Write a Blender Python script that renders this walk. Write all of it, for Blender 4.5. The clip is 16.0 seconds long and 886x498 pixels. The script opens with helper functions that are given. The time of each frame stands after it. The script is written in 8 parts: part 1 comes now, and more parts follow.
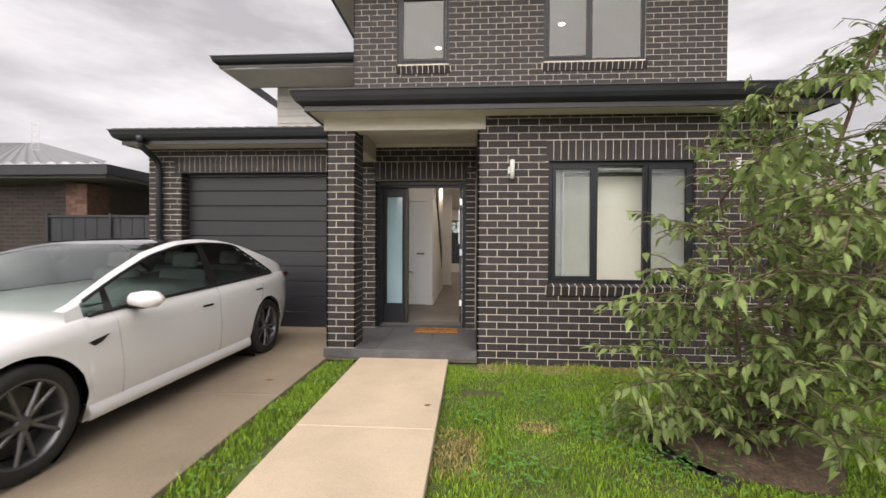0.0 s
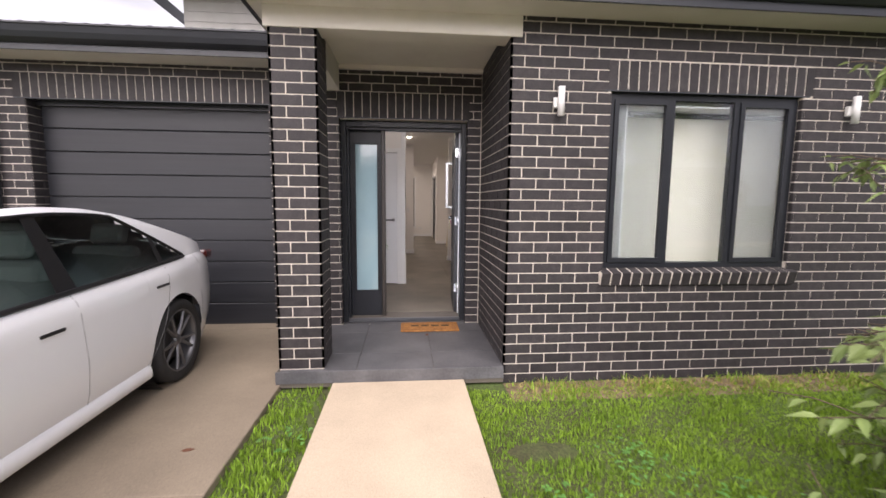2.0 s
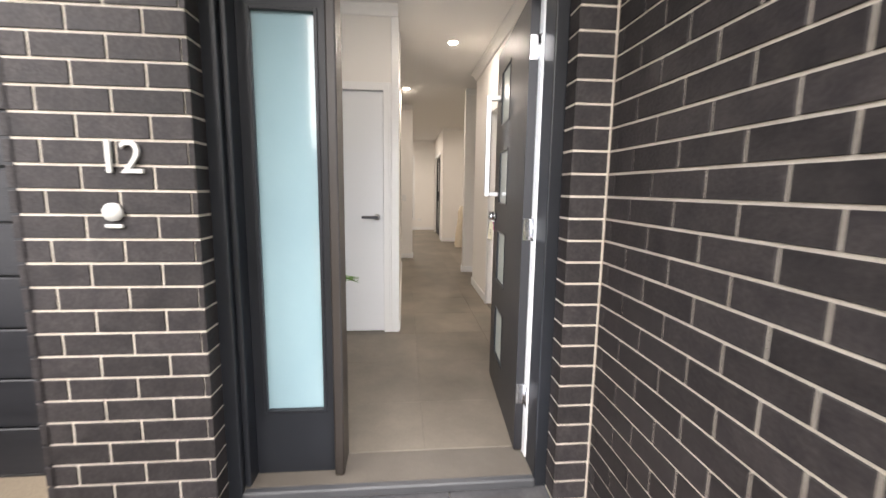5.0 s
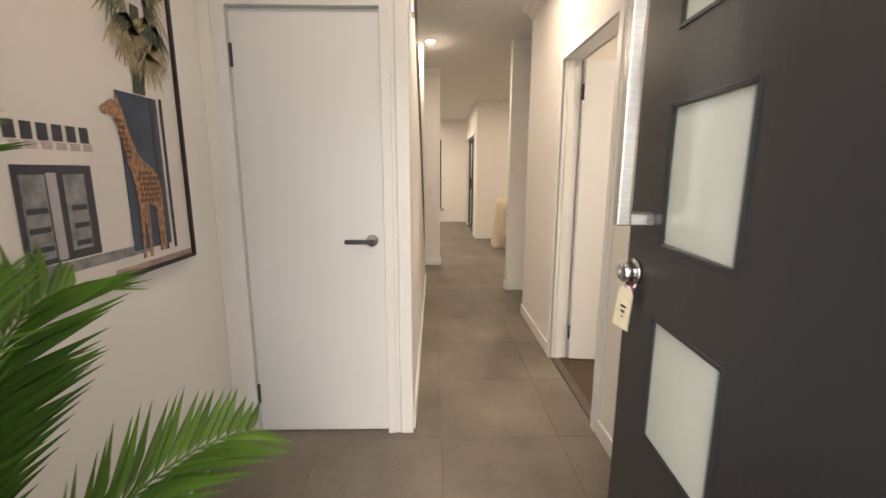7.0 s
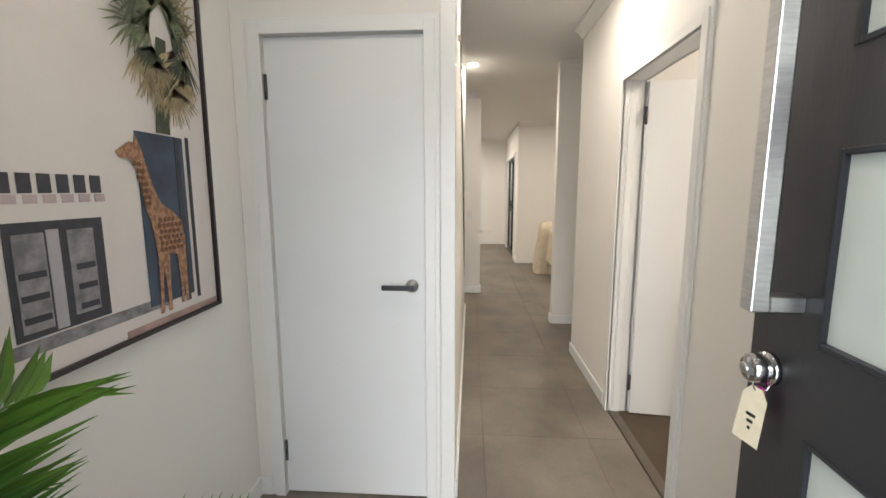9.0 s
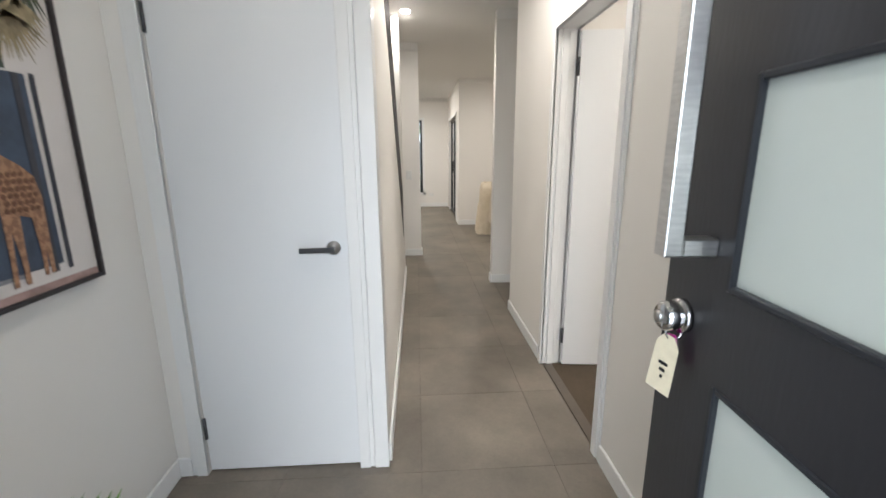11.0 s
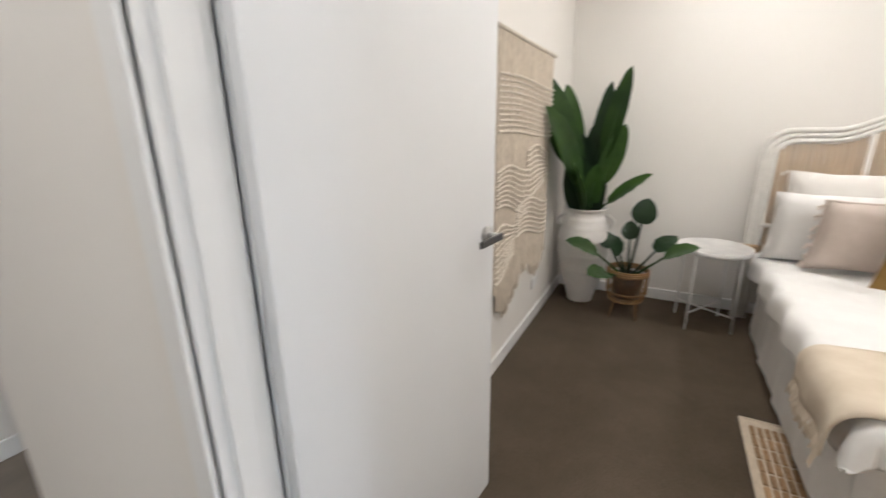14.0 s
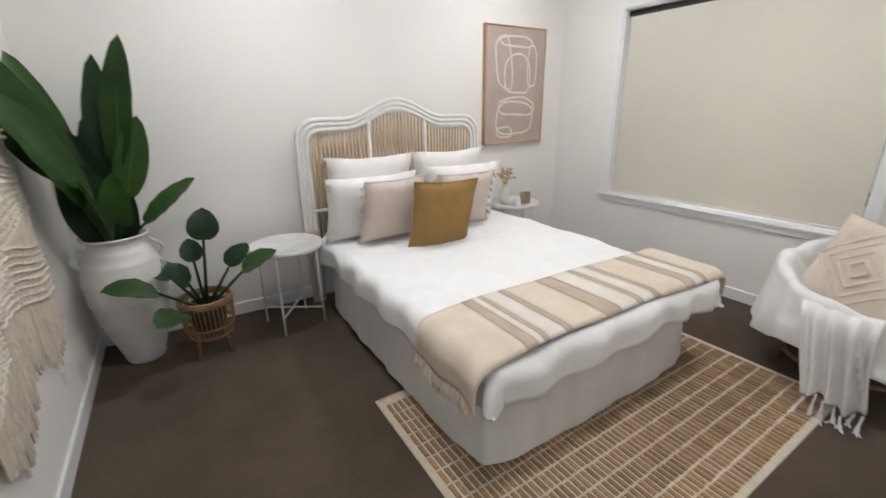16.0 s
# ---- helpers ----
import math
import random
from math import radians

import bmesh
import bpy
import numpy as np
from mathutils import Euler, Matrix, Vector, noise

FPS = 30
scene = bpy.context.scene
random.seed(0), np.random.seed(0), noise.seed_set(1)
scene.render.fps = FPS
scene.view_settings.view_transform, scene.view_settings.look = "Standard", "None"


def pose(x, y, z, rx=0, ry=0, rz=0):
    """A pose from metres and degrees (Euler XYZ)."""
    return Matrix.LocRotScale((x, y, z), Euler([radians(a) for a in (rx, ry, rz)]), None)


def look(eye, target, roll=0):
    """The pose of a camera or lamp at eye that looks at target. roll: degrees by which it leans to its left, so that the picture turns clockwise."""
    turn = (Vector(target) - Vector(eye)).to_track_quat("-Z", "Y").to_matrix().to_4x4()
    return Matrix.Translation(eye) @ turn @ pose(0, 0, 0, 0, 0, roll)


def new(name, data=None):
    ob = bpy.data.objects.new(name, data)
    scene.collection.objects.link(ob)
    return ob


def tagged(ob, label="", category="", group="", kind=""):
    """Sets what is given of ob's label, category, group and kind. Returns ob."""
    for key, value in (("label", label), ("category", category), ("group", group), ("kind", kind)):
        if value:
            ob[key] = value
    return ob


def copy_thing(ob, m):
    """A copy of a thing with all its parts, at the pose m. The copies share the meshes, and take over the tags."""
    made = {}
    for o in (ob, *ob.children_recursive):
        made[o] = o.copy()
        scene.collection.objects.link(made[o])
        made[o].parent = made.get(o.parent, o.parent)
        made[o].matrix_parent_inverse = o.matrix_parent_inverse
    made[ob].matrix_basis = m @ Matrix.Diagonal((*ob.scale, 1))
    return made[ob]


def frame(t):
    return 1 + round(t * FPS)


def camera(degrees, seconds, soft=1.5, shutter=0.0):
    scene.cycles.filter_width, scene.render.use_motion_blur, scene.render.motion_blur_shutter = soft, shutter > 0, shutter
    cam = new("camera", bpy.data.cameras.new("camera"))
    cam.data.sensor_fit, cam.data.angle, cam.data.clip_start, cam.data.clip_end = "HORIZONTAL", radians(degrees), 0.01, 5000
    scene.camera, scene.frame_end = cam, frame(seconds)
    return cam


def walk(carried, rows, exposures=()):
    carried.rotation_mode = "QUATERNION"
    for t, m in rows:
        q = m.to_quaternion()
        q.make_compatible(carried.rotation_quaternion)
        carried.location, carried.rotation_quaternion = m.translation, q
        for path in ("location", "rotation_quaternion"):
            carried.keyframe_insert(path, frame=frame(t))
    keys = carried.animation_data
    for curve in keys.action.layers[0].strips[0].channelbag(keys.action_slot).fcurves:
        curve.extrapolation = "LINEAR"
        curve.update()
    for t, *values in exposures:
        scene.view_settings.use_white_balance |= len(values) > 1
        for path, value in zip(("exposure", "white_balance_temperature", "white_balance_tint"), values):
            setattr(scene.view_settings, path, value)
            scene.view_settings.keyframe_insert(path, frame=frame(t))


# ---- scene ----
cam = camera(93.3, 16.0, soft=1.5, shutter=0.4)
PATH = [
    (0, (-0.092, -4.987, 1.285), (-0.219, -2.991, 1.256), 0.3),
    (0.5, (-0.354, -4.573, 1.28), (-0.331, -2.574, 1.198), 0.2),
    (1, (-0.563, -4.145, 1.265), (-0.459, -2.153, 1.12), 0.2),
    (1.5, (-0.709, -3.798, 1.375), (-0.559, -1.813, 1.185), 0.2),
    (2, (-0.806, -3.339, 1.36), (-0.633, -1.359, 1.136), 0.5),
    (2.5, (-0.833, -2.838, 1.38), (-0.641, -0.865, 1.113), 0.5),
    (3, (-0.861, -2.315, 1.372), (-0.649, -0.346, 1.099), 0.5),
    (3.2, (-0.887, -2.105, 1.379), (-0.662, -0.137, 1.106), 0.6),
    (5.3, (-0.765, -0.04, 1.312), (-0.59, 1.932, 1.022), 0.6),
    (5.5, (-0.757, 0.148, 1.338), (-0.588, 2.116, 1.023), 0.3),
    (6, (-0.750, 0.58, 1.374), (-0.608, 2.544, 1.022), 0.1),
    (6.5, (-0.704, 0.963, 1.387), (-0.612, 2.927, 1.021), 0.1),
    (7, (-0.715, 1.295, 1.399), (-0.673, 3.261, 1.036), 0.1),
    (7.5, (-0.704, 1.493, 1.421), (-0.788, 3.461, 1.075), -0.3),
    (8, (-0.765, 1.541, 1.446), (-0.983, 3.509, 1.165), -0.7),
    (10.5, (-0.730, 1.532, 1.504), (-0.642, 3.51, 1.224), 0.1),
    (11, (-0.675, 1.64, 1.441), (-0.557, 3.586, 0.991), -0.4),
    (11.5, (-0.665, 1.93, 1.423), (-0.504, 3.85, 0.889), -0.2),
    (12, (-0.623, 2.31, 1.469), (-0.36, 4.198, 0.866), -0.3),
    (12.5, (-0.608, 2.735, 1.46), (-0.098, 4.567, 0.844), -0.5),
    (13, (-0.535, 3.085, 1.46), (0.359, 4.767, 0.846), -0.6),
    (13.5, (-0.385, 3.33, 1.468), (0.93, 4.70, 0.84), -1.0),
    (14, (-0.185, 3.56, 1.425), (1.51, 4.47, 0.864), -0.8),
    (14.5, (-0.045, 3.61, 1.43), (1.855, 3.935, 0.894), -1.1),
    (15, (0.16, 3.686, 1.453), (2.074, 3.409, 0.942), -1.0),
    (15.5, (0.277, 3.722, 1.475), (2.052, 2.963, 0.956), -1.0),
    (16, (0.35, 3.749, 1.449), (1.949, 2.736, 0.805), -0.9),
]
EXPOSURES = [(0.0, 0.22, 6700, 16), (1.0, 0.4, 6600, 16), (2.0, 0.61, 6350, 22), (3.2, 0.86, 6250, 26), (5.3, 1.5, 6550, 14), (5.8, 1.52, 7100, 15), (6.5, 1.4, 8800, 26), (7.0, 1.55, 7200, 15), (7.5, 1.72, 6450, 12), (8.0, 1.68, 6400, 11),
             (10.5, 1.58, 5850, 9), (11.5, 1.66, 5800, 9), (12.1, 1.5, 5950, 9), (13.2, 1.35, 6000, 10), (14.0, 1.5, 5600, 10), (14.5, 1.33, 5600, 10), (15.0, 1.2, 5600, 10), (16.0, 1.3, 5250, 9)]
walk(cam, [(t, look(e, g, r)) for t, e, g, r in PATH], EXPOSURES)

# ---- world, sun and lamps ----
world = bpy.data.worlds.new("overcast")
scene.world = world
world.use_nodes = True
wn = world.node_tree.nodes
wl = world.node_tree.links
bg = wn["Background"]
sky = wn.new("ShaderNodeTexSky")
sky.sky_type, sky.sun_disc = "NISHITA", False
sky.sun_elevation, sky.sun_rotation = radians(45), radians(195)
sky.air_density, sky.dust_density, sky.ozone_density = 1.0, 4.0, 1.0
# a broken cloud deck over the sky
wc = wn.new("ShaderNodeTexCoord")
wm = wn.new("ShaderNodeMapping")
wm.inputs["Scale"].default_value = (1.0, 1.0, 3.2)
cloud = wn.new("ShaderNodeTexNoise")
cloud.inputs["Scale"].default_value, cloud.inputs["Detail"].default_value, cloud.inputs["Roughness"].default_value = 2.6, 7, 0.55
cramp = wn.new("ShaderNodeValToRGB")
cramp.color_ramp.elements[0].position, cramp.color_ramp.elements[0].color = 0.36, (5.8, 5.8, 6.0, 1)
cramp.color_ramp.elements[1].position, cramp.color_ramp.elements[1].color = 0.66, (10.5, 10.5, 10.6, 1)
wmix = wn.new("ShaderNodeMixRGB")
wmix.inputs["Fac"].default_value = 0.92
wl.new(wc.outputs["Generated"], wm.inputs["Vector"])
wl.new(wm.outputs["Vector"], cloud.inputs["Vector"])
wl.new(cloud.outputs["Fac"], cramp.inputs["Fac"])
wl.new(sky.outputs["Color"], wmix.inputs[1])
wl.new(cramp.outputs["Color"], wmix.inputs[2])
wl.new(wmix.outputs["Color"], bg.inputs["Color"])
bg.inputs["Strength"].default_value = 0.086

sun = new("sun", bpy.data.lights.new("sun", "SUN"))
sun.data.energy, sun.data.angle, sun.data.color = 3.8, radians(80), (1.0, 0.95, 0.87)
sun.matrix_world = look((-4, -15, 15.5), (0, 0, 0))


def lamp(name, m, power, size, color=(1.0, 0.88, 0.74), kind="AREA", spread=180):
    data = bpy.data.lights.new(name, kind)
    ob = new(name, data)
    data.energy, data.color = power, color
    if kind == "AREA":
        data.shape, data.size, data.spread = "DISK", size, radians(spread)
    ob.matrix_world = m
    return ob


# added area lamp that boosts the daylight the sky sends in through the open front door
daylight = new("door_daylight", bpy.data.lights.new("door_daylight", "AREA"))
daylight.data.shape, daylight.data.size, daylight.data.size_y = "RECTANGLE", 0.8, 1.9
daylight.data.energy, daylight.data.color = 4.0, (0.86, 0.93, 1.0)
daylight.matrix_world = look((-0.63, 1.30, 1.12), (-0.63, 3.0, 1.05))

# ---- materials ----
def surf(name, base, dark=None, scale=8.0, rough=0.6, bump=0.0, bump_scale=60.0, metal=0.0, fine=0.0, jitter=0.0,
         stretch=(1, 1, 1), spec=0.5, coat=0.0, rough_var=0.0, world_space=True, subsurface=0.0, contrast=(0.35, 0.65)):
    """A surface with broad stains between two colours, fine grain, relief, and a shade that differs from piece to piece."""
    m = bpy.data.materials.new(name)
    m.use_nodes = True
    n, l = m.node_tree.nodes, m.node_tree.links
    b = n["Principled BSDF"]
    b.inputs["Roughness"].default_value, b.inputs["Metallic"].default_value = rough, metal
    b.inputs["Specular IOR Level"].default_value = spec
    if coat:
        b.inputs["Coat Weight"].default_value, b.inputs["Coat Roughness"].default_value = coat, 0.05
    if subsurface:
        b.inputs["Subsurface Weight"].default_value = subsurface
        b.inputs["Subsurface Radius"].default_value = (0.02, 0.015, 0.01)
    dark = dark or tuple(c * 0.82 for c in base)
    geo = n.new("ShaderNodeNewGeometry")
    mp = n.new("ShaderNodeMapping")
    mp.inputs["Scale"].default_value = stretch
    l.new(geo.outputs["Position"], mp.inputs["Vector"])
    big = n.new("ShaderNodeTexNoise")
    big.inputs["Scale"].default_value, big.inputs["Detail"].default_value, big.inputs["Roughness"].default_value = scale, 6, 0.6
    l.new(mp.outputs["Vector"], big.inputs["Vector"])
    ramp = n.new("ShaderNodeValToRGB")
    ramp.color_ramp.elements[0].position, ramp.color_ramp.elements[1].position = contrast
    ramp.color_ramp.elements[0].color, ramp.color_ramp.elements[1].color = (*dark, 1), (*base, 1)
    l.new(big.outputs["Fac"], ramp.inputs["Fac"])
    col = ramp.outputs["Color"]
    if fine or bump:
        small = n.new("ShaderNodeTexNoise")
        small.inputs["Scale"].default_value, small.inputs["Detail"].default_value = bump_scale, 4
        l.new(mp.outputs["Vector"], small.inputs["Vector"])
    if fine:
        mr = n.new("ShaderNodeMapRange")
        mr.inputs["From Min"].default_value, mr.inputs["From Max"].default_value = 0.3, 0.7
        mr.inputs["To Min"].default_value, mr.inputs["To Max"].default_value = 1 - fine, 1 + fine
        l.new(small.outputs["Fac"], mr.inputs["Value"])
        mul = n.new("ShaderNodeVectorMath")
        mul.operation = "SCALE"
        l.new(col, mul.inputs[0])
        l.new(mr.outputs["Result"], mul.inputs["Scale"])
        col = mul.outputs["Vector"]
    if jitter:
        info = n.new("ShaderNodeObjectInfo")
        add = n.new("ShaderNodeMath")
        add.operation = "ADD"
        l.new(info.outputs["Random"], add.inputs[0])
        l.new(geo.outputs["Random Per Island"], add.inputs[1])
        fr = n.new("ShaderNodeMath")
        fr.operation = "FRACT"
        l.new(add.outputs["Value"], fr.inputs[0])
        jr = n.new("ShaderNodeMapRange")
        jr.inputs["To Min"].default_value, jr.inputs["To Max"].default_value = 1 - jitter, 1 + jitter
        l.new(fr.outputs["Value"], jr.inputs["Value"])
        mul2 = n.new("ShaderNodeVectorMath")
        mul2.operation = "SCALE"
        l.new(col, mul2.inputs[0])
        l.new(jr.outputs["Result"], mul2.inputs["Scale"])
        col = mul2.outputs["Vector"]
    l.new(col, b.inputs["Base Color"])
    if rough_var:
        rr = n.new("ShaderNodeMapRange")
        rr.inputs["To Min"].default_value, rr.inputs["To Max"].default_value = max(0.03, rough - rough_var), min(1, rough + rough_var)
        l.new(big.outputs["Fac"], rr.inputs["Value"])
        l.new(rr.outputs["Result"], b.inputs["Roughness"])
    if bump:
        bp = n.new("ShaderNodeBump")
        bp.inputs["Strength"].default_value, bp.inputs["Distance"].default_value = bump, 0.004
        l.new(small.outputs["Fac"], bp.inputs["Height"])
        l.new(bp.outputs["Normal"], b.inputs["Normal"])
    return m


def weave(name, c1, c2, sx, sy, sz, rough=0.85, bump=0.4):
    """Cloth: two crossing thread waves over a soft noise."""
    m = surf(name, c1, c2, 9, rough, 0)
    n, l = m.node_tree.nodes, m.node_tree.links
    geo = n.new("ShaderNodeNewGeometry")
    sep = n.new("ShaderNodeSeparateXYZ")
    l.new(geo.outputs["Position"], sep.inputs["Vector"])
    total = None
    for axis, s in (("X", sx), ("Y", sy), ("Z", sz)):
        if not s:
            continue
        a = n.new("ShaderNodeMath")
        a.operation = "MULTIPLY"
        a.inputs[1].default_value = s * 3.5
        l.new(sep.outputs[axis], a.inputs[0])
        w = n.new("ShaderNodeMath")
        w.operation = "SINE"
        l.new(a.outputs["Value"], w.inputs[0])
        if total is None:
            total = w.outputs["Value"]
        else:
            t = n.new("ShaderNodeMath")
            t.operation = "ADD"
            l.new(total, t.inputs[0])
            l.new(w.outputs["Value"], t.inputs[1])
            total = t.outputs["Value"]
    bp = n.new("ShaderNodeBump")
    bp.inputs["Strength"].default_value, bp.inputs["Distance"].default_value = bump * 0.6, 0.001
    l.new(total, bp.inputs["Height"])
    l.new(bp.outputs["Normal"], n["Principled BSDF"].inputs["Normal"])
    return m


def glass(name, color=(0.9, 0.95, 0.95), rough=0.0, alpha=0.25, frost=0.0):
    """A pane: clear with a mirror sheen, or frosted."""
    m = bpy.data.materials.new(name)
    m.use_nodes = True
    b = m.node_tree.nodes["Principled BSDF"]
    b.inputs["Base Color"].default_value = (*color, 1)
    b.inputs["Roughness"].default_value = rough
    b.inputs["IOR"].default_value = 1.5
    b.inputs["Transmission Weight"].default_value = 1.0 if not frost else 0.85
    return m


def sheet_glass(name, tint):
    """A single sheet of glass: tinted see-through with a mirror sheen."""
    m = bpy.data.materials.new(name)
    m.use_nodes = True
    n, l = m.node_tree.nodes, m.node_tree.links
    n.remove(n["Principled BSDF"])
    t, g, mx, fr = n.new("ShaderNodeBsdfTransparent"), n.new("ShaderNodeBsdfGlossy"), n.new("ShaderNodeMixShader"), n.new("ShaderNodeFresnel")
    t.inputs["Color"].default_value = (*tint, 1)
    g.inputs["Roughness"].default_value = 0.02
    fr.inputs["IOR"].default_value = 1.55
    l.new(fr.outputs["Fac"], mx.inputs["Fac"])
    l.new(t.outputs["BSDF"], mx.inputs[1])
    l.new(g.outputs["BSDF"], mx.inputs[2])
    l.new(mx.outputs["Shader"], n["Material Output"].inputs["Surface"])
    return m


def glow(name, color, strength):
    m = bpy.data.materials.new(name)
    m.use_nodes = True
    b = m.node_tree.nodes["Principled BSDF"]
    b.inputs["Base Color"].default_value = (*color, 1)
    b.inputs["Emission Color"].default_value = (*color, 1)
    b.inputs["Emission Strength"].default_value = strength
    return m


BRICK = surf("dark_brick", (0.045, 0.040, 0.041), (0.025, 0.0225, 0.0245), 14, 0.62, 0.5, 90, fine=0.25, jitter=0.22, rough_var=0.14, spec=0.38)
MORTAR = surf("cream_mortar", (0.72, 0.665, 0.585), (0.60, 0.545, 0.47), 7, 0.92, 0.6, 160, fine=0.12)
RED_BRICK = surf("red_brown_brick", (0.045, 0.031, 0.029), (0.026, 0.020, 0.020), 10, 0.75, 0.5, 90, fine=0.25, jitter=0.3)
CHARCOAL = surf("charcoal_metal", (0.028, 0.031, 0.038), (0.022, 0.025, 0.031), 3, 0.38, 0.05, 300, fine=0.05, rough_var=0.08)
GARAGE = surf("charcoal_garage_door", (0.022, 0.0235, 0.029), (0.016, 0.0175, 0.022), 2, 0.45, 0.25, 40, stretch=(0.4, 1, 14), fine=0.1, rough_var=0.08)
FRAME = surf("charcoal_frame", (0.019, 0.021, 0.026), (0.015, 0.017, 0.021), 4, 0.35, 0.05, 200, rough_var=0.08, spec=0.35)
EAVE = surf("cream_eave_paint", (0.72, 0.69, 0.62), (0.66, 0.63, 0.56), 3, 0.6, 0.05, 120)
BOARD = surf("cream_weatherboard", (0.66, 0.65, 0.62), (0.6, 0.59, 0.56), 3, 0.6, 0.05, 120)
ROOF = surf("charcoal_roof_sheet", (0.05, 0.054, 0.062), (0.035, 0.038, 0.045), 3, 0.42, 0.1, 60, rough_var=0.1)
ROOF_LIGHT = surf("grey_roof_sheet", (0.20, 0.205, 0.215), (0.14, 0.145, 0.155), 3, 0.4, 0.1, 60, rough_var=0.1)
CONCRETE = surf("buff_concrete", (0.58, 0.475, 0.35), (0.44, 0.36, 0.265), 1.6, 0.85, 0.35, 140, fine=0.12, contrast=(0.3, 0.72))
DRIVE = surf("grey_buff_concrete", (0.30, 0.245, 0.178), (0.20, 0.162, 0.118), 1.1, 0.82, 0.35, 140, fine=0.14, contrast=(0.3, 0.72))
SOIL = surf("brown_soil", (0.13, 0.09, 0.06), (0.06, 0.042, 0.03), 9, 0.95, 1.0, 50, fine=0.4)
TURF = surf("lawn_base", (0.075, 0.115, 0.025), (0.06, 0.06, 0.025), 2.2, 0.95, 1.0, 60, fine=0.4)
GRASS = surf("grass_blades", (0.22, 0.35, 0.03), (0.13, 0.23, 0.02), 1.3, 0.6, 0, jitter=0.45, spec=0.3)
GRASS_DRY = surf("dry_grass", (0.36, 0.30, 0.10), (0.24, 0.2, 0.07), 5, 0.8, 0, jitter=0.4)
CLOVER = surf("clover_leaves", (0.11, 0.27, 0.05), (0.07, 0.19, 0.03), 6, 0.5, 0, jitter=0.3)
PORCH = surf("slate_grey_tile", (0.125, 0.125, 0.13), (0.07, 0.07, 0.075), 3.2, 0.5, 0.3, 50, fine=0.12, jitter=0.08, rough_var=0.12)
GROUT = surf("grey_grout", (0.135, 0.117, 0.096), None, 6, 0.9, 0.4, 120)
TILE = surf("grey_brown_floor_tile", (0.215, 0.185, 0.148), (0.108, 0.092, 0.072), 2.0, 0.55, 0.08, 70, fine=0.05, jitter=0.07, rough_var=0.12, contrast=(0.3, 0.7))
WALL = surf("warm_white_wall_paint", (0.80, 0.775, 0.735), (0.785, 0.76, 0.72), 1.2, 0.7, 0.06, 260)
CEIL = surf("white_ceiling_paint", (0.82, 0.81, 0.785), None, 0.8, 0.85, 0.04, 260, contrast=(0.0, 0.2))
TRIM = surf("white_gloss_trim", (0.80, 0.80, 0.79), (0.785, 0.785, 0.775), 2, 0.32, 0.03, 120)
DOOR_WHITE = surf("white_door_paint", (0.78, 0.79, 0.80), (0.765, 0.775, 0.785), 2, 0.36, 0.06, 200, stretch=(1, 1, 0.1))
CARPET = surf("brown_carpet", (0.108, 0.085, 0.062), (0.086, 0.067, 0.048), 3, 1.0, 1.0, 320, fine=0.3, spec=0.1)
STEEL = surf("brushed_steel", (0.62, 0.62, 0.61), (0.5, 0.5, 0.5), 20, 0.28, 0.1, 200, metal=1.0, stretch=(1, 1, 8))
CHROME = surf("chrome", (0.62, 0.62, 0.63), None, 5, 0.12, 0, metal=1.0)
DARK_STEEL = surf("dark_steel", (0.10, 0.10, 0.105), None, 12, 0.35, 0, metal=0.8)
PANE = glass("clear_pane")
FLYSCREEN = bpy.data.materials.new("insect_mesh")
FLYSCREEN.use_nodes = True
_n, _l = FLYSCREEN.node_tree.nodes, FLYSCREEN.node_tree.links
_n["Principled BSDF"].inputs["Base Color"].default_value = (0.30, 0.31, 0.31, 1)
_tr, _mx = _n.new("ShaderNodeBsdfTransparent"), _n.new("ShaderNodeMixShader")
_mx.inputs["Fac"].default_value = 0.22
_l.new(_tr.outputs["BSDF"], _mx.inputs[1])
_l.new(_n["Principled BSDF"].outputs["BSDF"], _mx.inputs[2])
_l.new(_mx.outputs["Shader"], _n["Material Output"].inputs["Surface"])
TINT = glass("grey_green_pane", (0.85, 0.92, 0.93))
FROST = surf("frosted_glass", (0.31, 0.455, 0.50), (0.28, 0.415, 0.465), 1.5, 0.10, 0, coat=1.0)
BLIND = surf("cream_roller_blind", (0.76, 0.72, 0.63), (0.72, 0.68, 0.59), 2, 0.9, 0.2, 400)
BLACK = surf("black_plastic", (0.012, 0.012, 0.013), None, 8, 0.4, 0.1, 120)
RUBBER = surf("tyre_rubber", (0.014, 0.014, 0.015), (0.02, 0.019, 0.018), 8, 0.75, 0.3, 80)
DOWNLIGHT = glow("downlight_glow", (1.0, 0.86, 0.66), 30)
WHITE_PLASTIC = surf("white_plastic", (0.78, 0.78, 0.76), None, 5, 0.35)
LINEN = weave("white_linen", (0.80, 0.79, 0.77), (0.75, 0.74, 0.72), 900, 900, 900, 0.9, 0.15)
WOOD = surf("pale_wood", (0.46, 0.30, 0.16), (0.34, 0.21, 0.11), 5, 0.55, 0.3, 60, stretch=(1, 1, 0.15), fine=0.15)


# ---- builders ----
def part(name, bm, material, parent=None, label="", smooth=False):
    me = bpy.data.meshes.new(name)
    bm.to_mesh(me)
    bm.free()
    if smooth:
        for p in me.polygons:
            p.use_smooth = True
    for m in material if isinstance(material, (list, tuple)) else (material,):
        me.materials.append(m)
    ob = new(name, me)
    if parent is not None:
        ob.parent = parent
    if label:
        tagged(ob, label)
    return ob


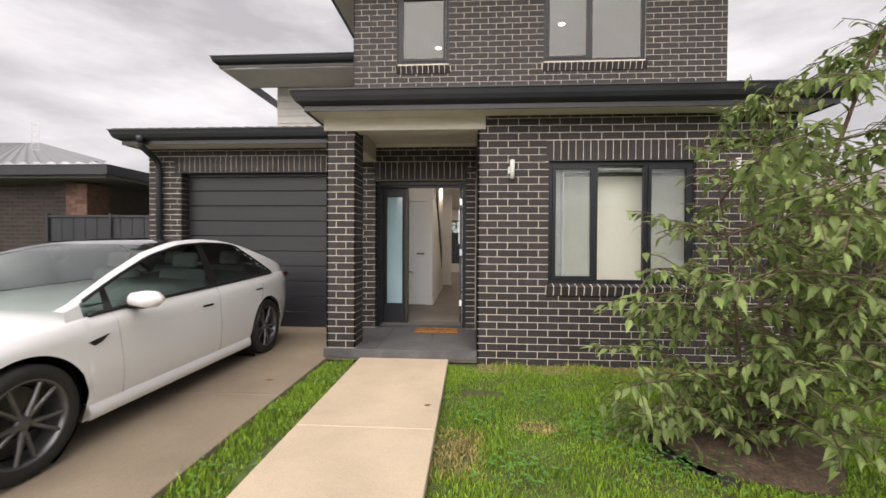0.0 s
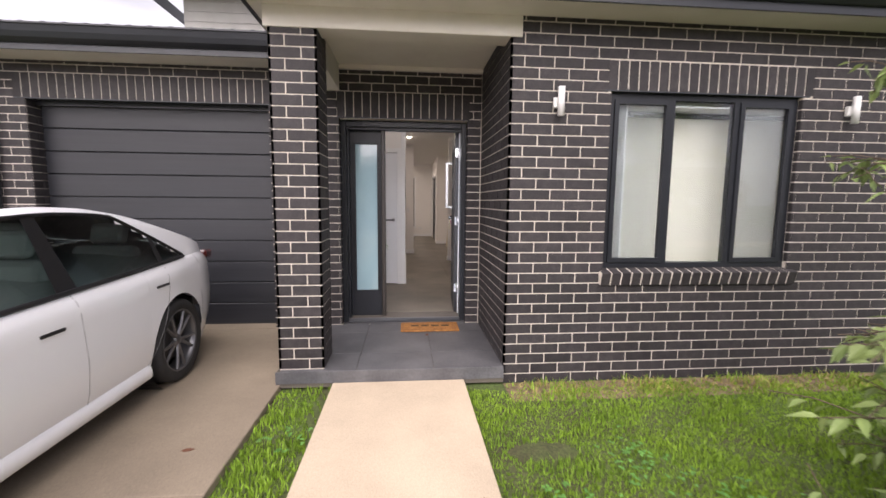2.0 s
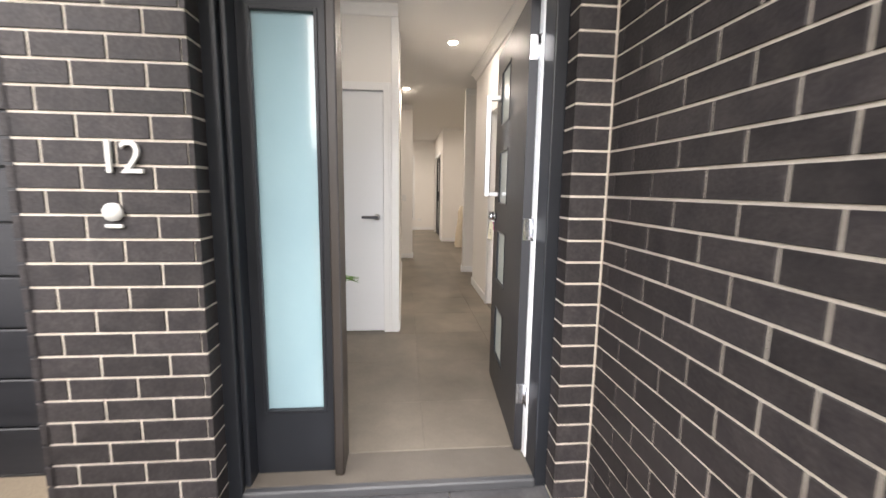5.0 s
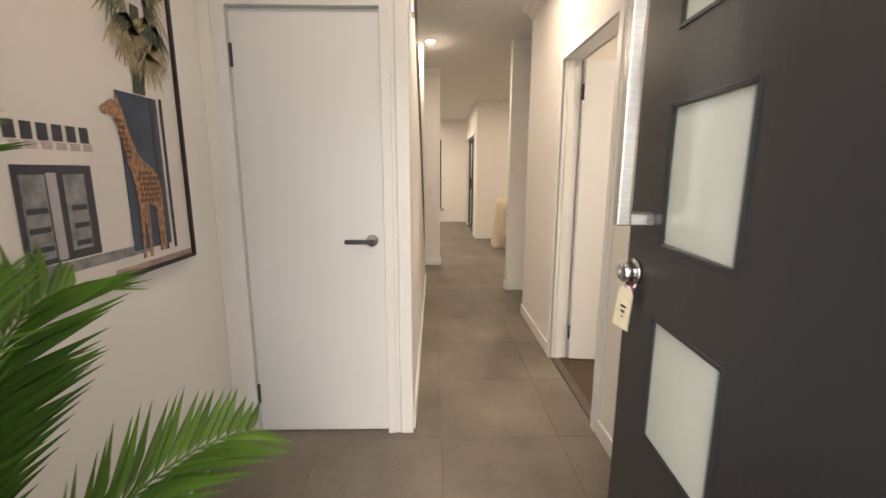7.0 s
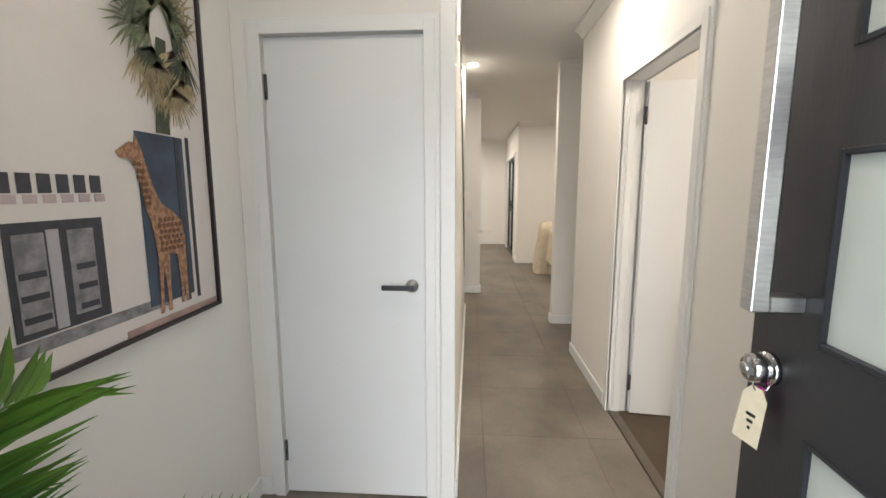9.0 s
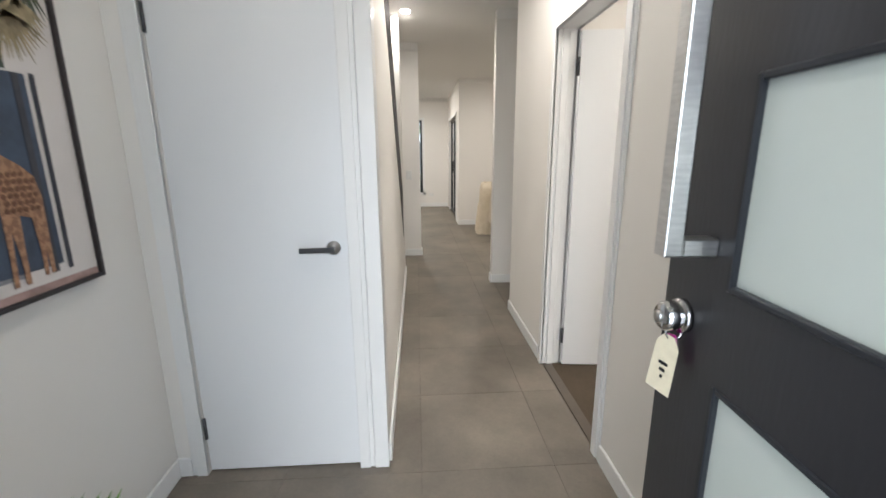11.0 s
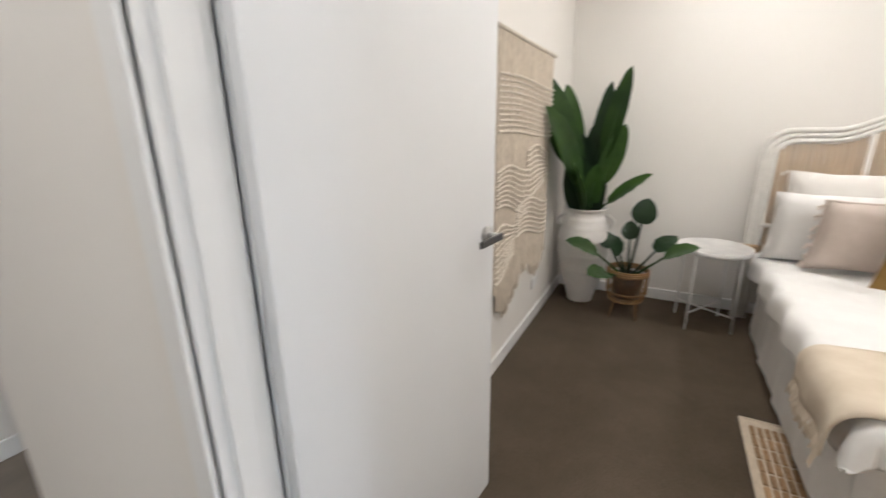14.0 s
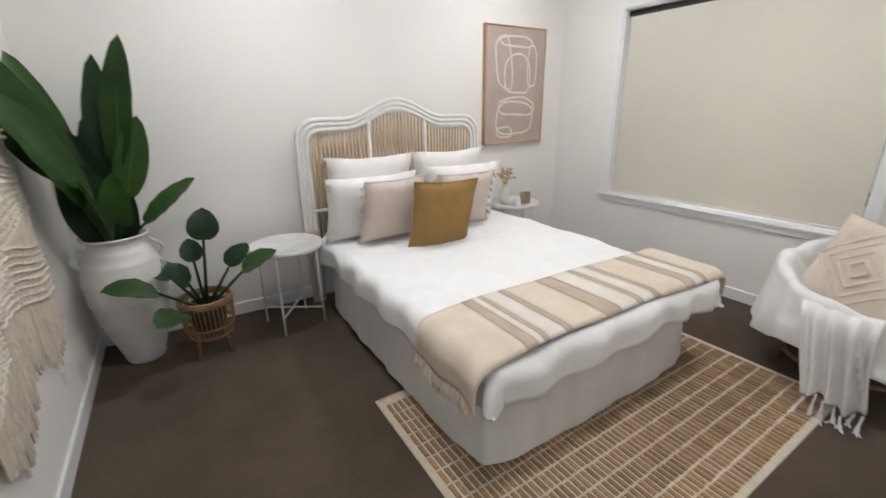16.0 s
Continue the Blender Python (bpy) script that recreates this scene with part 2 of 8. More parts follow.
def thing(name, m, label, category, group="", kind=""):
    ob = new(name)
    ob.empty_display_size = 0.05
    ob.matrix_world = m
    return tagged(ob, label, category, group, kind)


def islands(bm):
    """The separate pieces of a bmesh, each as a bmesh of its own."""
    bm.verts.index_update()
    left = set(bm.verts)
    out = []
    while left:
        todo, seen = [next(v for v in bm.verts if v in left)], set()
        while todo:
            v = todo.pop()
            if v in seen:
                continue
            seen.add(v)
            todo += [e.other_vert(v) for e in v.link_edges]
        left -= seen
        nb_ = bmesh.new()
        order = sorted(seen, key=lambda v: v.index)
        made = {v: nb_.verts.new(v.co) for v in order}
        for f in [f for f in bm.faces if f.verts[0] in seen]:
            nb_.faces.new([made[v] for v in f.verts])
        bmesh.ops.recalc_face_normals(nb_, faces=nb_.faces)
        out.append(nb_)
    bm.free()
    return out


def struct_parts(name, part_name, bm, material, label, category):
    """A piece of the setting whose lengths are parts of their own."""
    ob = thing(name, Matrix.Identity(4), label, category, "", "structure")
    for piece in islands(bm):
        part(part_name, piece, material, ob)
    return ob


def struct(name, bm, material, label, category, smooth=False):
    return tagged(part(name, bm, material, None, "", smooth), label, category, "", "structure")


def box(x0, x1, y0, y1, z0, z1, bev=0.0, bm=None, seg=1, m=None):
    own = bm is None
    tmp = bmesh.new()
    bmesh.ops.create_cube(tmp, size=1.0)
    for v in tmp.verts:
        v.co = Vector((x0 if v.co.x < 0 else x1, y0 if v.co.y < 0 else y1, z0 if v.co.z < 0 else z1))
    if bev:
        bmesh.ops.bevel(tmp, geom=tmp.edges[:] + tmp.verts[:], offset=bev, segments=seg, affect="EDGES", profile=0.5)
    if m is not None:
        tmp.transform(m)
    if own:
        return tmp
    return join(bm, tmp)


def join(bm, tmp):
    me = bpy.data.meshes.new("tmp")
    tmp.to_mesh(me)
    tmp.free()
    bm.from_mesh(me)
    bpy.data.meshes.remove(me)
    return bm


def tube(points, r, sides=8, bm=None, caps=True, taper=None, flat=1.0):
    """A round bar along points; taper gives a radius for each."""
    own = bm is None
    bm = bm or bmesh.new()
    pts = [Vector(p) for p in points]
    rings = []
    up = Vector((0, 0, 1))
    side = None
    for i, p in enumerate(pts):
        d = (pts[min(i + 1, len(pts) - 1)] - pts[max(i - 1, 0)]).normalized()
        if side is None:
            side = d.cross(up if abs(d.z) < 0.95 else Vector((1, 0, 0))).normalized()
        side = (side - d * side.dot(d)).normalized()
        other = d.cross(side)
        rad = taper[i] if taper else r
        rings.append([bm.verts.new(p + side * math.cos(a) * rad + other * math.sin(a) * rad * flat)
                      for a in (2 * math.pi * k / sides for k in range(sides))])
    for a, b in zip(rings, rings[1:]):
        for k in range(sides):
            bm.faces.new((a[k], a[(k + 1) % sides], b[(k + 1) % sides], b[k]))
    if caps:
        bm.faces.new(rings[0][::-1])
        bm.faces.new(rings[-1])
    return bm


def lathe(profile, sides=32, centre=(0, 0), bm=None, caps=True):
    """A turned body from (radius, height) pairs."""
    bm = bm or bmesh.new()
    rings = []
    for r, z in profile:
        rings.append([bm.verts.new((centre[0] + r * math.cos(a), centre[1] + r * math.sin(a), z))
                      for a in (2 * math.pi * k / sides for k in range(sides))])
    for a, b in zip(rings, rings[1:]):
        for k in range(sides):
            bm.faces.new((a[k], a[(k + 1) % sides], b[(k + 1) % sides], b[k]))
    if caps:
        bm.faces.new(rings[0][::-1])
        bm.faces.new(rings[-1])
    return bm


def prism(outline, depth, axis="y", at=0.0, bm=None):
    """A plate from a closed 2D outline, pushed out along an axis."""
    bm = bm or bmesh.new()
    def put(u, v, d):
        return {"y": (u, d, v), "x": (d, u, v), "z": (u, v, d)}[axis]
    a = [bm.verts.new(put(u, v, at)) for u, v in outline]
    b = [bm.verts.new(put(u, v, at + depth)) for u, v in outline]
    k = len(outline)
    bm.faces.new(a)
    bm.faces.new(b[::-1])
    for i in range(k):
        bm.faces.new((a[i], b[i], b[(i + 1) % k], a[(i + 1) % k]))
    bmesh.ops.recalc_face_normals(bm, faces=bm.faces)
    return bm


def wall_with_holes(axis, lo, hi, a0, a1, z0, z1, holes, bm=None):
    """A wall slab lo..hi thick across axis ("x" or "y"), a0..a1 long, cut by holes (a, b, z, z)."""
    bm = bm or bmesh.new()
    us = sorted({a0, a1, *[h[0] for h in holes], *[h[1] for h in holes]})
    zs = sorted({z0, z1, *[h[2] for h in holes], *[h[3] for h in holes]})
    us = [u for u in us if a0 <= u <= a1]
    zs = [z for z in zs if z0 <= z <= z1]
    solid = {}
    for i, (u, v) in enumerate(zip(us, us[1:])):
        for j, (p, q) in enumerate(zip(zs, zs[1:])):
            cu, cz = (u + v) / 2, (p + q) / 2
            solid[i, j] = not any(h[0] < cu < h[1] and h[2] < cz < h[3] for h in holes)
    verts = {}
    def vert(d, i, j):
        key = (d, i, j)
        if key not in verts:
            c = lo if d == 0 else hi
            verts[key] = bm.verts.new((us[i], c, zs[j]) if axis == "y" else (c, us[i], zs[j]))
        return verts[key]
    for (i, j), s in solid.items():
        if not s:
            continue
        bm.faces.new([vert(0, *k) for k in ((i, j), (i + 1, j), (i + 1, j + 1), (i, j + 1))])
        bm.faces.new([vert(1, *k) for k in ((i, j), (i, j + 1), (i + 1, j + 1), (i + 1, j))])
        for di, dj, e in ((-1, 0, ((i, j), (i, j + 1))), (1, 0, ((i + 1, j), (i + 1, j + 1))),
                          (0, -1, ((i, j), (i + 1, j))), (0, 1, ((i, j + 1), (i + 1, j + 1)))):
            if not solid.get((i + di, j + dj), False):
                p, q = e
                bm.faces.new((vert(0, *p), vert(0, *q), vert(1, *q), vert(1, *p)))
    bmesh.ops.recalc_face_normals(bm, faces=bm.faces)
    return bm

# ---- setting: ground ----
F = 0.05        # house floor
G = -0.11       # paving
COURSE = 0.086

bm = bmesh.new()
bmesh.ops.create_grid(bm, x_segments=1, y_segments=1, size=600)
bm.transform(Matrix.Translation((0, 0, -0.16)))
struct("ground", bm, TURF, "short green lawn over brown soil", "lawn")


def slab(name, x0, x1, cuts, top, mat, label):
    """Paving poured in bays with open joints between."""
    base = thing(name, pose(0, 0, 0), label, "paving", "", "structure")
    for a, b in zip(cuts, cuts[1:]):
        part("bay", box(x0, x1, a + 0.004, b - 0.004, top - 0.09, top, 0.006), mat, base)
    part("joint", box(x0 + 0.01, x1 - 0.01, cuts[0], cuts[-1], top - 0.1, top - 0.012), SOIL, base)
    return base


slab("path", -1.40, -0.335, [-10.0, -7.6, -4.75, -1.92, -0.045], -0.095, CONCRETE, "buff concrete garden path to the porch")
slab("driveway", -6.1, -1.82, [-10.0, -7.3, -4.3, -1.3, 1.50, 1.78], G, DRIVE, "wide grey-buff concrete driveway with tyre stains")
struct("road", box(-60, 60, -24, -13, -0.25, -0.155), surf("asphalt", (0.055, 0.055, 0.057), (0.04, 0.04, 0.042), 2, 0.9, 0.6, 120, fine=0.3), "grey asphalt street", "road")
struct("pavement", box(-60, 60, -12.2, -10.6, -0.25, -0.12), CONCRETE, "pale concrete footpath", "pavement")

# porch slab and its tiles
struct("porch_slab", box(-1.85, 0.0, -0.035, 1.245, -0.14, -0.008, 0.004), GROUT, "grey porch slab edge", "porch")


# ---- setting: outer walls (brick faces are laid at the end) ----
def mortar_wall(name, axis, lo, hi, a0, a1, z0, z1, holes, label="dark brown brick wall with cream mortar"):
    return struct(name, wall_with_holes(axis, lo, hi, a0, a1, z0, z1, holes), MORTAR, label, "brick wall")


SK = 0.006  # how far the bricks stand proud of the mortar
WIN = (0.83, 2.50, 0.80, 2.255)
wall_bed = mortar_wall("wall_front", "y", SK, 0.11, SK, 3.6 - SK, -0.2, 2.80, [WIN])
wall_ret = mortar_wall("wall_porch_side", "x", SK, 0.11, 0.112, 1.30, -0.2, 2.78, [])
DOORHOLE = (-1.515, -0.145, -0.02, 2.225)
wall_door = mortar_wall("wall_entry", "y", 1.24 + SK, 1.35, -2.1, 0.0, -0.2, 2.80, [DOORHOLE])
wall_gside = mortar_wall("wall_garage_side", "x", -2.1, -2.0, 1.352, 1.66, -0.2, 2.80, [])
GAR = (-4.79, -2.32, -0.2, 2.41)
wall_gar = mortar_wall("wall_garage", "y", 1.55 + SK, 1.66, -5.33, -2.102, -0.2, 2.80, [GAR])
wall_gleft = mortar_wall("wall_garage_return", "x", -4.79 - 0.11, -4.79 - SK, 1.662, 1.80, -0.2, 2.41, [])
wall_gwest = mortar_wall("wall_garage_outer", "x", -5.33, -5.22, 1.662, 8.0, -0.2, 2.80, [])
UW1, UW2 = (-1.205, -0.42, 3.985, 5.05), (0.985, 2.46, 3.985, 5.05)
wall_up = mortar_wall("wall_upper", "y", 1.33 + SK, 1.44, -1.87, 3.6, 3.2, 5.24, [UW1, UW2])
wall_upl = mortar_wall("wall_upper_side", "x", -1.87, -1.76, 1.442, 9.0, 2.9, 5.24, [])
wall_east = mortar_wall("wall_east", "x", 3.49, 3.6 - SK, 0.112, 9.0, -0.2, 2.80, [])
wall_east_up = mortar_wall("wall_upper_east", "x", 3.49, 3.6, 1.442, 9.0, 2.802, 5.24, [])

# porch pillar
pillar = struct("porch_pillar", box(-1.83 + SK, -1.47 - SK, SK, 0.35 - SK, -0.008, 2.64), MORTAR, "square dark brick porch pillar with cream mortar", "pillar")

# beams and porch ceiling
bmx = box(-1.86, 0.09, -0.012, 0.20, 2.632, 2.84, 0.004)
struct("porch_beam", bmx, EAVE, "cream painted beam over the porch", "beam")
struct("porch_side_beam", box(-1.83, -1.50, 0.36, 1.236, 2.50, 2.84, 0.004), EAVE, "cream painted side beam of the porch", "beam")
struct("porch_ceiling", box(-1.498, 0.004, 0.202, 1.236, 2.75, 2.80), EAVE, "cream painted porch ceiling", "ceiling")
bmx = box(-1.498, 0.0, 0.202, 0.25, 2.71, 2.75)
box(-1.498, 0.0, 1.19, 1.236, 2.71, 2.75, 0, bmx)
struct("porch_ceiling_trim", bmx, EAVE, "cream quad trim round the porch ceiling", "trim")


# eaves, gutters and roofs
def gutter_profile():
    return [(0.0, 0.0), (-0.02, 0.0), (-0.075, 0.03), (-0.10, 0.075), (-0.115, 0.13), (-0.128, 0.135), (-0.128, 0.15), (-0.112, 0.15), (-0.10, 0.138), (-0.02, 0.138), (0.0, 0.15)]


def gutter_run(bm, x0, x1, y, z, mitre0=0.0, mitre1=0.0):
    prof = gutter_profile()
    a = [bm.verts.new((x0 + mitre0 * dy, y + dy, z + dz)) for dy, dz in prof]
    b = [bm.verts.new((x1 - mitre1 * dy, y + dy, z + dz)) for dy, dz in prof]
    k = len(prof)
    for i in range(k):
        bm.faces.new((a[i], a[(i + 1) % k], b[(i + 1) % k], b[i]))
    bm.faces.new(a)
    bm.faces.new(b[::-1])


def gutter_side(bm, x, y0, y1, z, sign, mitre=1.0):
    prof = gutter_profile()
    a = [bm.verts.new((x + sign * -dy, y0 + mitre * dy, z + dz)) for dy, dz in prof]
    b = [bm.verts.new((x + sign * -dy, y1, z + dz)) for dy, dz in prof]
    k = len(prof)
    for i in range(k):
        bm.faces.new((a[i], a[(i + 1) % k], b[(i + 1) % k], b[i]))
    bm.faces.new(a)
    bm.faces.new(b[::-1])
    bmesh.ops.recalc_face_normals(bm, faces=bm.faces)


def eave(name, x0, x1, y, z, back, left=True, right=True):
    """Fascia, gutter and soffit along a front edge and its two returns."""
    e = thing(name, pose(0, 0, 0), "charcoal steel gutter and fascia with a cream soffit", "eave", "", "structure")
    bm = bmesh.new()
    gutter_run(bm, x0, x1, y, z, 1.0 if left else 0, 1.0 if right else 0)
    if left:
        gutter_side(bm, x0, y, back, z, -1)
    if right:
        gutter_side(bm, x1, y, back, z, 1)
    bmesh.ops.recalc_face_normals(bm, faces=bm.faces)
    part("gutter", bm, CHARCOAL, e)
    bm = box(x0 + 0.002, x1 - 0.002, y + 0.002, y + 0.022, z - 0.06, z + 0.145)
    if left:
        box(x0 + 0.002, x0 + 0.022, y + 0.024, back, z - 0.06, z + 0.145, 0, bm)
    if right:
        box(x1 - 0.022, x1 - 0.002, y + 0.024, back, z - 0.06, z + 0.145, 0, bm)
    part("fascia", bm, CHARCOAL, e)
    return e


lower = eave("eave_lower", -1.98, 3.78, -0.33, 2.83, 6.0)
part("soffit", box(-1.955, 3.755, -0.305, -0.016, 2.785, 2.80), EAVE, lower)
part("side_soffit", box(-1.955, -1.864, -0.012, 1.2, 2.785, 2.80), EAVE, lower)
part("east_soffit", box(3.602, 3.755, -0.012, 6.0, 2.785, 2.80), EAVE, lower)
garage_eave = eave("eave_garage", -5.48, -2.03, 1.18, 2.84, 6.0, True, False)
part("soffit", box(-5.455, -2.03, 1.205, 1.548, 2.79, 2.805), EAVE, garage_eave)
upper_eave = eave("eave_upper_wing", -5.35, -1.88, 3.5, 4.98, 8.0, True, False)
part("soffit", box(-5.32, -1.88, 3.53, 4.6, 4.90, 4.915), EAVE, upper_eave)
main_eave = eave("eave_main", -2.35, 4.05, 0.95, 5.30, 10.0)
part("soffit", box(-2.32, 4.02, 0.98, 10.0, 5.24, 5.255), EAVE, main_eave)


def sheet_roof(name, x0, x1, y0, y1, z0, z1, mat, pitch=0.19, label="charcoal corrugated steel roof", hip=0.0):
    """A ribbed steel sheet roof, rising from y0 to y1; the hips draw in its upper edge."""
    bm = bmesh.new()
    n = int((x1 - x0) / pitch * 6)
    low, top = [], []
    for i in range(n + 1):
        u = i / n
        ph = (i % 6)
        rib = 0.028 if ph in (0, 1) else (0.004 if ph == 3 else 0)
        low.append(bm.verts.new((x0 + (x1 - x0) * u, y0, z0 + rib)))
        top.append(bm.verts.new((x0 + hip + (x1 - x0 - 2 * hip) * u, y1, z1 + rib)))
    for i in range(n):
        bm.faces.new((low[i], low[i + 1], top[i + 1], top[i]))
    r = struct(name, bm, mat, label, "roof")
    s = r.modifiers.new("thick", "SOLIDIFY")
    s.thickness, s.offset = 0.012, -1
    return r


sheet_roof("roof_lower", -2.06, 3.86, -0.40, 1.326, 2.975, 3.50, ROOF, hip=0.45)
sheet_roof("roof_garage", -5.56, -2.03, 1.10, 6.0, 2.985, 4.2, ROOF, hip=0.5)
sheet_roof("roof_upper_wing", -5.45, -1.88, 3.42, 8.0, 5.125, 6.3, ROOF, hip=0.8)
sheet_roof("roof_main", -2.45, 4.15, 0.85, 6.0, 5.45, 7.0, ROOF, hip=1.5)
struct("roof_infill", box(-5.3, -2.0, 6.1, 8.0, 2.80, 4.3), BOARD, "cream weatherboard gable", "wall")

# weatherboard wing beside the upper storey
wing = thing("wall_weatherboard", pose(0, 0, 0), "cream weatherboard upper wall", "wall", "", "structure")
part("backing", box(-4.62, -1.88, 4.62, 4.72, 3.0, 4.95), BOARD, wing)
for i in range(11):
    z = 3.05 + i * 0.17
    bm = bmesh.new()
    prism([(4.62, z), (4.592, z), (4.612, z + 0.172), (4.62, z + 0.172)], 2.72, "x", -4.61, bm)
    part("board", bm, BOARD, wing)

# ---- setting: inner skins, floors and ceilings ----
CZ = 2.76
struct("floor", box(-4.0, 3.48, 7.3, 13.2, -0.2, F - 0.004), GROUT, "grey tiled living room floor", "floor")
struct("floor_base", box(-1.95, 3.48, 1.36, 7.3, -0.2, F - 0.004), GROUT, "grey tiled hall floor base", "floor")
struct("floor_bedroom", box(0.20, 3.48, 0.30, 4.45, F - 0.003, F + 0.004), CARPET, "dark brown cut-pile carpet", "carpet")
struct("ceiling", box(-1.95, 3.48, 1.36, 7.3, CZ, CZ + 0.08), CEIL, "plain white plaster ceiling", "ceiling")
struct("ceiling_living", box(-4.0, 5.0, 7.3, 13.2, CZ, CZ + 0.08), CEIL, "plain white plaster ceiling", "ceiling")
struct("ceiling_bedroom", box(0.115, 3.48, 0.112, 1.358, CZ, CZ + 0.08), CEIL, "plain white plaster ceiling", "ceiling")
BWIN = (1.02, 2.79, 0.665, 2.18)
BDOOR = (3.30, 4.185, F - 0.01, F + 2.085)
struct("wall_hall_east", wall_with_holes("x", 0.14, 0.25, 1.36, 5.19, F - 0.05, CZ, [BDOOR]), WALL, "warm white painted plaster wall", "wall")
struct("wall_bedroom_south", wall_with_holes("y", 0.24, 0.40, 0.25, 3.48, F - 0.05, CZ, [BWIN]), WALL, "warm white painted plaster wall", "wall")
struct("wall_bedroom_porch", box(0.115, 0.25, 0.24, 1.358, F - 0.05, CZ), WALL, "warm white painted plaster wall", "wall")
struct("wall_bedroom_north", box(0.252, 3.48, 4.33, 4.44, F - 0.05, CZ), WALL, "warm white painted plaster wall", "wall")
struct("wall_bedroom_east", box(3.44, 3.485, 0.402, 4.328, F - 0.05, CZ), WALL, "warm white painted plaster wall", "wall")
struct("wall_passage_south", box(0.252, 3.0, 5.10, 5.19, F - 0.05, CZ), WALL, "warm white painted plaster wall", "wall")
struct("wall_hall_pier", box(0.12, 3.0, 5.99, 6.10, F - 0.05, CZ), WALL, "warm white painted plaster wall", "wall")
struct("wall_passage_end", box(3.0, 3.1, 5.0, 6.2, F - 0.05, CZ), WALL, "warm white painted plaster wall", "wall")
struct("wall_hall_west", box(-1.86, -1.755, 1.36, 7.30, F - 0.05, CZ + 0.0), WALL, "warm white painted plaster wall", "wall")
IDOOR = (-1.625, -0.955, F - 0.02, F + 2.06)
struct("wall_cupboard", wall_with_holes("y", 3.30, 3.39, -1.753, -0.83, F - 0.05, CZ, [IDOOR]), WALL, "warm white painted plaster wall", "wall")
# wall under the stair, cut to its rake
RAKE = 0.84
struct("wall_under_stair", prism([(3.392, F - 0.04), (6.45, F - 0.04), (6.45, CZ), (6.14, CZ), (6.14, 0.52), (3.70, 0.52 + 2.44 * RAKE), (3.70, CZ), (3.392, CZ)], 0.09, "x", -0.92), WALL, "warm white wall with a raking top under the stair", "wall")
struct("wall_hall_west_pier", box(-1.86, -0.63, 7.31, 7.45, F - 0.05, CZ), WALL, "warm white painted plaster wall", "wall")
struct("wall_front_inner", wall_with_holes("y", 1.352, 1.56, -1.753, 0.138, F - 0.05, CZ, [(-1.53, -0.13, F - 0.05, 2.24)]), WALL, "warm white painted plaster wall", "wall")
FWIN = (1.0, 1.55, 1.24, 2.26)
struct("wall_dining_north", wall_with_holes("y", 9.78, 9.88, 0.14, 4.0, F - 0.05, CZ, [FWIN]), WALL, "warm white painted plaster wall", "wall")
SLIDE = (10.35, 12.1, F - 0.01, F + 2.12)
struct("wall_living_east", wall_with_holes("x", 0.14, 0.24, 9.882, 12.7, F - 0.05, CZ, [SLIDE]), WALL, "warm white painted plaster wall", "wall")
LWIN = (-1.40, -0.52, 0.42, 2.24)
struct("wall_living_north", wall_with_holes("y", 12.7, 12.8, -4.0, 0.24, F - 0.05, CZ, [LWIN]), WALL, "warm white painted plaster wall", "wall")
struct("wall_living_west", box(-4.0, -3.9, 7.3, 12.7, F - 0.05, CZ), WALL, "warm white painted plaster wall", "wall")
struct("wall_living_south", box(-3.9, -1.862, 7.31, 7.45, F - 0.05, CZ), WALL, "warm white painted plaster wall", "wall")
struct("wall_dining_east", box(3.95, 4.05, 5.0, 9.78, F - 0.05, CZ), WALL, "warm white painted plaster wall", "wall")


def skirting(name, runs):
    """White skirting with a rounded top, runs of (x0, y0, x1, y1, nx, ny)."""
    bm = bmesh.new()
    for x0, y0, x1, y1, nx, ny in runs:
        t = 0.014
        box(min(x0, x1, x0 + nx * t, x1 + nx * t), max(x0, x1, x0 + nx * t, x1 + nx * t),
            min(y0, y1, y0 + ny * t, y1 + ny * t), max(y0, y1, y0 + ny * t, y1 + ny * t), F - 0.002, F + 0.09, 0.004, bm)
    return struct(name, bm, TRIM, "white painted timber skirting board", "skirting")


skirting("baseboard_hall", [(0.139, 2.50, 0.139, 3.25, -1, 0), (0.139, 4.252, 0.139, 5.19, -1, 0), (-1.754, 1.41, -1.754, 3.29, 1, 0),
                            (-0.829, 3.32, -0.829, 6.43, 1, 0), (-1.75, 3.299, -1.69, 3.299, 0, -1), (0.125, 5.989, 1.2, 5.989, 0, -1),
                            (0.119, 5.976, 0.119, 6.10, -1, 0), (-1.75, 7.309, -0.617, 7.309, 0, -1), (-0.629, 7.296, -0.629, 7.45, 1, 0),
                            (0.13, 9.779, 3.9, 9.779, 0, -1), (-3.9, 12.699, 0.13, 12.699, 0, -1), (0.139, 9.77, 0.139, 10.28, -1, 0), (0.16, 5.191, 2.9, 5.191, 0, 1)])
skirting("baseboard_bedroom", [(0.26, 4.329, 3.43, 4.329, 0, -1), (3.439, 0.41, 3.439, 4.31, -1, 0), (0.26, 0.401, 3.43, 0.401, 0, 1), (0.251, 0.42, 0.251, 3.25, 1, 0)])


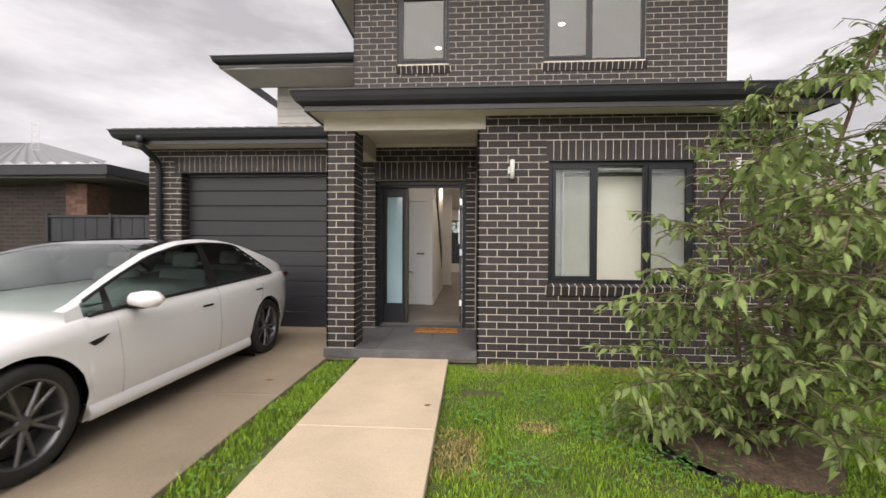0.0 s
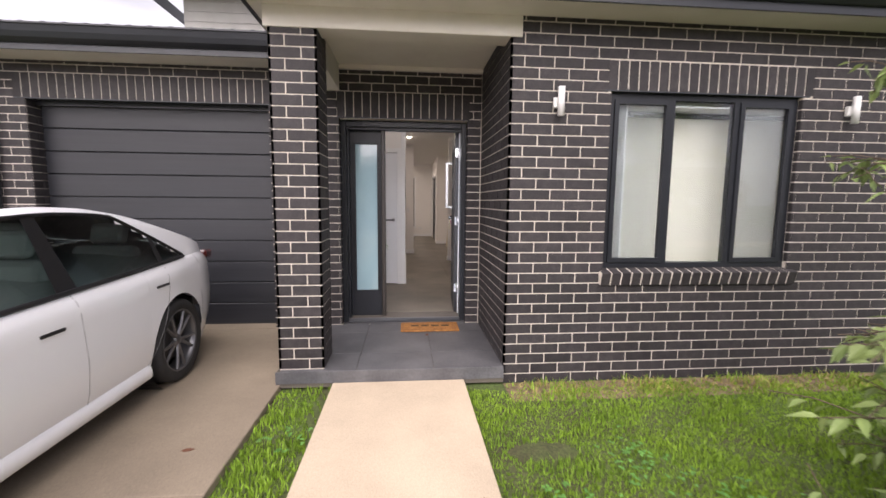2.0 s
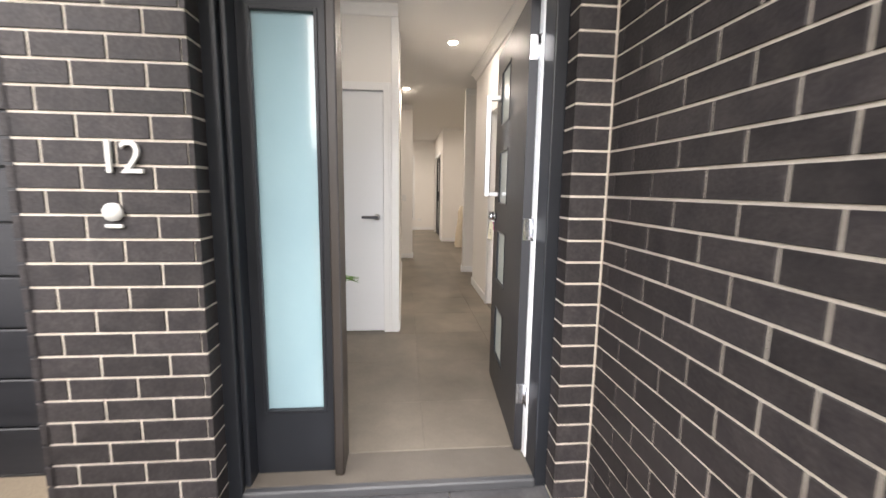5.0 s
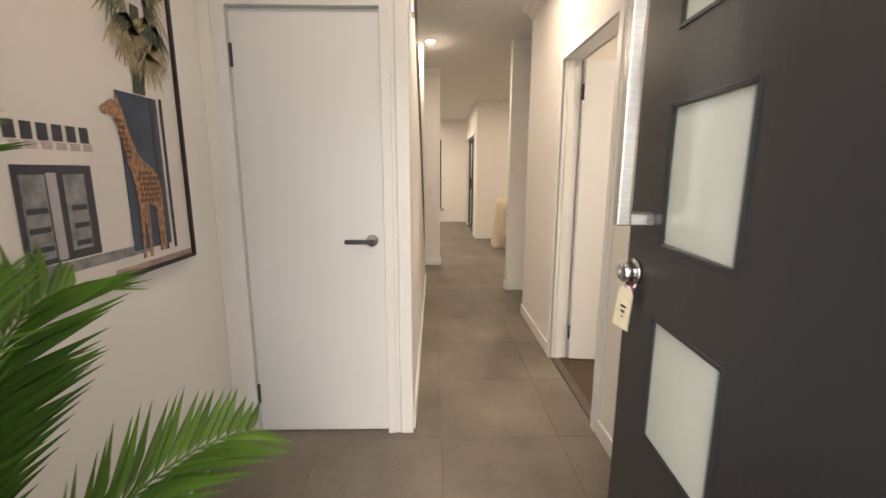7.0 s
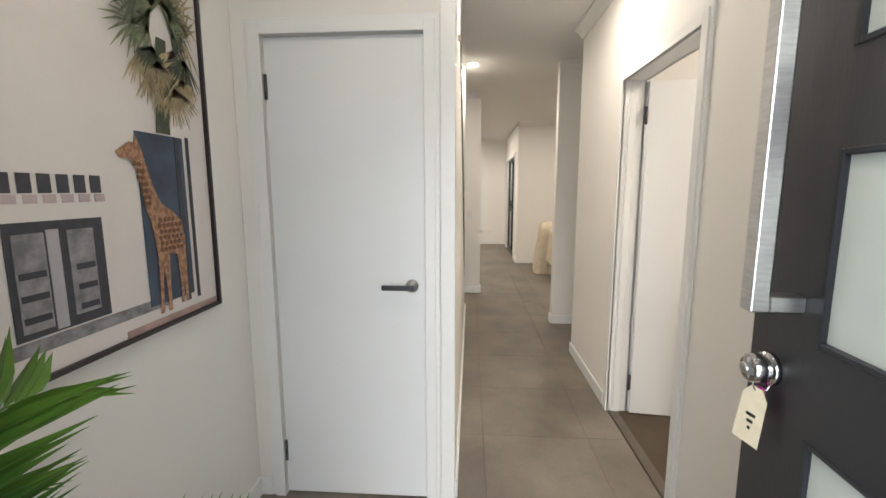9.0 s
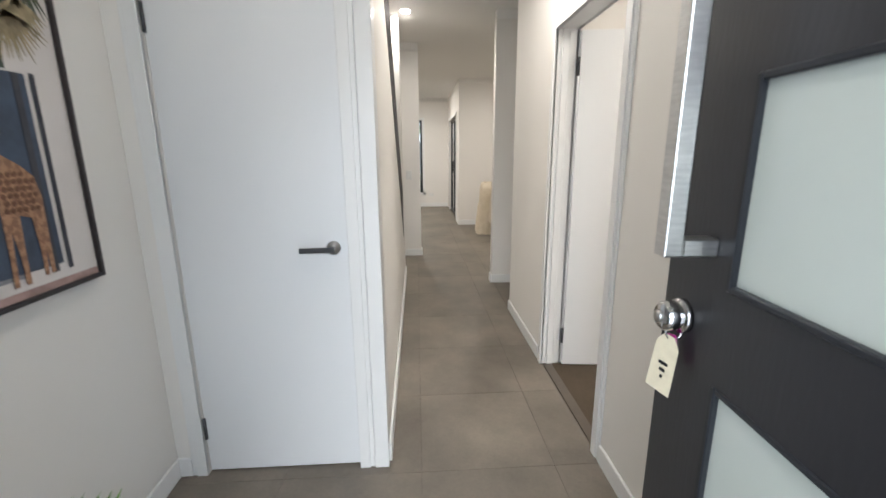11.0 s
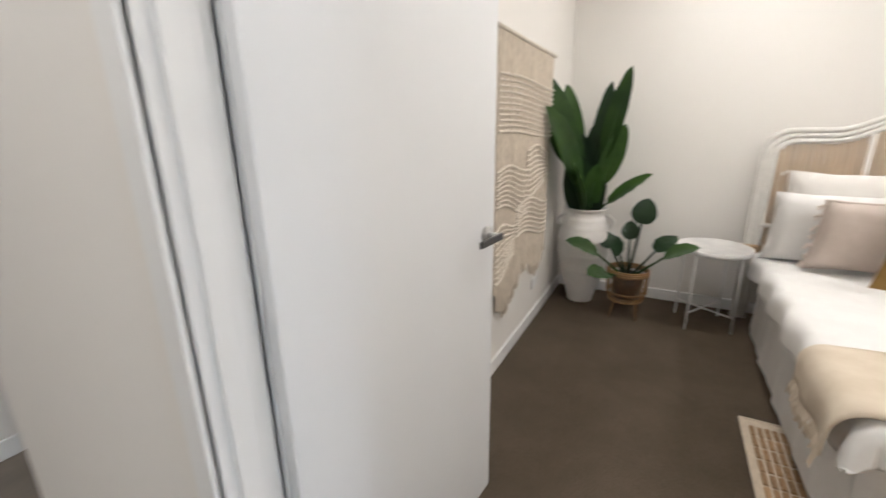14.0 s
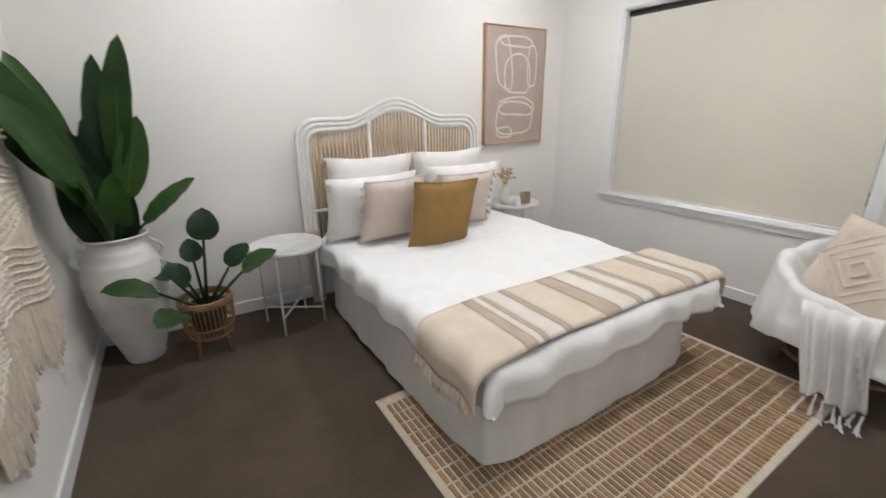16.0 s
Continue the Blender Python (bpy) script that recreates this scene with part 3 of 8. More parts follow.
def cornice(name, runs):
    bm = bmesh.new()
    for x0, y0, x1, y1, nx, ny in runs:
        prof = [(0, 0), (0, -0.075), (0.012, -0.072), (0.028, -0.045), (0.05, -0.024), (0.072, -0.012), (0.075, 0)]
        a = [bm.verts.new((x0 + nx * u, y0 + ny * u, CZ - 0.001 + v)) for u, v in prof]
        b = [bm.verts.new((x1 + nx * u, y1 + ny * u, CZ - 0.001 + v)) for u, v in prof]
        for i in range(len(prof)):
            j = (i + 1) % len(prof)
            bm.faces.new((a[i], a[j], b[j], b[i]))
    bmesh.ops.recalc_face_normals(bm, faces=bm.faces)
    return struct(name, bm, CEIL, "white plaster cove cornice", "cornice")


cornice("cornice_hall", [(0.139, 1.41, 0.139, 5.19, -1, 0), (-1.754, 1.41, -1.754, 3.29, 1, 0), (-1.754, 3.299, -0.83, 3.299, 0, -1), (0.12, 5.989, 2.9, 5.989, 0, -1),
                         (0.14, 9.779, 3.9, 9.779, 0, -1), (-3.9, 12.699, 0.13, 12.699, 0, -1), (-1.75, 7.309, -0.63, 7.309, 0, -1)])
cornice("cornice_bedroom", [(0.26, 4.329, 3.43, 4.329, 0, -1), (3.439, 0.41, 3.439, 4.31, -1, 0), (0.26, 0.401, 3.43, 0.401, 0, 1)])


# ---- doors and windows ----
def architrave_y(bm, a, b, z, y, out, w=0.066, t=0.018):
    """Stepped door trim on a wall facing -y (out -1) or +y: two legs and a head."""
    for wi, ti in ((w, t * 0.6), (w * 0.72, t)):
        y0, y1 = sorted((y, y + out * ti))
        box(a - wi, a, y0, y1, F, z + wi, 0.002, bm)
        box(b, b + wi, y0, y1, F, z + wi, 0.002, bm)
        box(a, b, y0, y1, z, z + wi, 0.002, bm)


def architrave_x(bm, a, b, z, x, out, w=0.066, t=0.018):
    for wi, ti in ((w, t * 0.6), (w * 0.72, t)):
        x0, x1 = sorted((x, x + out * ti))
        box(x0, x1, a - wi, a, F, z + wi, 0.002, bm)
        box(x0, x1, b, b + wi, F, z + wi, 0.002, bm)
        box(x0, x1, a, b, z, z + wi, 0.002, bm)


def lever(parent, x, y, z, nx, ny, dx, dy):
    """A lever handle on a rose: standing off along n, the lever pointing along d."""
    n, d = Vector((nx, ny, 0)), Vector((dx, dy, 0))
    p = Vector((x, y, z))
    h = part("handle", tube([p, p + n * 0.012], 0.028, 24), STEEL, parent, "brushed steel lever handle", True)
    q = p + n * 0.052
    bm = tube([p, q], 0.0105, 14)
    part("spindle", bm, STEEL, h, "", True)
    end = q + d * 0.125
    bm = bmesh.new()
    t = 0.005
    c = (q - d * 0.012 + end) / 2
    ln = (end - q).length / 2 + 0.006
    m = Matrix.Translation(c) @ Matrix(((d.x, n.x, 0, 0), (d.y, n.y, 0, 0), (0, 0, 1, 0), (0, 0, 0, 1)))
    box(-ln, ln, -t, t, -0.011, 0.011, 0.003, bm, 2, m)
    # darker steel than the rose: the dark reflection is put into the colour
    part("lever", bm, DARK_STEEL, h, "steel lever, its dark reflection put into the colour")
    return h


def hinge(parent, p0, p1, name="hinge"):
    bm = tube([p0, p1], 0.007, 10)
    return part(name, bm, STEEL, parent, "", True)


# cupboard door under the stair
bm = bmesh.new()
architrave_y(bm, -1.625, -0.955, F + 2.06, 3.30, -1, 0.064)
box(-0.889, -0.826, 3.28, 3.392, F, CZ - 0.08, 0.003, bm)
struct_parts("architrave_cupboard", "moulding", bm, TRIM, "white painted door architrave", "architrave")
cup = thing("door_cupboard", pose(-1.62, 3.33, F), "closed white flush door with steel lever handle", "door", "", "structure")
cup_leaf = part("leaf", box(-0.003, 0.663, -0.018, 0.018, 0.006, 2.057, 0.002), DOOR_WHITE, cup)
lever(cup_leaf, 0.605, -0.018, 1.02, 0, -1, -1, 0)
for z in (0.22, 1.86):
    part("hinge", tube([(0.0, -0.024, z - 0.05), (0.0, -0.024, z + 0.05)], 0.007, 10), DARK_STEEL, cup, "", True)
part("latch_plate", box(0.657, 0.664, -0.012, 0.01, 0.97, 1.07), DARK_STEEL, cup)

# bedroom doorway and its open leaf
arch = thing("architrave_bedroom", pose(0, 0, 0), "white painted door jamb and architrave", "architrave", "", "structure")
for face, facing in ((0.14, -1), (0.25, 1)):
    bm = bmesh.new()
    architrave_x(bm, 3.322, 4.165, F + 2.065, face, facing)
    for piece in islands(bm):
        part("moulding", piece, TRIM, arch)
part("jamb", box(0.14, 0.25, 3.305, 3.322, F, F + 2.08, 0.002), TRIM, arch)
part("jamb", box(0.14, 0.25, 4.165, 4.182, F, F + 2.08, 0.002), TRIM, arch)
part("head", box(0.14, 0.25, 3.322, 4.165, F + 2.065, F + 2.08, 0.002), TRIM, arch)
part("door_stop", box(0.165, 0.205, 3.322, 3.334, F, F + 2.065, 0.002), TRIM, arch)
part("door_stop", box(0.165, 0.205, 4.153, 4.165, F, F + 2.065, 0.002), TRIM, arch)
bdoor = thing("door_bedroom", pose(0.262, 4.165, F, 0, 0, -6.0), "open white flush door with steel lever handle", "door", "", "structure")
bleaf = part("leaf", box(0.004, 0.818, -0.036, 0.0, 0.012, 2.052, 0.002), DOOR_WHITE, bdoor)
lever(bleaf, 0.762, -0.036, 1.045, 0, -1, -1, 0)
lever(bleaf, 0.762, 0.0, 1.045, 0, 1, -1, 0)
for z in (0.22, 1.86):
    part("hinge", tube([(-0.006, -0.04, z - 0.05), (-0.006, -0.04, z + 0.05)], 0.008, 10), DARK_STEEL, bdoor, "", True)
struct("threshold_strip", box(0.145, 0.20, 3.324, 4.163, F - 0.002, F + 0.006), surf("carpet_bar", (0.10, 0.08, 0.06), None, 10, 0.5), "thin brown carpet bar in the doorway", "trim")
struct("carpet_doorway", box(0.17, 0.252, 3.323, 4.164, F - 0.002, F + 0.003), CARPET, "dark brown cut-pile carpet in the doorway", "carpet")

# ---- lamps in the ceilings ----
def downlight(x, y, power=9.0):
    d = thing("downlight", pose(x, y, CZ), "round white recessed downlight, switched on", "downlight", "ceiling downlights")
    part("ring", lathe([(0.045, 0.0), (0.06, 0.0), (0.06, -0.004), (0.052, -0.006), (0.045, -0.003)], 28), WHITE_PLASTIC, d, "", True)
    part("diffuser", lathe([(0.001, -0.016), (0.025, -0.015), (0.042, -0.009), (0.045, -0.001), (0.001, -0.001)], 24), DOWNLIGHT, d, "glowing warm diffuser")
    lamp("downlight_lamp", Matrix.Translation((x, y, CZ - 0.02)), power, 0.07)


POWER = {(-0.30, 4.05): 4.0, (-0.75, 6.05): 5.5, (-0.8, 2.3): 2.4, (0.6, 8.2): 6.0, (-2.4, 9.5): 14.0, (-1.0, 11.0): 14.0, (1.1, 1.4): 5.5, (2.6, 1.4): 5.5, (1.1, 3.2): 5.5, (2.6, 3.2): 5.5, (1.5, 7.6): 6.0}
for (x, y), power in POWER.items():
    downlight(x, y, power)

# ---- entry: frame, sidelight and open front door ----
entry = thing("entry_frame", pose(0, 0, 0), "charcoal painted entry frame with a frosted sidelight", "door frame", "", "structure")
bm = bmesh.new()
for x0, x1, y0, y1 in ((-1.513, -1.455, 1.335, 1.54), (-1.455, -1.43, 1.365, 1.54), (-0.204, -0.147, 1.335, 1.468)):
    box(x0, x1, y0, y1, 0.0, 2.22, 0.006, bm, 2)
box(-1.455, -0.204, 1.335, 1.50, 2.155, 2.222, 0.006, bm, 2)
box(-1.43, -0.204, 1.365, 1.468, 2.13, 2.155, 0.003, bm)
part("frame", bm, FRAME, entry)
part("sill", box(-1.455, -0.20, 1.325, 1.565, 0.0, 0.043, 0.006), surf("grey_sill", (0.075, 0.078, 0.085), None, 5, 0.4), entry)
bm = wall_with_holes("y", 1.45, 1.49, -1.428, -1.055, 0.045, 2.128, [(-1.385, -1.122, 0.335, 2.0)])
side = part("sidelight", bm, FRAME, entry, "charcoal sidelight stile and rails")
part("pane", box(-1.384, -1.123, 1.467, 1.473, 0.336, 1.999), FROST, side, "frosted blue-green glass")
bm = bmesh.new()
for x0, x1, z0, z1 in ((-1.387, -1.373, 0.333, 2.002), (-1.134, -1.120, 0.333, 2.002), (-1.373, -1.134, 0.333, 0.347), (-1.373, -1.134, 1.988, 2.002)):
    box(x0, x1, 1.443, 1.465, z0, z1, 0.002, bm)
part("bead", bm, FRAME, side)
part("mullion", box(-1.085, -1.045, 1.40, 1.565, 0.052, 2.155, 0.006), surf("brown_black_jamb", (0.03, 0.024, 0.02), None, 4, 0.4), entry, "dark jamb beside the door opening")
part("reveal_lining", box(-0.209, -0.148, 1.470, 1.565, F, 2.16, 0.002), TRIM, entry, "white lining behind the hinges")

fdoor = thing("front_door", pose(-0.250, 1.520, F, 0, 0, 86.2), "open charcoal front door with four frosted panes and steel pull handle", "door", "", "structure")
# leaf runs along local x from the hinge; its outer face looks along +y
PANES = [(0.25, 0.525), (0.725, 1.0), (1.2, 1.475), (1.66, 1.935)]
fleaf = part("leaf", wall_with_holes("y", -0.04, 0.0, 0.0, 0.872, 0.012, 2.09, [(0.436, 0.698, a - 0.012, b + 0.012) for a, b in PANES]),
             surf("charcoal_door_paint", (0.021, 0.021, 0.024), (0.016, 0.016, 0.019), 3, 0.42, 0.12, 120, stretch=(1, 1, 0.2), rough_var=0.06), fdoor)
for a, b in PANES:
    p = part("pane", box(0.437, 0.697, -0.013, -0.007, a - 0.011, b + 0.011), surf("frosted_pane", (0.56, 0.61, 0.57), (0.52, 0.57, 0.53), 2, 0.25, 0, coat=0.3), fleaf, "frosted glass")
    bm = bmesh.new()
    for x0, x1, z0, z1 in ((0.428, 0.439, a - 0.02, b + 0.02), (0.695, 0.706, a - 0.02, b + 0.02), (0.439, 0.695, a - 0.02, a - 0.009), (0.439, 0.695, b + 0.009, b + 0.02)):
        box(x0, x1, -0.012, 0.003, z0, z1, 0.002, bm)
    part("bead", bm, FRAME, fleaf)
bm = bmesh.new()
box(0.738, 0.772, 0.055, 0.085, 1.225, 1.83, 0.003, bm, 2)
for z in (1.225, 1.80):
    box(0.738, 0.772, -0.002, 0.056, z, z + 0.03, 0.003, bm)
part("pull_handle", bm, STEEL, fdoor, "long square brushed steel pull handle")
lock = part("lock_knob", tube([(0.805, 0.0, 1.10), (0.805, 0.012, 1.10)], 0.031, 28), CHROME, fdoor, "chrome lock knob", True)
part("knob_body", tube([(0.805, 0.012, 1.10), (0.805, 0.016, 1.10), (0.805, 0.038, 1.10), (0.805, 0.044, 1.10)], 0.026, 24, taper=[0.022, 0.027, 0.027, 0.021]), CHROME, lock, "", True)
part("knob_cylinder", tube([(0.805, 0.044, 1.10), (0.805, 0.05, 1.10)], 0.011, 14), STEEL, lock, "", True)
for z in (0.30, 1.09, 1.87):
    h = part("hinge", box(-0.0025, -0.0003, -0.038, -0.002, z - 0.05, z + 0.05, 0.0006), CHROME, fdoor)
    part("jamb_plate", box(-0.041, -0.004, -0.0435, -0.0412, z - 0.05, z + 0.05, 0.0006), CHROME, h)
    part("knuckle", tube([(-0.004, -0.040, z - 0.05), (-0.004, -0.040, z + 0.05)], 0.0065, 10), CHROME, h, "", True)
    for dz in (-0.035, 0.0, 0.035):
        part("screw", tube([(-0.0034, -0.022 + 0.006 * (dz == 0), z + dz), (-0.002, -0.022 + 0.006 * (dz == 0), z + dz)], 0.004, 8), DARK_STEEL, h)

# keys hanging in the lock
keys = thing("key_ring", pose(-0.210, 2.318, 1.148) @ Matrix.Diagonal((1.2, 1.2, 1.5, 1)), "key in the lock with cream paper tag and magenta fob", "keys")
part("key", box(-0.004, 0.0, -0.01, 0.01, -0.012, 0.012, 0.002), STEEL, keys)
ring = [(math.cos(a) * 0.013 - 0.004, 0.0, -0.016 + math.sin(a) * 0.013) for a in np.linspace(0, 2 * math.pi, 17)]
part("ring", tube(ring, 0.0014, 6), CHROME, keys, "", True)
bm = prism([(-0.018, -0.035), (-0.008, -0.022), (0.008, -0.022), (0.018, -0.035), (0.02, -0.10), (-0.02, -0.10)], 0.0015, "x", -0.012)
bm.transform(pose(0, 0, 0, 8, 0, 25))
tag = part("tag", bm, surf("cream_card", (0.66, 0.60, 0.44), (0.58, 0.52, 0.38), 30, 0.8), keys, "cream paper tag with pencilled marks")
bm = bmesh.new()
for i in range(3):
    box(-0.0135, -0.0125, -0.008 + i * 0.002, 0.006 - i * 0.003, -0.062 - i * 0.009, -0.058 - i * 0.009, 0, bm)
bm.transform(pose(0, 0, 0, 8, 0, 25))
part("writing", bm, BLACK, tag)
bm = box(-0.006, 0.002, 0.002, 0.024, -0.06, -0.022, 0.003)
bm.transform(pose(0, 0, 0, -10, 0, 0))
part("fob", bm, surf("magenta_plastic", (0.42, 0.01, 0.22), None, 5, 0.35), keys, "magenta plastic fob")


# ---- front windows ----
BLINDM = BLIND.node_tree
_n, _l = BLINDM.nodes, BLINDM.links
_out = _n["Material Output"]
_tr = _n.new("ShaderNodeBsdfTranslucent")
_tr.inputs["Color"].default_value = (0.62, 0.55, 0.44, 1)
_mx = _n.new("ShaderNodeMixShader")
_mx.inputs["Fac"].default_value = 0.18
_l.new(_n["Principled BSDF"].outputs["BSDF"], _mx.inputs[1])
_l.new(_tr.outputs["BSDF"], _mx.inputs[2])
_l.new(_mx.outputs["Shader"], _out.inputs["Surface"])


def window_unit(name, x0, x1, z0, z1, y, mullions, sashes, label):
    """An aluminium window: outer frame, mullions, opening sashes and panes."""
    w = thing(name, pose(0, 0, 0), label, "window", "", "structure")
    fw = 0.045
    bm = wall_with_holes("y", y, y + 0.06, x0, x1, z0, z1,
                         [(a + fw / 2 if a > x0 else x0 + fw, b - fw / 2 if b < x1 else x1 - fw, z0 + fw, z1 - fw)
                          for a, b in zip([x0, *mullions], [*mullions, x1])])
    part("window_frame", bm, FRAME, w)
    for i, (a, b) in enumerate(zip([x0, *mullions], [*mullions, x1])):
        a = a + fw / 2 if a > x0 else x0 + fw
        b = b - fw / 2 if b < x1 else x1 - fw
        p0, p1, q0, q1 = a, b, z0 + fw, z1 - fw
        if i in sashes:
            bm = wall_with_holes("y", y - 0.012, y + 0.03, a + 0.003, b - 0.003, q0 + 0.003, q1 - 0.003, [(a + 0.04, b - 0.04, q0 + 0.04, q1 - 0.04)])
            s = part("sash", bm, FRAME, w)
            p0, p1, q0, q1 = a + 0.04, b - 0.04, q0 + 0.04, q1 - 0.04
            if name == "window_1":
                part("flyscreen", box(p0, p1, y + 0.040, y + 0.041, q0, q1), FLYSCREEN, w, "fine grey insect mesh")
        pn = part("pane", box(p0, p1, y + 0.014, y + 0.02, q0, q1), TINT, w)
        pn.visible_shadow = False
    return w


window_unit("window_1", 0.835, 2.495, 0.815, 2.25, 0.045, [1.385, 1.955], (0, 2), "charcoal aluminium three-light window with a drawn blind behind")
window_unit("window_2", UW1[0] + 0.004, UW1[1] - 0.004, 3.99, 5.045, 1.37, [], (0,), "charcoal aluminium upper window reflecting the sky")
window_unit("window_3", UW2[0] + 0.004, UW2[1] - 0.004, 3.99, 5.045, 1.37, [1.68], (0,), "charcoal aluminium two-light upper window")
blind = thing("roller_blind", pose(0, 0, 0), "cream roller blind drawn down over the bedroom window", "blind")
part("fabric", box(1.05, 2.765, 0.345, 0.3465, 0.70, 2.15), BLIND, blind)
part("roller", tube([(1.03, 0.335, 2.145), (2.78, 0.335, 2.145)], 0.024, 16), DARK_STEEL, blind, "dark steel roller", True)
part("bottom_bar", box(1.05, 2.765, 0.338, 0.354, 0.685, 0.702, 0.003), BLIND, blind)
part("chain", tube([(1.035, 0.36, 2.13), (1.033, 0.37, 1.0), (1.036, 0.375, 0.75)], 0.004, 6), DARK_STEEL, blind, "dark bead chain")
bm = bmesh.new()
x0, x1, z0, z1 = BWIN
for a, b, p, q in ((x0 - 0.055, x0, z0 - 0.055, z1 + 0.055), (x1, x1 + 0.055, z0 - 0.055, z1 + 0.055), (x0, x1, z1, z1 + 0.055), (x0, x1, z0 - 0.055, z0)):
    box(a, b, 0.40, 0.416, p, q, 0.003, bm)
box(x0 - 0.06, x1 + 0.06, 0.40, 0.43, z0 - 0.012, z0 + 0.008, 0.004, bm)
for a, b, p, q in ((x0, x0 + 0.012, z0, z1), (x1 - 0.012, x1, z0, z1), (x0 + 0.012, x1 - 0.012, z0, z0 + 0.012), (x0 + 0.012, x1 - 0.012, z1 - 0.012, z1)):
    box(a, b, 0.112, 0.40, p, q, 0, bm)
struct_parts("architrave_window", "moulding", bm, TRIM, "white painted window reveal, sill and architrave", "architrave")
# curtains of dim room behind the upper panes
struct("upper_room", wall_with_holes("y", 4.3, 4.4, -1.76, 3.49, 3.4, 5.15, []), WALL, "pale wall of the upper room", "wall")
struct("upper_floor", box(-1.76, 3.49, 1.45, 4.3, 3.5, 3.55), CARPET, "upper floor carpet", "floor")
struct("upper_ceiling", box(-1.76, 3.49, 1.45, 4.3, 5.15, 5.2), CEIL, "upper room ceiling", "ceiling")
for x, y in ((-0.73, 3.35), (1.5, 2.55)):
    d = thing("downlight", pose(x, y, 5.15), "round recessed downlight seen through an upper window, switched on", "downlight", "ceiling downlights")
    part("diffuser", lathe([(0.001, -0.004), (0.05, -0.004), (0.05, 0.0), (0.001, 0.0)], 20), DOWNLIGHT, d)

# ---- garage door ----
gd = thing("garage_door", pose(0, 0, 0), "charcoal sectional garage door, shut", "garage door", "", "structure")
z = -0.10
while z < 2.40:
    top = min(z + 0.246, 2.405)
    part("panel", box(-4.785, -2.325, 1.73, 1.78, z, top - 0.006, 0.006), GARAGE, gd)
    z += 0.248
part("backing", box(-4.785, -2.325, 1.76, 1.80, -0.10, 2.41), BLACK, gd)
part("seal", box(-4.785, -2.325, 1.725, 1.775, -0.112, -0.098, 0.004), RUBBER, gd)
part("head", box(-4.785, -2.325, 1.68, 1.73, 2.36, 2.409), CHARCOAL, gd)

# downpipe at the garage corner
dp = thing("downpipe", pose(0, 0, 0), "charcoal steel downpipe on the garage pier", "downpipe")
part("pipe", tube([(-5.12, 1.12, 2.86), (-5.12, 1.14, 2.74), (-5.12, 1.30, 2.66), (-5.12, 1.47, 2.58), (-5.12, 1.497, 2.45), (-5.12, 1.497, -0.12)], 0.045, 16), CHARCOAL, dp, "", True)
part("nozzle", tube([(-5.12, 1.10, 2.90), (-5.12, 1.12, 2.80)], 0.052, 16), CHARCOAL, dp, "", True)
for z in (0.5, 1.9):
    part("clip", box(-5.18, -5.06, 1.50, 1.549, z, z + 0.03, 0.003), CHARCOAL, dp)

# up-and-down wall light
wl1 = thing("wall_light", pose(0.40, -0.002, 2.15), "white tubular up-and-down wall light", "wall light")
part("bracket", box(-0.05, -0.01, -0.03, 0.001, -0.045, 0.035, 0.004), WHITE_PLASTIC, wl1)
part("body", tube([(0.0, -0.05, -0.11), (0.0, -0.05, 0.11)], 0.027, 20), WHITE_PLASTIC, wl1, "", True)
copy_thing(wl1, pose(2.93, -0.002, 2.15))


# house number
def text_mesh(name, body, size, depth, m, mat, parent):
    cu = bpy.data.curves.new(name, "FONT")
    cu.body, cu.size, cu.extrude = body, size, depth
    cu.align_x = "CENTER"
    tmp = bpy.data.objects.new(name + "_tmp", cu)
    scene.collection.objects.link(tmp)
    dg = bpy.context.evaluated_depsgraph_get()
    me = bpy.data.meshes.new_from_object(tmp.evaluated_get(dg))
    bpy.data.objects.remove(tmp)
    me.materials.clear()
    me.materials.append(mat)
    ob = new(name, me)
    ob.parent = parent
    ob.matrix_basis = m
    return ob


num = thing("house_number", pose(-1.745, 1.238, 1.355), "white raised house number 12 on brick", "house number")
for ch, dx in (("1", -0.042), ("2", 0.032)):
    text_mesh("digit", ch, 0.16, 0.006, pose(dx, -0.008, 0.0, 90, 0, 0), WHITE_PLASTIC, num)
# small doorbell below it
bell = thing("doorbell", pose(-1.79, 1.238, 1.22), "round white doorbell button on brick", "doorbell")
part("plate", tube([(0, 0, 0), (0, -0.014, 0)], 0.032, 24), WHITE_PLASTIC, bell, "", True)
part("foot", box(-0.03, 0.03, -0.012, 0.0, -0.056, -0.042, 0.003), WHITE_PLASTIC, bell)

# doormat
mat_o = thing("doormat", pose(-0.56, 1.09, 0.001), "worn orange-brown coir doormat", "doormat")
COIR = surf("coir", (0.44, 0.20, 0.055), (0.26, 0.11, 0.03), 22, 1.0, 1.0, 260, fine=0.4)
part("coir_slab", box(-0.31, 0.31, -0.16, 0.14, 0.0, 0.018, 0.005), COIR, mat_o)
bm = bmesh.new()
for i in range(4):
    box(-0.2 + i * 0.11, -0.12 + i * 0.11, -0.02, 0.03, 0.0175, 0.0195, 0, bm)
part("pattern", bm, surf("coir_dark", (0.08, 0.045, 0.02), None, 20, 1.0, 1.0, 260), mat_o, "worn dark pattern")
bm = bmesh.new()
rl = random.Random(4)
leafm = prism([(-0.03, 0), (-0.01, 0.016), (0.02, 0.012), (0.045, 0.0), (0.02, -0.012), (-0.01, -0.014)], 0.002, "z", 0.0)
lf = tagged(part("fallen_leaf", leafm, surf("brown_leaf", (0.16, 0.06, 0.03), (0.09, 0.035, 0.02), 30, 0.7)), "curled brown dead leaf", "leaf", "fallen leaves")
lf.matrix_world = pose(-0.44, -1.47, -0.094, 8, 5, 30)
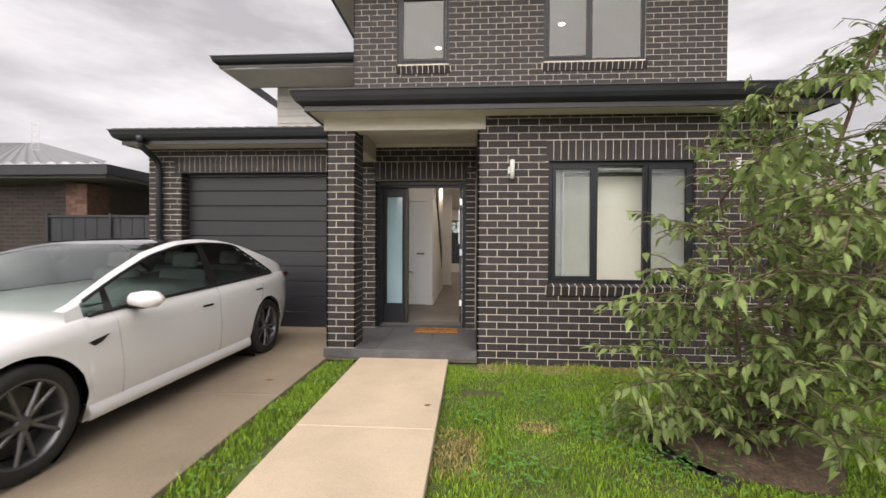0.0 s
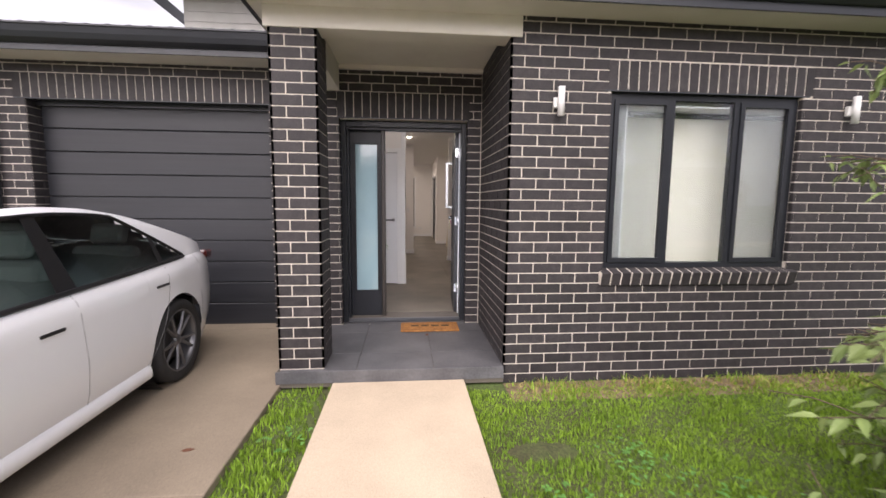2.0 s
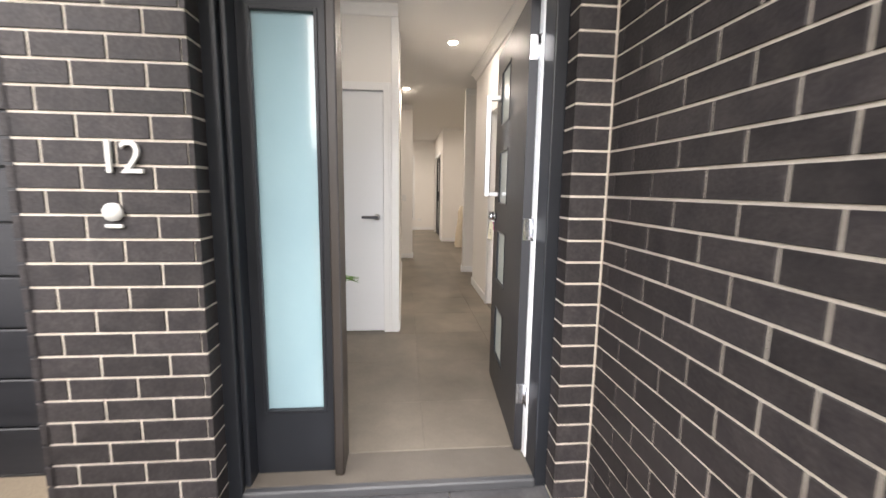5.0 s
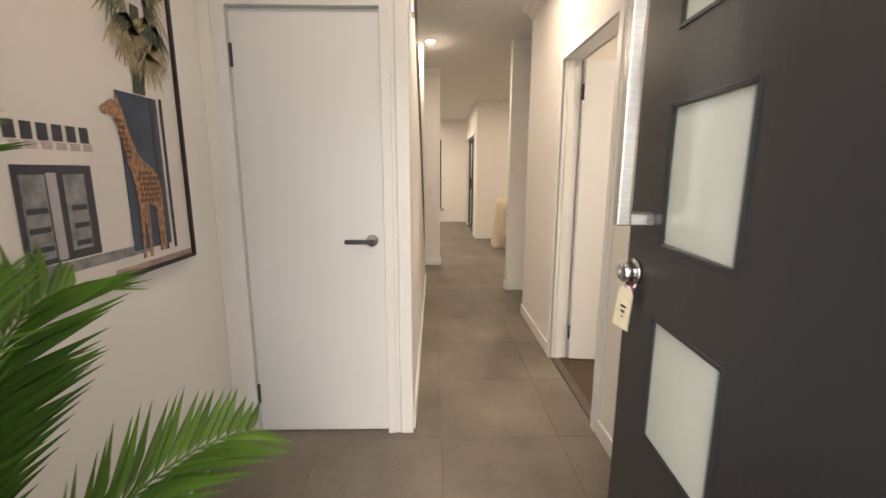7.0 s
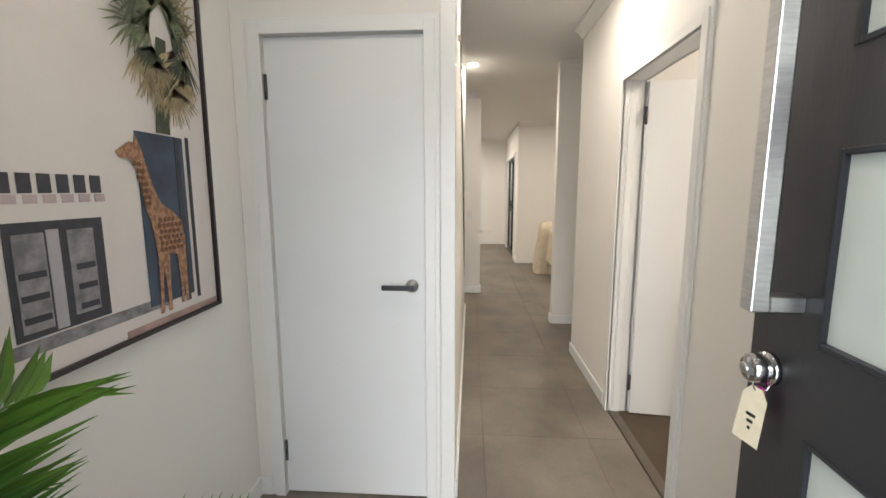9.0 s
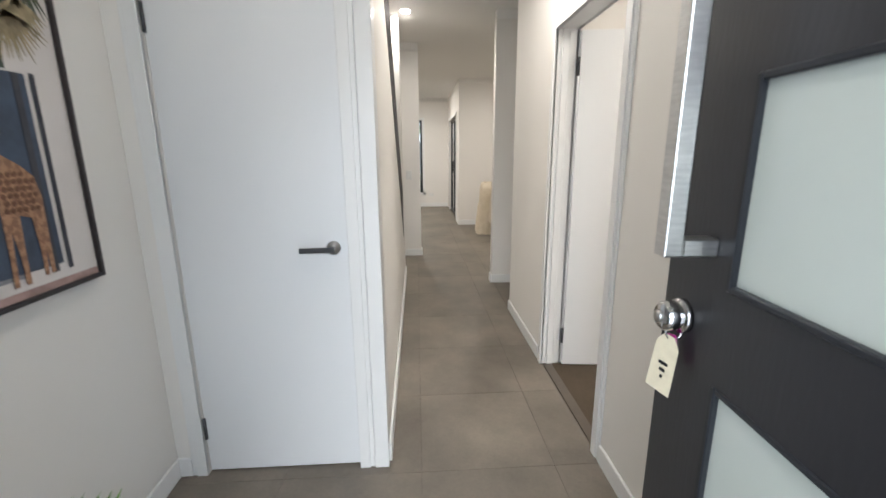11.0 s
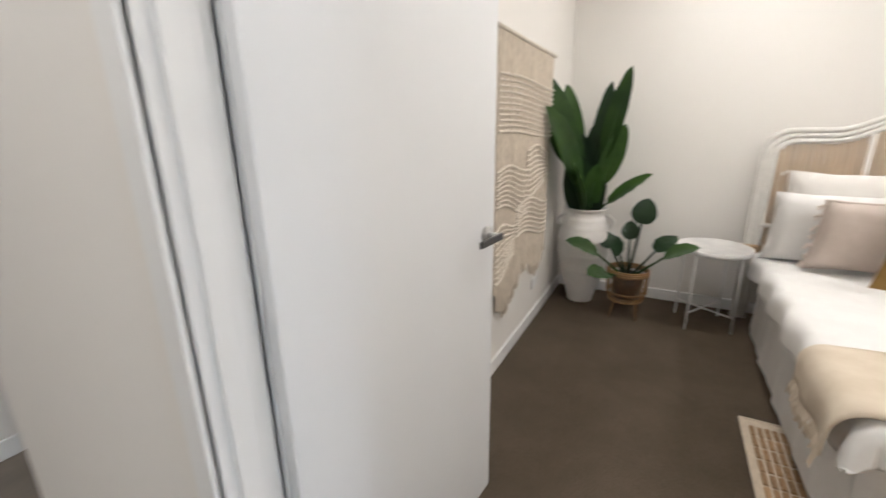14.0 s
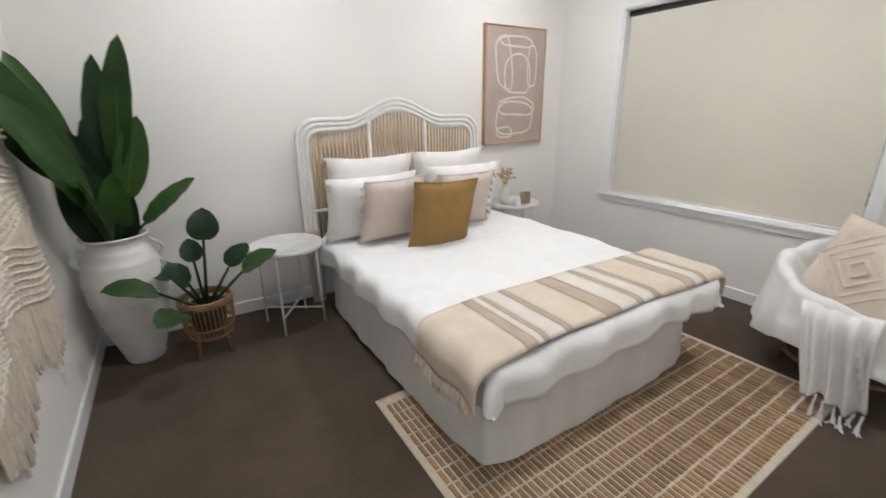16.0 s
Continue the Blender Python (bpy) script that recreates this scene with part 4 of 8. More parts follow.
copy_thing(lf, pose(-0.6, 0.83, 0.002, 4, 0, 80))
copy_thing(lf, pose(-2.1, -0.9, G + 0.001, 4, 0, 10))

# ---- car ----
CAR_PAINT = surf("pearl_white_paint", (0.80, 0.81, 0.83), (0.78, 0.79, 0.81), 2, 0.28, 0, coat=1.0)
CAR_GLASS = sheet_glass("tinted_car_glass", (0.36, 0.44, 0.42))
SCREEN_GLASS = sheet_glass("green_windscreen_glass", (0.78, 0.86, 0.82))
ROOF_GLASS = surf("black_roof_glass", (0.012, 0.013, 0.015), None, 3, 0.06, 0, coat=1.0)
RIM = surf("dark_grey_alloy", (0.17, 0.17, 0.178), (0.12, 0.12, 0.126), 6, 0.32, 0, metal=0.7)
SEAT = surf("white_leather", (0.72, 0.73, 0.72), (0.66, 0.67, 0.66), 5, 0.5, 0.1, 200)


def lerp(table, t):
    for (a, u), (b, v) in zip(table, table[1:]):
        if t <= b:
            k = (t - a) / (b - a) if b > a else 0
            k = max(0.0, min(1.0, k))
            return u + (v - u) * k
    return table[-1][1]


def smooth_lerp(table, t):
    e = 0.09
    return (lerp(table, t - e) + 2 * lerp(table, t) + lerp(table, t + e)) / 4


def build_car(m):
    # local: y from the nose (-) to the tail (+), rear axle at 0, x to the car's sides, z from the ground
    car = thing("car", m, "white electric sedan parked on the driveway", "car")
    WB, R = 2.88, 0.335
    belt = [(-3.74, 0.50), (-3.65, 0.64), (-3.4, 0.735), (-2.9, 0.825), (-2.4, 0.885), (-1.6, 0.92), (-0.6, 0.955), (0.1, 0.985), (0.5, 0.995), (0.72, 0.98), (0.86, 0.90), (0.93, 0.68)]
    crown = [(-3.74, 0.54), (-3.65, 0.70), (-3.4, 0.79), (-2.9, 0.875), (-2.4, 0.96), (-1.6, 0.99), (-0.6, 1.02), (0.1, 1.06), (0.5, 1.085), (0.76, 1.105), (0.85, 1.10), (0.89, 0.98), (0.93, 0.72)]
    half = [(-3.74, 0.50), (-3.65, 0.70), (-3.45, 0.82), (-3.1, 0.90), (-2.5, 0.925), (-1.0, 0.925), (0.0, 0.925), (0.5, 0.895), (0.8, 0.80), (0.93, 0.70)]
    under = [(-3.74, 0.34), (-3.6, 0.2), (-3.3, 0.17), (0.4, 0.17), (0.75, 0.28), (0.93, 0.42)]
    def arch(y):
        z = 0
        for c in (-WB, 0.0):
            if abs(y - c) < 0.385:
                z = max(z, 0.33 + math.sqrt(0.385 ** 2 - (y - c) ** 2))
        return z
    ys = sorted({*np.round(np.linspace(-3.74, 0.93, 110), 4), *[round(c + d, 4) for c in (-WB, 0.0) for d in (-0.3851, -0.384, -0.378, 0.378, 0.384, 0.3851)]})
    fr = [0.0, 0.08, 0.2, 0.36, 0.52, 0.66, 0.78, 0.88, 0.95, 1.0]
    bm = bmesh.new()
    rows = []
    for y in ys:
        w, zb, zc, zu = smooth_lerp(half, y), smooth_lerp(belt, y), smooth_lerp(crown, y), smooth_lerp(under, y)
        z0 = max(zu, arch(y))
        side = []
        for f in fr:
            z = z0 + (zb - z0) * f
            g = (z - zu) / (zb - zu)
            tuck = 1.0 - 0.075 * max(0, 0.28 - g) / 0.28 - 0.02 * max(0, g - 0.5) * 2 - 0.055 * max(0, (g - 0.86) / 0.14) ** 2
            crease = -0.010 * math.exp(-((g - 0.30) / 0.09) ** 2)
            side.append((w * tuck + crease, z))
        for f in (0.9, 0.72, 0.45, 0.0):
            s = side[-1 if f == 0.9 else len(fr) - 1][0]
            side.append((s * f * 1.0, zc - (zc - zb) * (f ** 2.4)))
        full = [(-x, z) for x, z in side] + [(x, z) for x, z in side[-2::-1]]
        rows.append([bm.verts.new((x, y, z)) for x, z in full])
    for a, b in zip(rows, rows[1:]):
        for i in range(len(a) - 1):
            bm.faces.new((a[i], a[i + 1], b[i + 1], b[i]))
    bm.faces.new(rows[0])
    bm.faces.new(rows[-1][::-1])
    bmesh.ops.recalc_face_normals(bm, faces=bm.faces)
    part("body", bm, CAR_PAINT, car, "glossy white painted body", True)
    # cabin
    roof = [(-2.60, 0.93), (-2.15, 1.14), (-1.72, 1.315), (-1.3, 1.415), (-0.9, 1.44), (-0.55, 1.425), (-0.2, 1.365), (0.15, 1.265), (0.42, 1.165), (0.62, 1.09), (0.70, 1.075)]
    gy = np.linspace(-2.60, 0.66, 80)
    def cabin(y):
        zr, zb, w = smooth_lerp(roof, y), smooth_lerp(belt, y) - 0.004, smooth_lerp(half, y)
        base = w * 0.925
        top = max(0.0, zr - zb)
        edge = base - 0.42 * top - 0.02
        return zr, zb, base, edge, top
    bands = {"glass": bmesh.new(), "glass2": bmesh.new(), "rail": bmesh.new(), "top": bmesh.new()}
    prev = None
    NS = 8
    for y in gy:
        zr, zb, base, edge, top = cabin(y)
        pts = []
        for k in range(NS + 1):
            f = k / NS
            pts.append((base + (edge + 0.035 - base) * (0.9 * f + 0.1 * f * f), zb + top * 0.88 * f))
        pts += [(edge - 0.03, zb + top * 0.965), (edge * 0.6, zb + top * 0.992), (0, zb + top)]
        if prev is not None:
            for sgn in (-1, 1):
                for i in range(NS + 3):
                    mz = (prev[1][i][1] + pts[i + 1][1]) / 2
                    cut = zb + 0.02 + (0.22 - y) * 0.60
                    key = "top" if i > NS else (("glass" if sgn > 0 else "glass2") if i < NS and mz < cut and y > -2.45 else "rail")
                    b = bands[key]
                    q = [b.verts.new((sgn * x, yy, zz)) for (x, zz), yy in ((prev[1][i], prev[0]), (prev[1][i + 1], prev[0]), (pts[i + 1], y), (pts[i], y))]
                    b.faces.new(q if sgn > 0 else q[::-1])
        prev = (y, pts)
    for b in bands.values():
        bmesh.ops.remove_doubles(b, verts=b.verts, dist=0.0005)
        bmesh.ops.recalc_face_normals(b, faces=b.faces)
    # windscreen: the front of the top band
    screen, lid = bmesh.new(), bmesh.new()
    for f in bands["top"].faces:
        c = f.calc_center_median()
        tgt = screen if c.y < -1.5 else lid
        tgt.faces.new([tgt.verts.new(v.co) for v in f.verts])
    bands["top"].free()
    for b in (screen, lid):
        bmesh.ops.remove_doubles(b, verts=b.verts, dist=0.0005)
    part("windscreen", screen, SCREEN_GLASS, car, "pale reflecting windscreen", True)
    part("roof_glass", lid, ROOF_GLASS, car, "black glass roof", True)
    part("roof_rail", bands["rail"], CAR_PAINT, car, "", True)
    part("side_window", bands["glass"], CAR_GLASS, car, "tinted side glass", True)
    part("side_window", bands["glass2"], CAR_GLASS, car, "tinted side glass", True)
    # black pillars and window trim over the side glass
    for sgn, name in ((1, "window_trim"), (-1, "window_trim")):
        lowp, topp = [], []
        for y in np.linspace(-2.45, 0.21, 40):
            zr, zb, base, edge, top = cabin(y)
            lowp.append((sgn * (base + 0.003), y, zb + 0.012))
            topz = min(zb + top * 0.88, zb + 0.02 + (0.22 - y) * 0.60)
            f_ = (topz - zb) / max(0.01, top * 0.88)
            topp.append((sgn * (base + (edge + 0.035 - base) * f_ + 0.004), y, topz))
        part(name, tube(lowp, 0.015, 6), BLACK, car, "", True)
        part(name, tube(topp, 0.013, 6), BLACK, car, "", True)
        for y, wd in ((-1.02, 0.075), (-0.12, 0.035), (-2.28, 0.04)):
            zr, zb, base, edge, top = cabin(y)
            bmp = bmesh.new()
            hh = min(top * 0.88, 0.02 + (0.22 - y) * 0.60)
            def rim_x(f):
                return base + (edge + 0.035 - base) * f * hh / (top * 0.88) + 0.007
            v = [(base + 0.004, y - wd, zb), (base + 0.004, y + wd, zb), (rim_x(0.55), y + wd * 0.8, zb + hh * 0.55), (rim_x(1), y + wd * 0.7, zb + hh),
                 (rim_x(1), y - wd * 0.5, zb + hh), (rim_x(0.55), y - wd * 0.7, zb + hh * 0.55)]
            vs = [bmp.verts.new((sgn * a, b, c)) for a, b, c in v]
            bmp.faces.new((vs[0], vs[1], vs[2], vs[5]))
            bmp.faces.new((vs[5], vs[2], vs[3], vs[4]))
            part("pillar", bmp, BLACK, car)
    # shut lines
    def side_x(y, z):
        w, zb, zu = smooth_lerp(half, y), smooth_lerp(belt, y), smooth_lerp(under, y)
        g = (z - zu) / (zb - zu)
        tuck = 1.0 - 0.075 * max(0, 0.28 - g) / 0.28 - 0.02 * max(0, g - 0.5) * 2 - 0.055 * max(0, (g - 0.86) / 0.14) ** 2
        return w * tuck - 0.010 * math.exp(-((g - 0.30) / 0.09) ** 2)
    GAP = surf("shut_line", (0.22, 0.22, 0.225), None, 5, 0.7)
    for sgn in (1, -1):
        for y0, y1 in ((-2.27, -2.2), (-1.02, -1.0), (-0.12, -0.47)):
            pts = []
            for k in range(12):
                f = k / 11
                y = y0 + (y1 - y0) * (f ** 2 if y0 == -0.12 else f)
                z = 0.95 - f * 0.72
                z = min(z, smooth_lerp(belt, y) - 0.008)
                pts.append((sgn * (side_x(y, z) + 0.0004), y, z))
            part("shut_line", tube(pts, 0.0016, 5), GAP, car)
        for y, z in ((-1.22, 0.775), (-0.22, 0.825)):
            x = side_x(y, z)
            part("door_handle", box(sgn * x - 0.006, sgn * x + 0.006, y - 0.075, y + 0.085, z - 0.010, z + 0.010, 0.004), BLACK, car, "flush dark door handle")
        sill = bmesh.new()
        ring_ = [(0.0, 0.17), (0.022, 0.19), (0.026, 0.235), (0.012, 0.285), (-0.02, 0.29)]
        ends = [[sill.verts.new((sgn * (side_x(y, 0.24) + u), y, z)) for u, z in ring_] for y in np.linspace(-WB + 0.40, -0.40, 24)]
        for p_, q_ in zip(ends, ends[1:]):
            for k in range(len(ring_) - 1):
                sill.faces.new((p_[k], p_[k + 1], q_[k + 1], q_[k]))
        bmesh.ops.recalc_face_normals(sill, faces=sill.faces)
        part("rocker_panel", sill, CAR_PAINT, car, "", True)
        # mirror
        mir = part("mirror", lathe([(0.02, -0.12), (0.075, -0.09), (0.095, 0.0), (0.085, 0.07), (0.03, 0.115)], 16), CAR_PAINT, car, "white wing mirror", True)
        mir.matrix_basis = Matrix.Translation((sgn * 1.02, -2.13, 0.96)) @ Matrix.Diagonal((1.15, 0.8, 0.70, 1)) @ pose(0, 0, 0, 0, 90, 0)
        part("mirror_foot", box(sgn * 0.93 - 0.07, sgn * 0.93 + 0.07, -2.13, -2.05, 0.885, 0.91, 0.006), BLACK, car)
        # side marker and tail light
        x = side_x(-2.42, 0.70)
        bmp = prism([(-2.50, 0.715), (-2.34, 0.745), (-2.40, 0.70), (-2.46, 0.685)], 0.008, "x", sgn * x - 0.004)
        part("side_camera", bmp, BLACK, car)
        part("tail_light", box(sgn * 0.76 - 0.09, sgn * 0.76 + 0.03, 0.74, 0.875, 0.90, 0.985, 0.02), surf("red_lamp", (0.07, 0.006, 0.006), None, 5, 0.15, coat=1.0), car, "dark red tail light")
        part("head_light", box(sgn * 0.72 - 0.12, sgn * 0.72 + 0.10, -3.56, -3.34, 0.62, 0.70, 0.02), surf("head_lamp", (0.3, 0.3, 0.31), None, 5, 0.1, coat=1.0), car, "clear headlight")
    # wheel wells, floor, cabin trim
    for c in (-WB, 0.0):
        bmp = tube([(-0.86, c, R), (0.86, c, R)], 0.386, 40, caps=False)
        part("wheel_well", bmp, BLACK, car)
    part("underbody", box(-0.80, 0.80, -3.3, 0.5, 0.16, 0.24), BLACK, car)
    part("cabin_floor", box(-0.78, 0.78, -2.3, 0.45, 0.55, 0.60), surf("dark_cabin", (0.04, 0.04, 0.042), None, 6, 0.8), car)
    part("dashboard", box(-0.74, 0.74, -2.35, -1.75, 0.60, 0.93, 0.05), surf("grey_dash", (0.16, 0.17, 0.17), None, 6, 0.6), car)
    for sx in (-0.37, 0.37):
        for yy in (-0.95, -0.1):
            s = part("seat", box(sx - 0.25, sx + 0.25, yy - 0.42, yy + 0.05, 0.60, 0.72, 0.04, None, 2), SEAT, car, "white seat")
            bmp = box(-0.24, 0.24, -0.06, 0.06, 0, 0.46, 0.05, None, 2)
            bmp.transform(pose(sx, yy + 0.02, 0.66, -16, 0, 0))
            part("backrest", bmp, SEAT, s)
            bmp = box(-0.13, 0.13, -0.045, 0.045, 0.47, 0.64, 0.04, None, 2)
            bmp.transform(pose(sx, yy + 0.02, 0.66, -16, 0, 0))
            part("headrest", bmp, SEAT, s)
    # wheels
    prof = [(0.246, -0.100), (0.268, -0.112), (0.315, -0.11), (0.333, -0.085), (0.335, 0.0), (0.333, 0.085), (0.315, 0.11), (0.268, 0.112), (0.246, 0.100)]
    made = None
    for sgn in (1, -1):
        for c in (-WB, 0.0):
            wm_ = Matrix.Translation((sgn * 0.80, c, R)) @ pose(0, 0, 0, 0, 90 * sgn, 0)
            wheel = new("wheel")
            wheel.parent = car
            wheel.matrix_basis = wm_
            wheel.empty_display_size = 0.05
            part("tyre", lathe(prof, 48, caps=False), RUBBER, wheel, "black tyre", True)
            bmp = lathe([(0.222, -0.05), (0.244, -0.06), (0.254, 0.06), (0.254, 0.098), (0.246, 0.106), (0.234, 0.098), (0.226, 0.06), (0.21, 0.0)], 48, caps=False)
            part("rim", bmp, RIM, wheel, "dark alloy rim", True)
            bmp = lathe([(0.001, -0.03), (0.205, -0.03), (0.205, -0.02), (0.001, -0.02)], 32)
            part("brake_disc", bmp, surf("disc_steel", (0.09, 0.09, 0.09), None, 6, 0.4, metal=0.8), wheel)
            bmp = lathe([(0.001, 0.04), (0.045, 0.045), (0.05, 0.075), (0.035, 0.088), (0.001, 0.09)], 24)
            part("hub", bmp, RIM, wheel, "", True)
            for k in range(5):
                for off in (-0.17, 0.17):
                    a = 2 * math.pi * k / 5 + off * 0.45
                    a2 = 2 * math.pi * k / 5 + off * 1.35
                    bmp = bmesh.new()
                    p0 = Vector((math.cos(a) * 0.04, math.sin(a) * 0.04, 0.07))
                    p1 = Vector((math.cos(a2) * 0.238, math.sin(a2) * 0.238, 0.085))
                    tube([p0, (p0 + p1) / 2 + Vector((0, 0, 0.004)), p1], 0.014, 6, bmp, True, [0.018, 0.013, 0.012])
                    part("spoke", bmp, RIM, wheel)
    return car


build_car(pose(-3.545, 0.145, G))

# ---- garden: tree, bed, grass ----
def leaf_quads(verts, faces, p, d, up, ln, wd, fold=0.25, droop=0.25):
    """One pointed leaf: two folded halves that bend down along the rib."""
    d = d.normalized()
    side = d.cross(up)
    if side.length < 1e-4:
        side = d.cross(Vector((1, 0, 0)))
    side.normalize()
    nrm = side.cross(d).normalized()
    i = len(verts)
    mid, end = p + d * ln * 0.45 - nrm * ln * droop * 0.3, p + d * ln - nrm * ln * droop
    lift = nrm * wd * fold
    verts += [p, p + d * ln * 0.22 + side * wd * 0.42 + lift - nrm * ln * droop * 0.1, mid + side * wd * 0.5 + lift, end, mid - side * wd * 0.5 + lift,
              p + d * ln * 0.22 - side * wd * 0.42 + lift - nrm * ln * droop * 0.1, mid]
    faces += [(i, i + 1, i + 2, i + 6), (i + 6, i + 2, i + 3), (i, i + 6, i + 4, i + 5), (i + 6, i + 3, i + 4)]


def mesh_from(name, verts, faces, mat, parent=None, smooth=False):
    me = bpy.data.meshes.new(name)
    me.from_pydata([tuple(v) for v in verts], [], faces)
    me.materials.append(mat)
    if smooth:
        for p in me.polygons:
            p.use_smooth = True
    ob = new(name, me)
    if parent is not None:
        ob.parent = parent
    return ob


def leafy(name, c1, c2, trans=0.35, jitter=0.35, rough=0.45):
    m = surf(name, c1, c2, 4, rough, 0, jitter=jitter, spec=0.35)
    n, l = m.node_tree.nodes, m.node_tree.links
    b = n["Principled BSDF"]
    src = b.inputs["Base Color"].links[0].from_socket
    t = n.new("ShaderNodeBsdfTranslucent")
    l.new(src, t.inputs["Color"])
    mx = n.new("ShaderNodeMixShader")
    mx.inputs["Fac"].default_value = trans
    l.new(b.outputs["BSDF"], mx.inputs[1])
    l.new(t.outputs["BSDF"], mx.inputs[2])
    l.new(mx.outputs["Shader"], n["Material Output"].inputs["Surface"])
    return m


TREE_LEAF = leafy("soft_green_leaves", (0.27, 0.345, 0.12), (0.17, 0.245, 0.08), 0.34, 0.4)
BARK = surf("grey_brown_bark", (0.14, 0.10, 0.07), (0.07, 0.05, 0.035), 20, 0.9, 0.8, 60, fine=0.3)


def garden_tree(m):
    rng = random.Random(11)
    tree = thing("tree", m, "young bushy tree with drooping pale green leaves", "tree")
    wood = bmesh.new()
    verts, faces = [], []
    UP = Vector((0, 0, 1))
    def twig_leaves(a, b, n, size):
        d = (b - a)
        for k in range(n):
            f = (k + rng.random()) / n
            p = a.lerp(b, f)
            out = Vector((rng.uniform(-1, 1), rng.uniform(-1, 1), rng.uniform(-0.9, 0.25)))
            dr = (d.normalized() * 0.55 + out).normalized()
            s = size * rng.uniform(0.75, 1.25)
            leaf_quads(verts, faces, p, dr, UP + Vector((rng.uniform(-.4, .4), rng.uniform(-.4, .4), 0)), s, s * rng.uniform(0.36, 0.46), 0.18, rng.uniform(0.15, 0.5))
    def branch(p, d, ln, r, depth):
        pts = [p.copy()]
        q, dd = p.copy(), d.normalized()
        n = 5
        sag = rng.uniform(0.10, 0.2) * (1 if depth else 0.15)
        for i in range(n):
            dd = (dd + Vector((rng.uniform(-.18, .18), rng.uniform(-.18, .18), rng.uniform(-.08, .1) - sag)) ).normalized()
            q = q + dd * ln / n
            pts.append(q.copy())
        tube(pts, r, 6 if r < 0.01 else 8, wood, True, [r * (1 - 0.8 * i / n) for i in range(n + 1)])
        return pts
    stems = []
    for k in range(4):
        a = k * 1.57 + rng.uniform(-.3, .3)
        lean = 0.10 if k == 0 else rng.uniform(0.18, 0.34)
        stems.append(branch(Vector((0.05 * math.cos(a), 0.05 * math.sin(a), -0.02)), Vector((math.cos(a) * lean, math.sin(a) * lean, 1)), 3.05 if k == 0 else rng.uniform(1.7, 2.3), 0.026 if k == 0 else 0.018, 0))
    lead = branch(Vector((0, 0, 0)), Vector((0.06, 0.0, 1)), 3.45, 0.03, 0)
    stems.append(lead)
    for s in stems:
        top = s[-1].z
        for j in range(20 if top > 2.6 else 16):
            f = 0.05 + 0.93 * (j + rng.random()) / (20 if top > 2.6 else 16)
            i = min(int(f * 5), 4)
            p = s[i].lerp(s[i + 1], f * 5 - i)
            a = rng.uniform(0, 6.283)
            h = p.z / 3.3
            ln = (0.88 * (1 - 0.72 * h) + 0.17) * rng.uniform(0.7, 1.15)
            pts = branch(p, Vector((math.cos(a), math.sin(a), rng.uniform(0.25, 0.75))), ln, 0.009, 1)
            for u, v in zip(pts[1:], pts[2:]):
                twig_leaves(u, v, 5, 0.092)
                for _ in range(3):
                    b2 = Vector((rng.uniform(-1, 1), rng.uniform(-1, 1), rng.uniform(-.55, .35)))
                    e = u + b2.normalized() * rng.uniform(0.18, 0.36)
                    tube([u, (u + e) / 2 + Vector((0, 0, 0.02)), e], 0.003, 4, wood, False)
                    twig_leaves(u, e, 5, 0.088)
    part("trunk", wood, BARK, tree)
    mesh_from("crown", verts, faces, TREE_LEAF, tree)
    return tree


garden_tree(pose(1.98, -1.95, -0.16, 0, 0, 75))
bm = bmesh.new()
ring = [(math.cos(a) * (0.56 + 0.05 * math.sin(3 * a)), math.sin(a) * (0.5 + 0.04 * math.cos(5 * a))) for a in np.linspace(0, 2 * math.pi, 40)[:-1]]
top = [bm.verts.new((1.86 + x * 0.5, -1.95 + y * 0.5, -0.10)) for x, y in ring]
mid_ = [bm.verts.new((1.86 + x, -1.95 + y, -0.15)) for x, y in ring]
bm.faces.new(top)
for i in range(len(ring)):
    j = (i + 1) % len(ring)
    bm.faces.new((mid_[i], mid_[j], top[j], top[i]))
struct("garden_bed", bm, SOIL, "dark soil bed round the tree", "garden bed")
edge = thing("garden_edging", pose(0, 0, 0), "dark brick edging round the tree bed", "edging")
for k in range(6):
    a = 2.75 + k * 0.24 + 0.03 * math.sin(k * 2.3)
    e = part("edging_brick", box(-0.115, 0.115, -0.04, 0.04, -0.04, 0.04, 0.004), BRICK, edge)
    e.matrix_basis = pose(1.86 + 0.60 * math.cos(a), -1.95 + 0.55 * math.sin(a), -0.168, 0, 0, math.degrees(a) + 90)


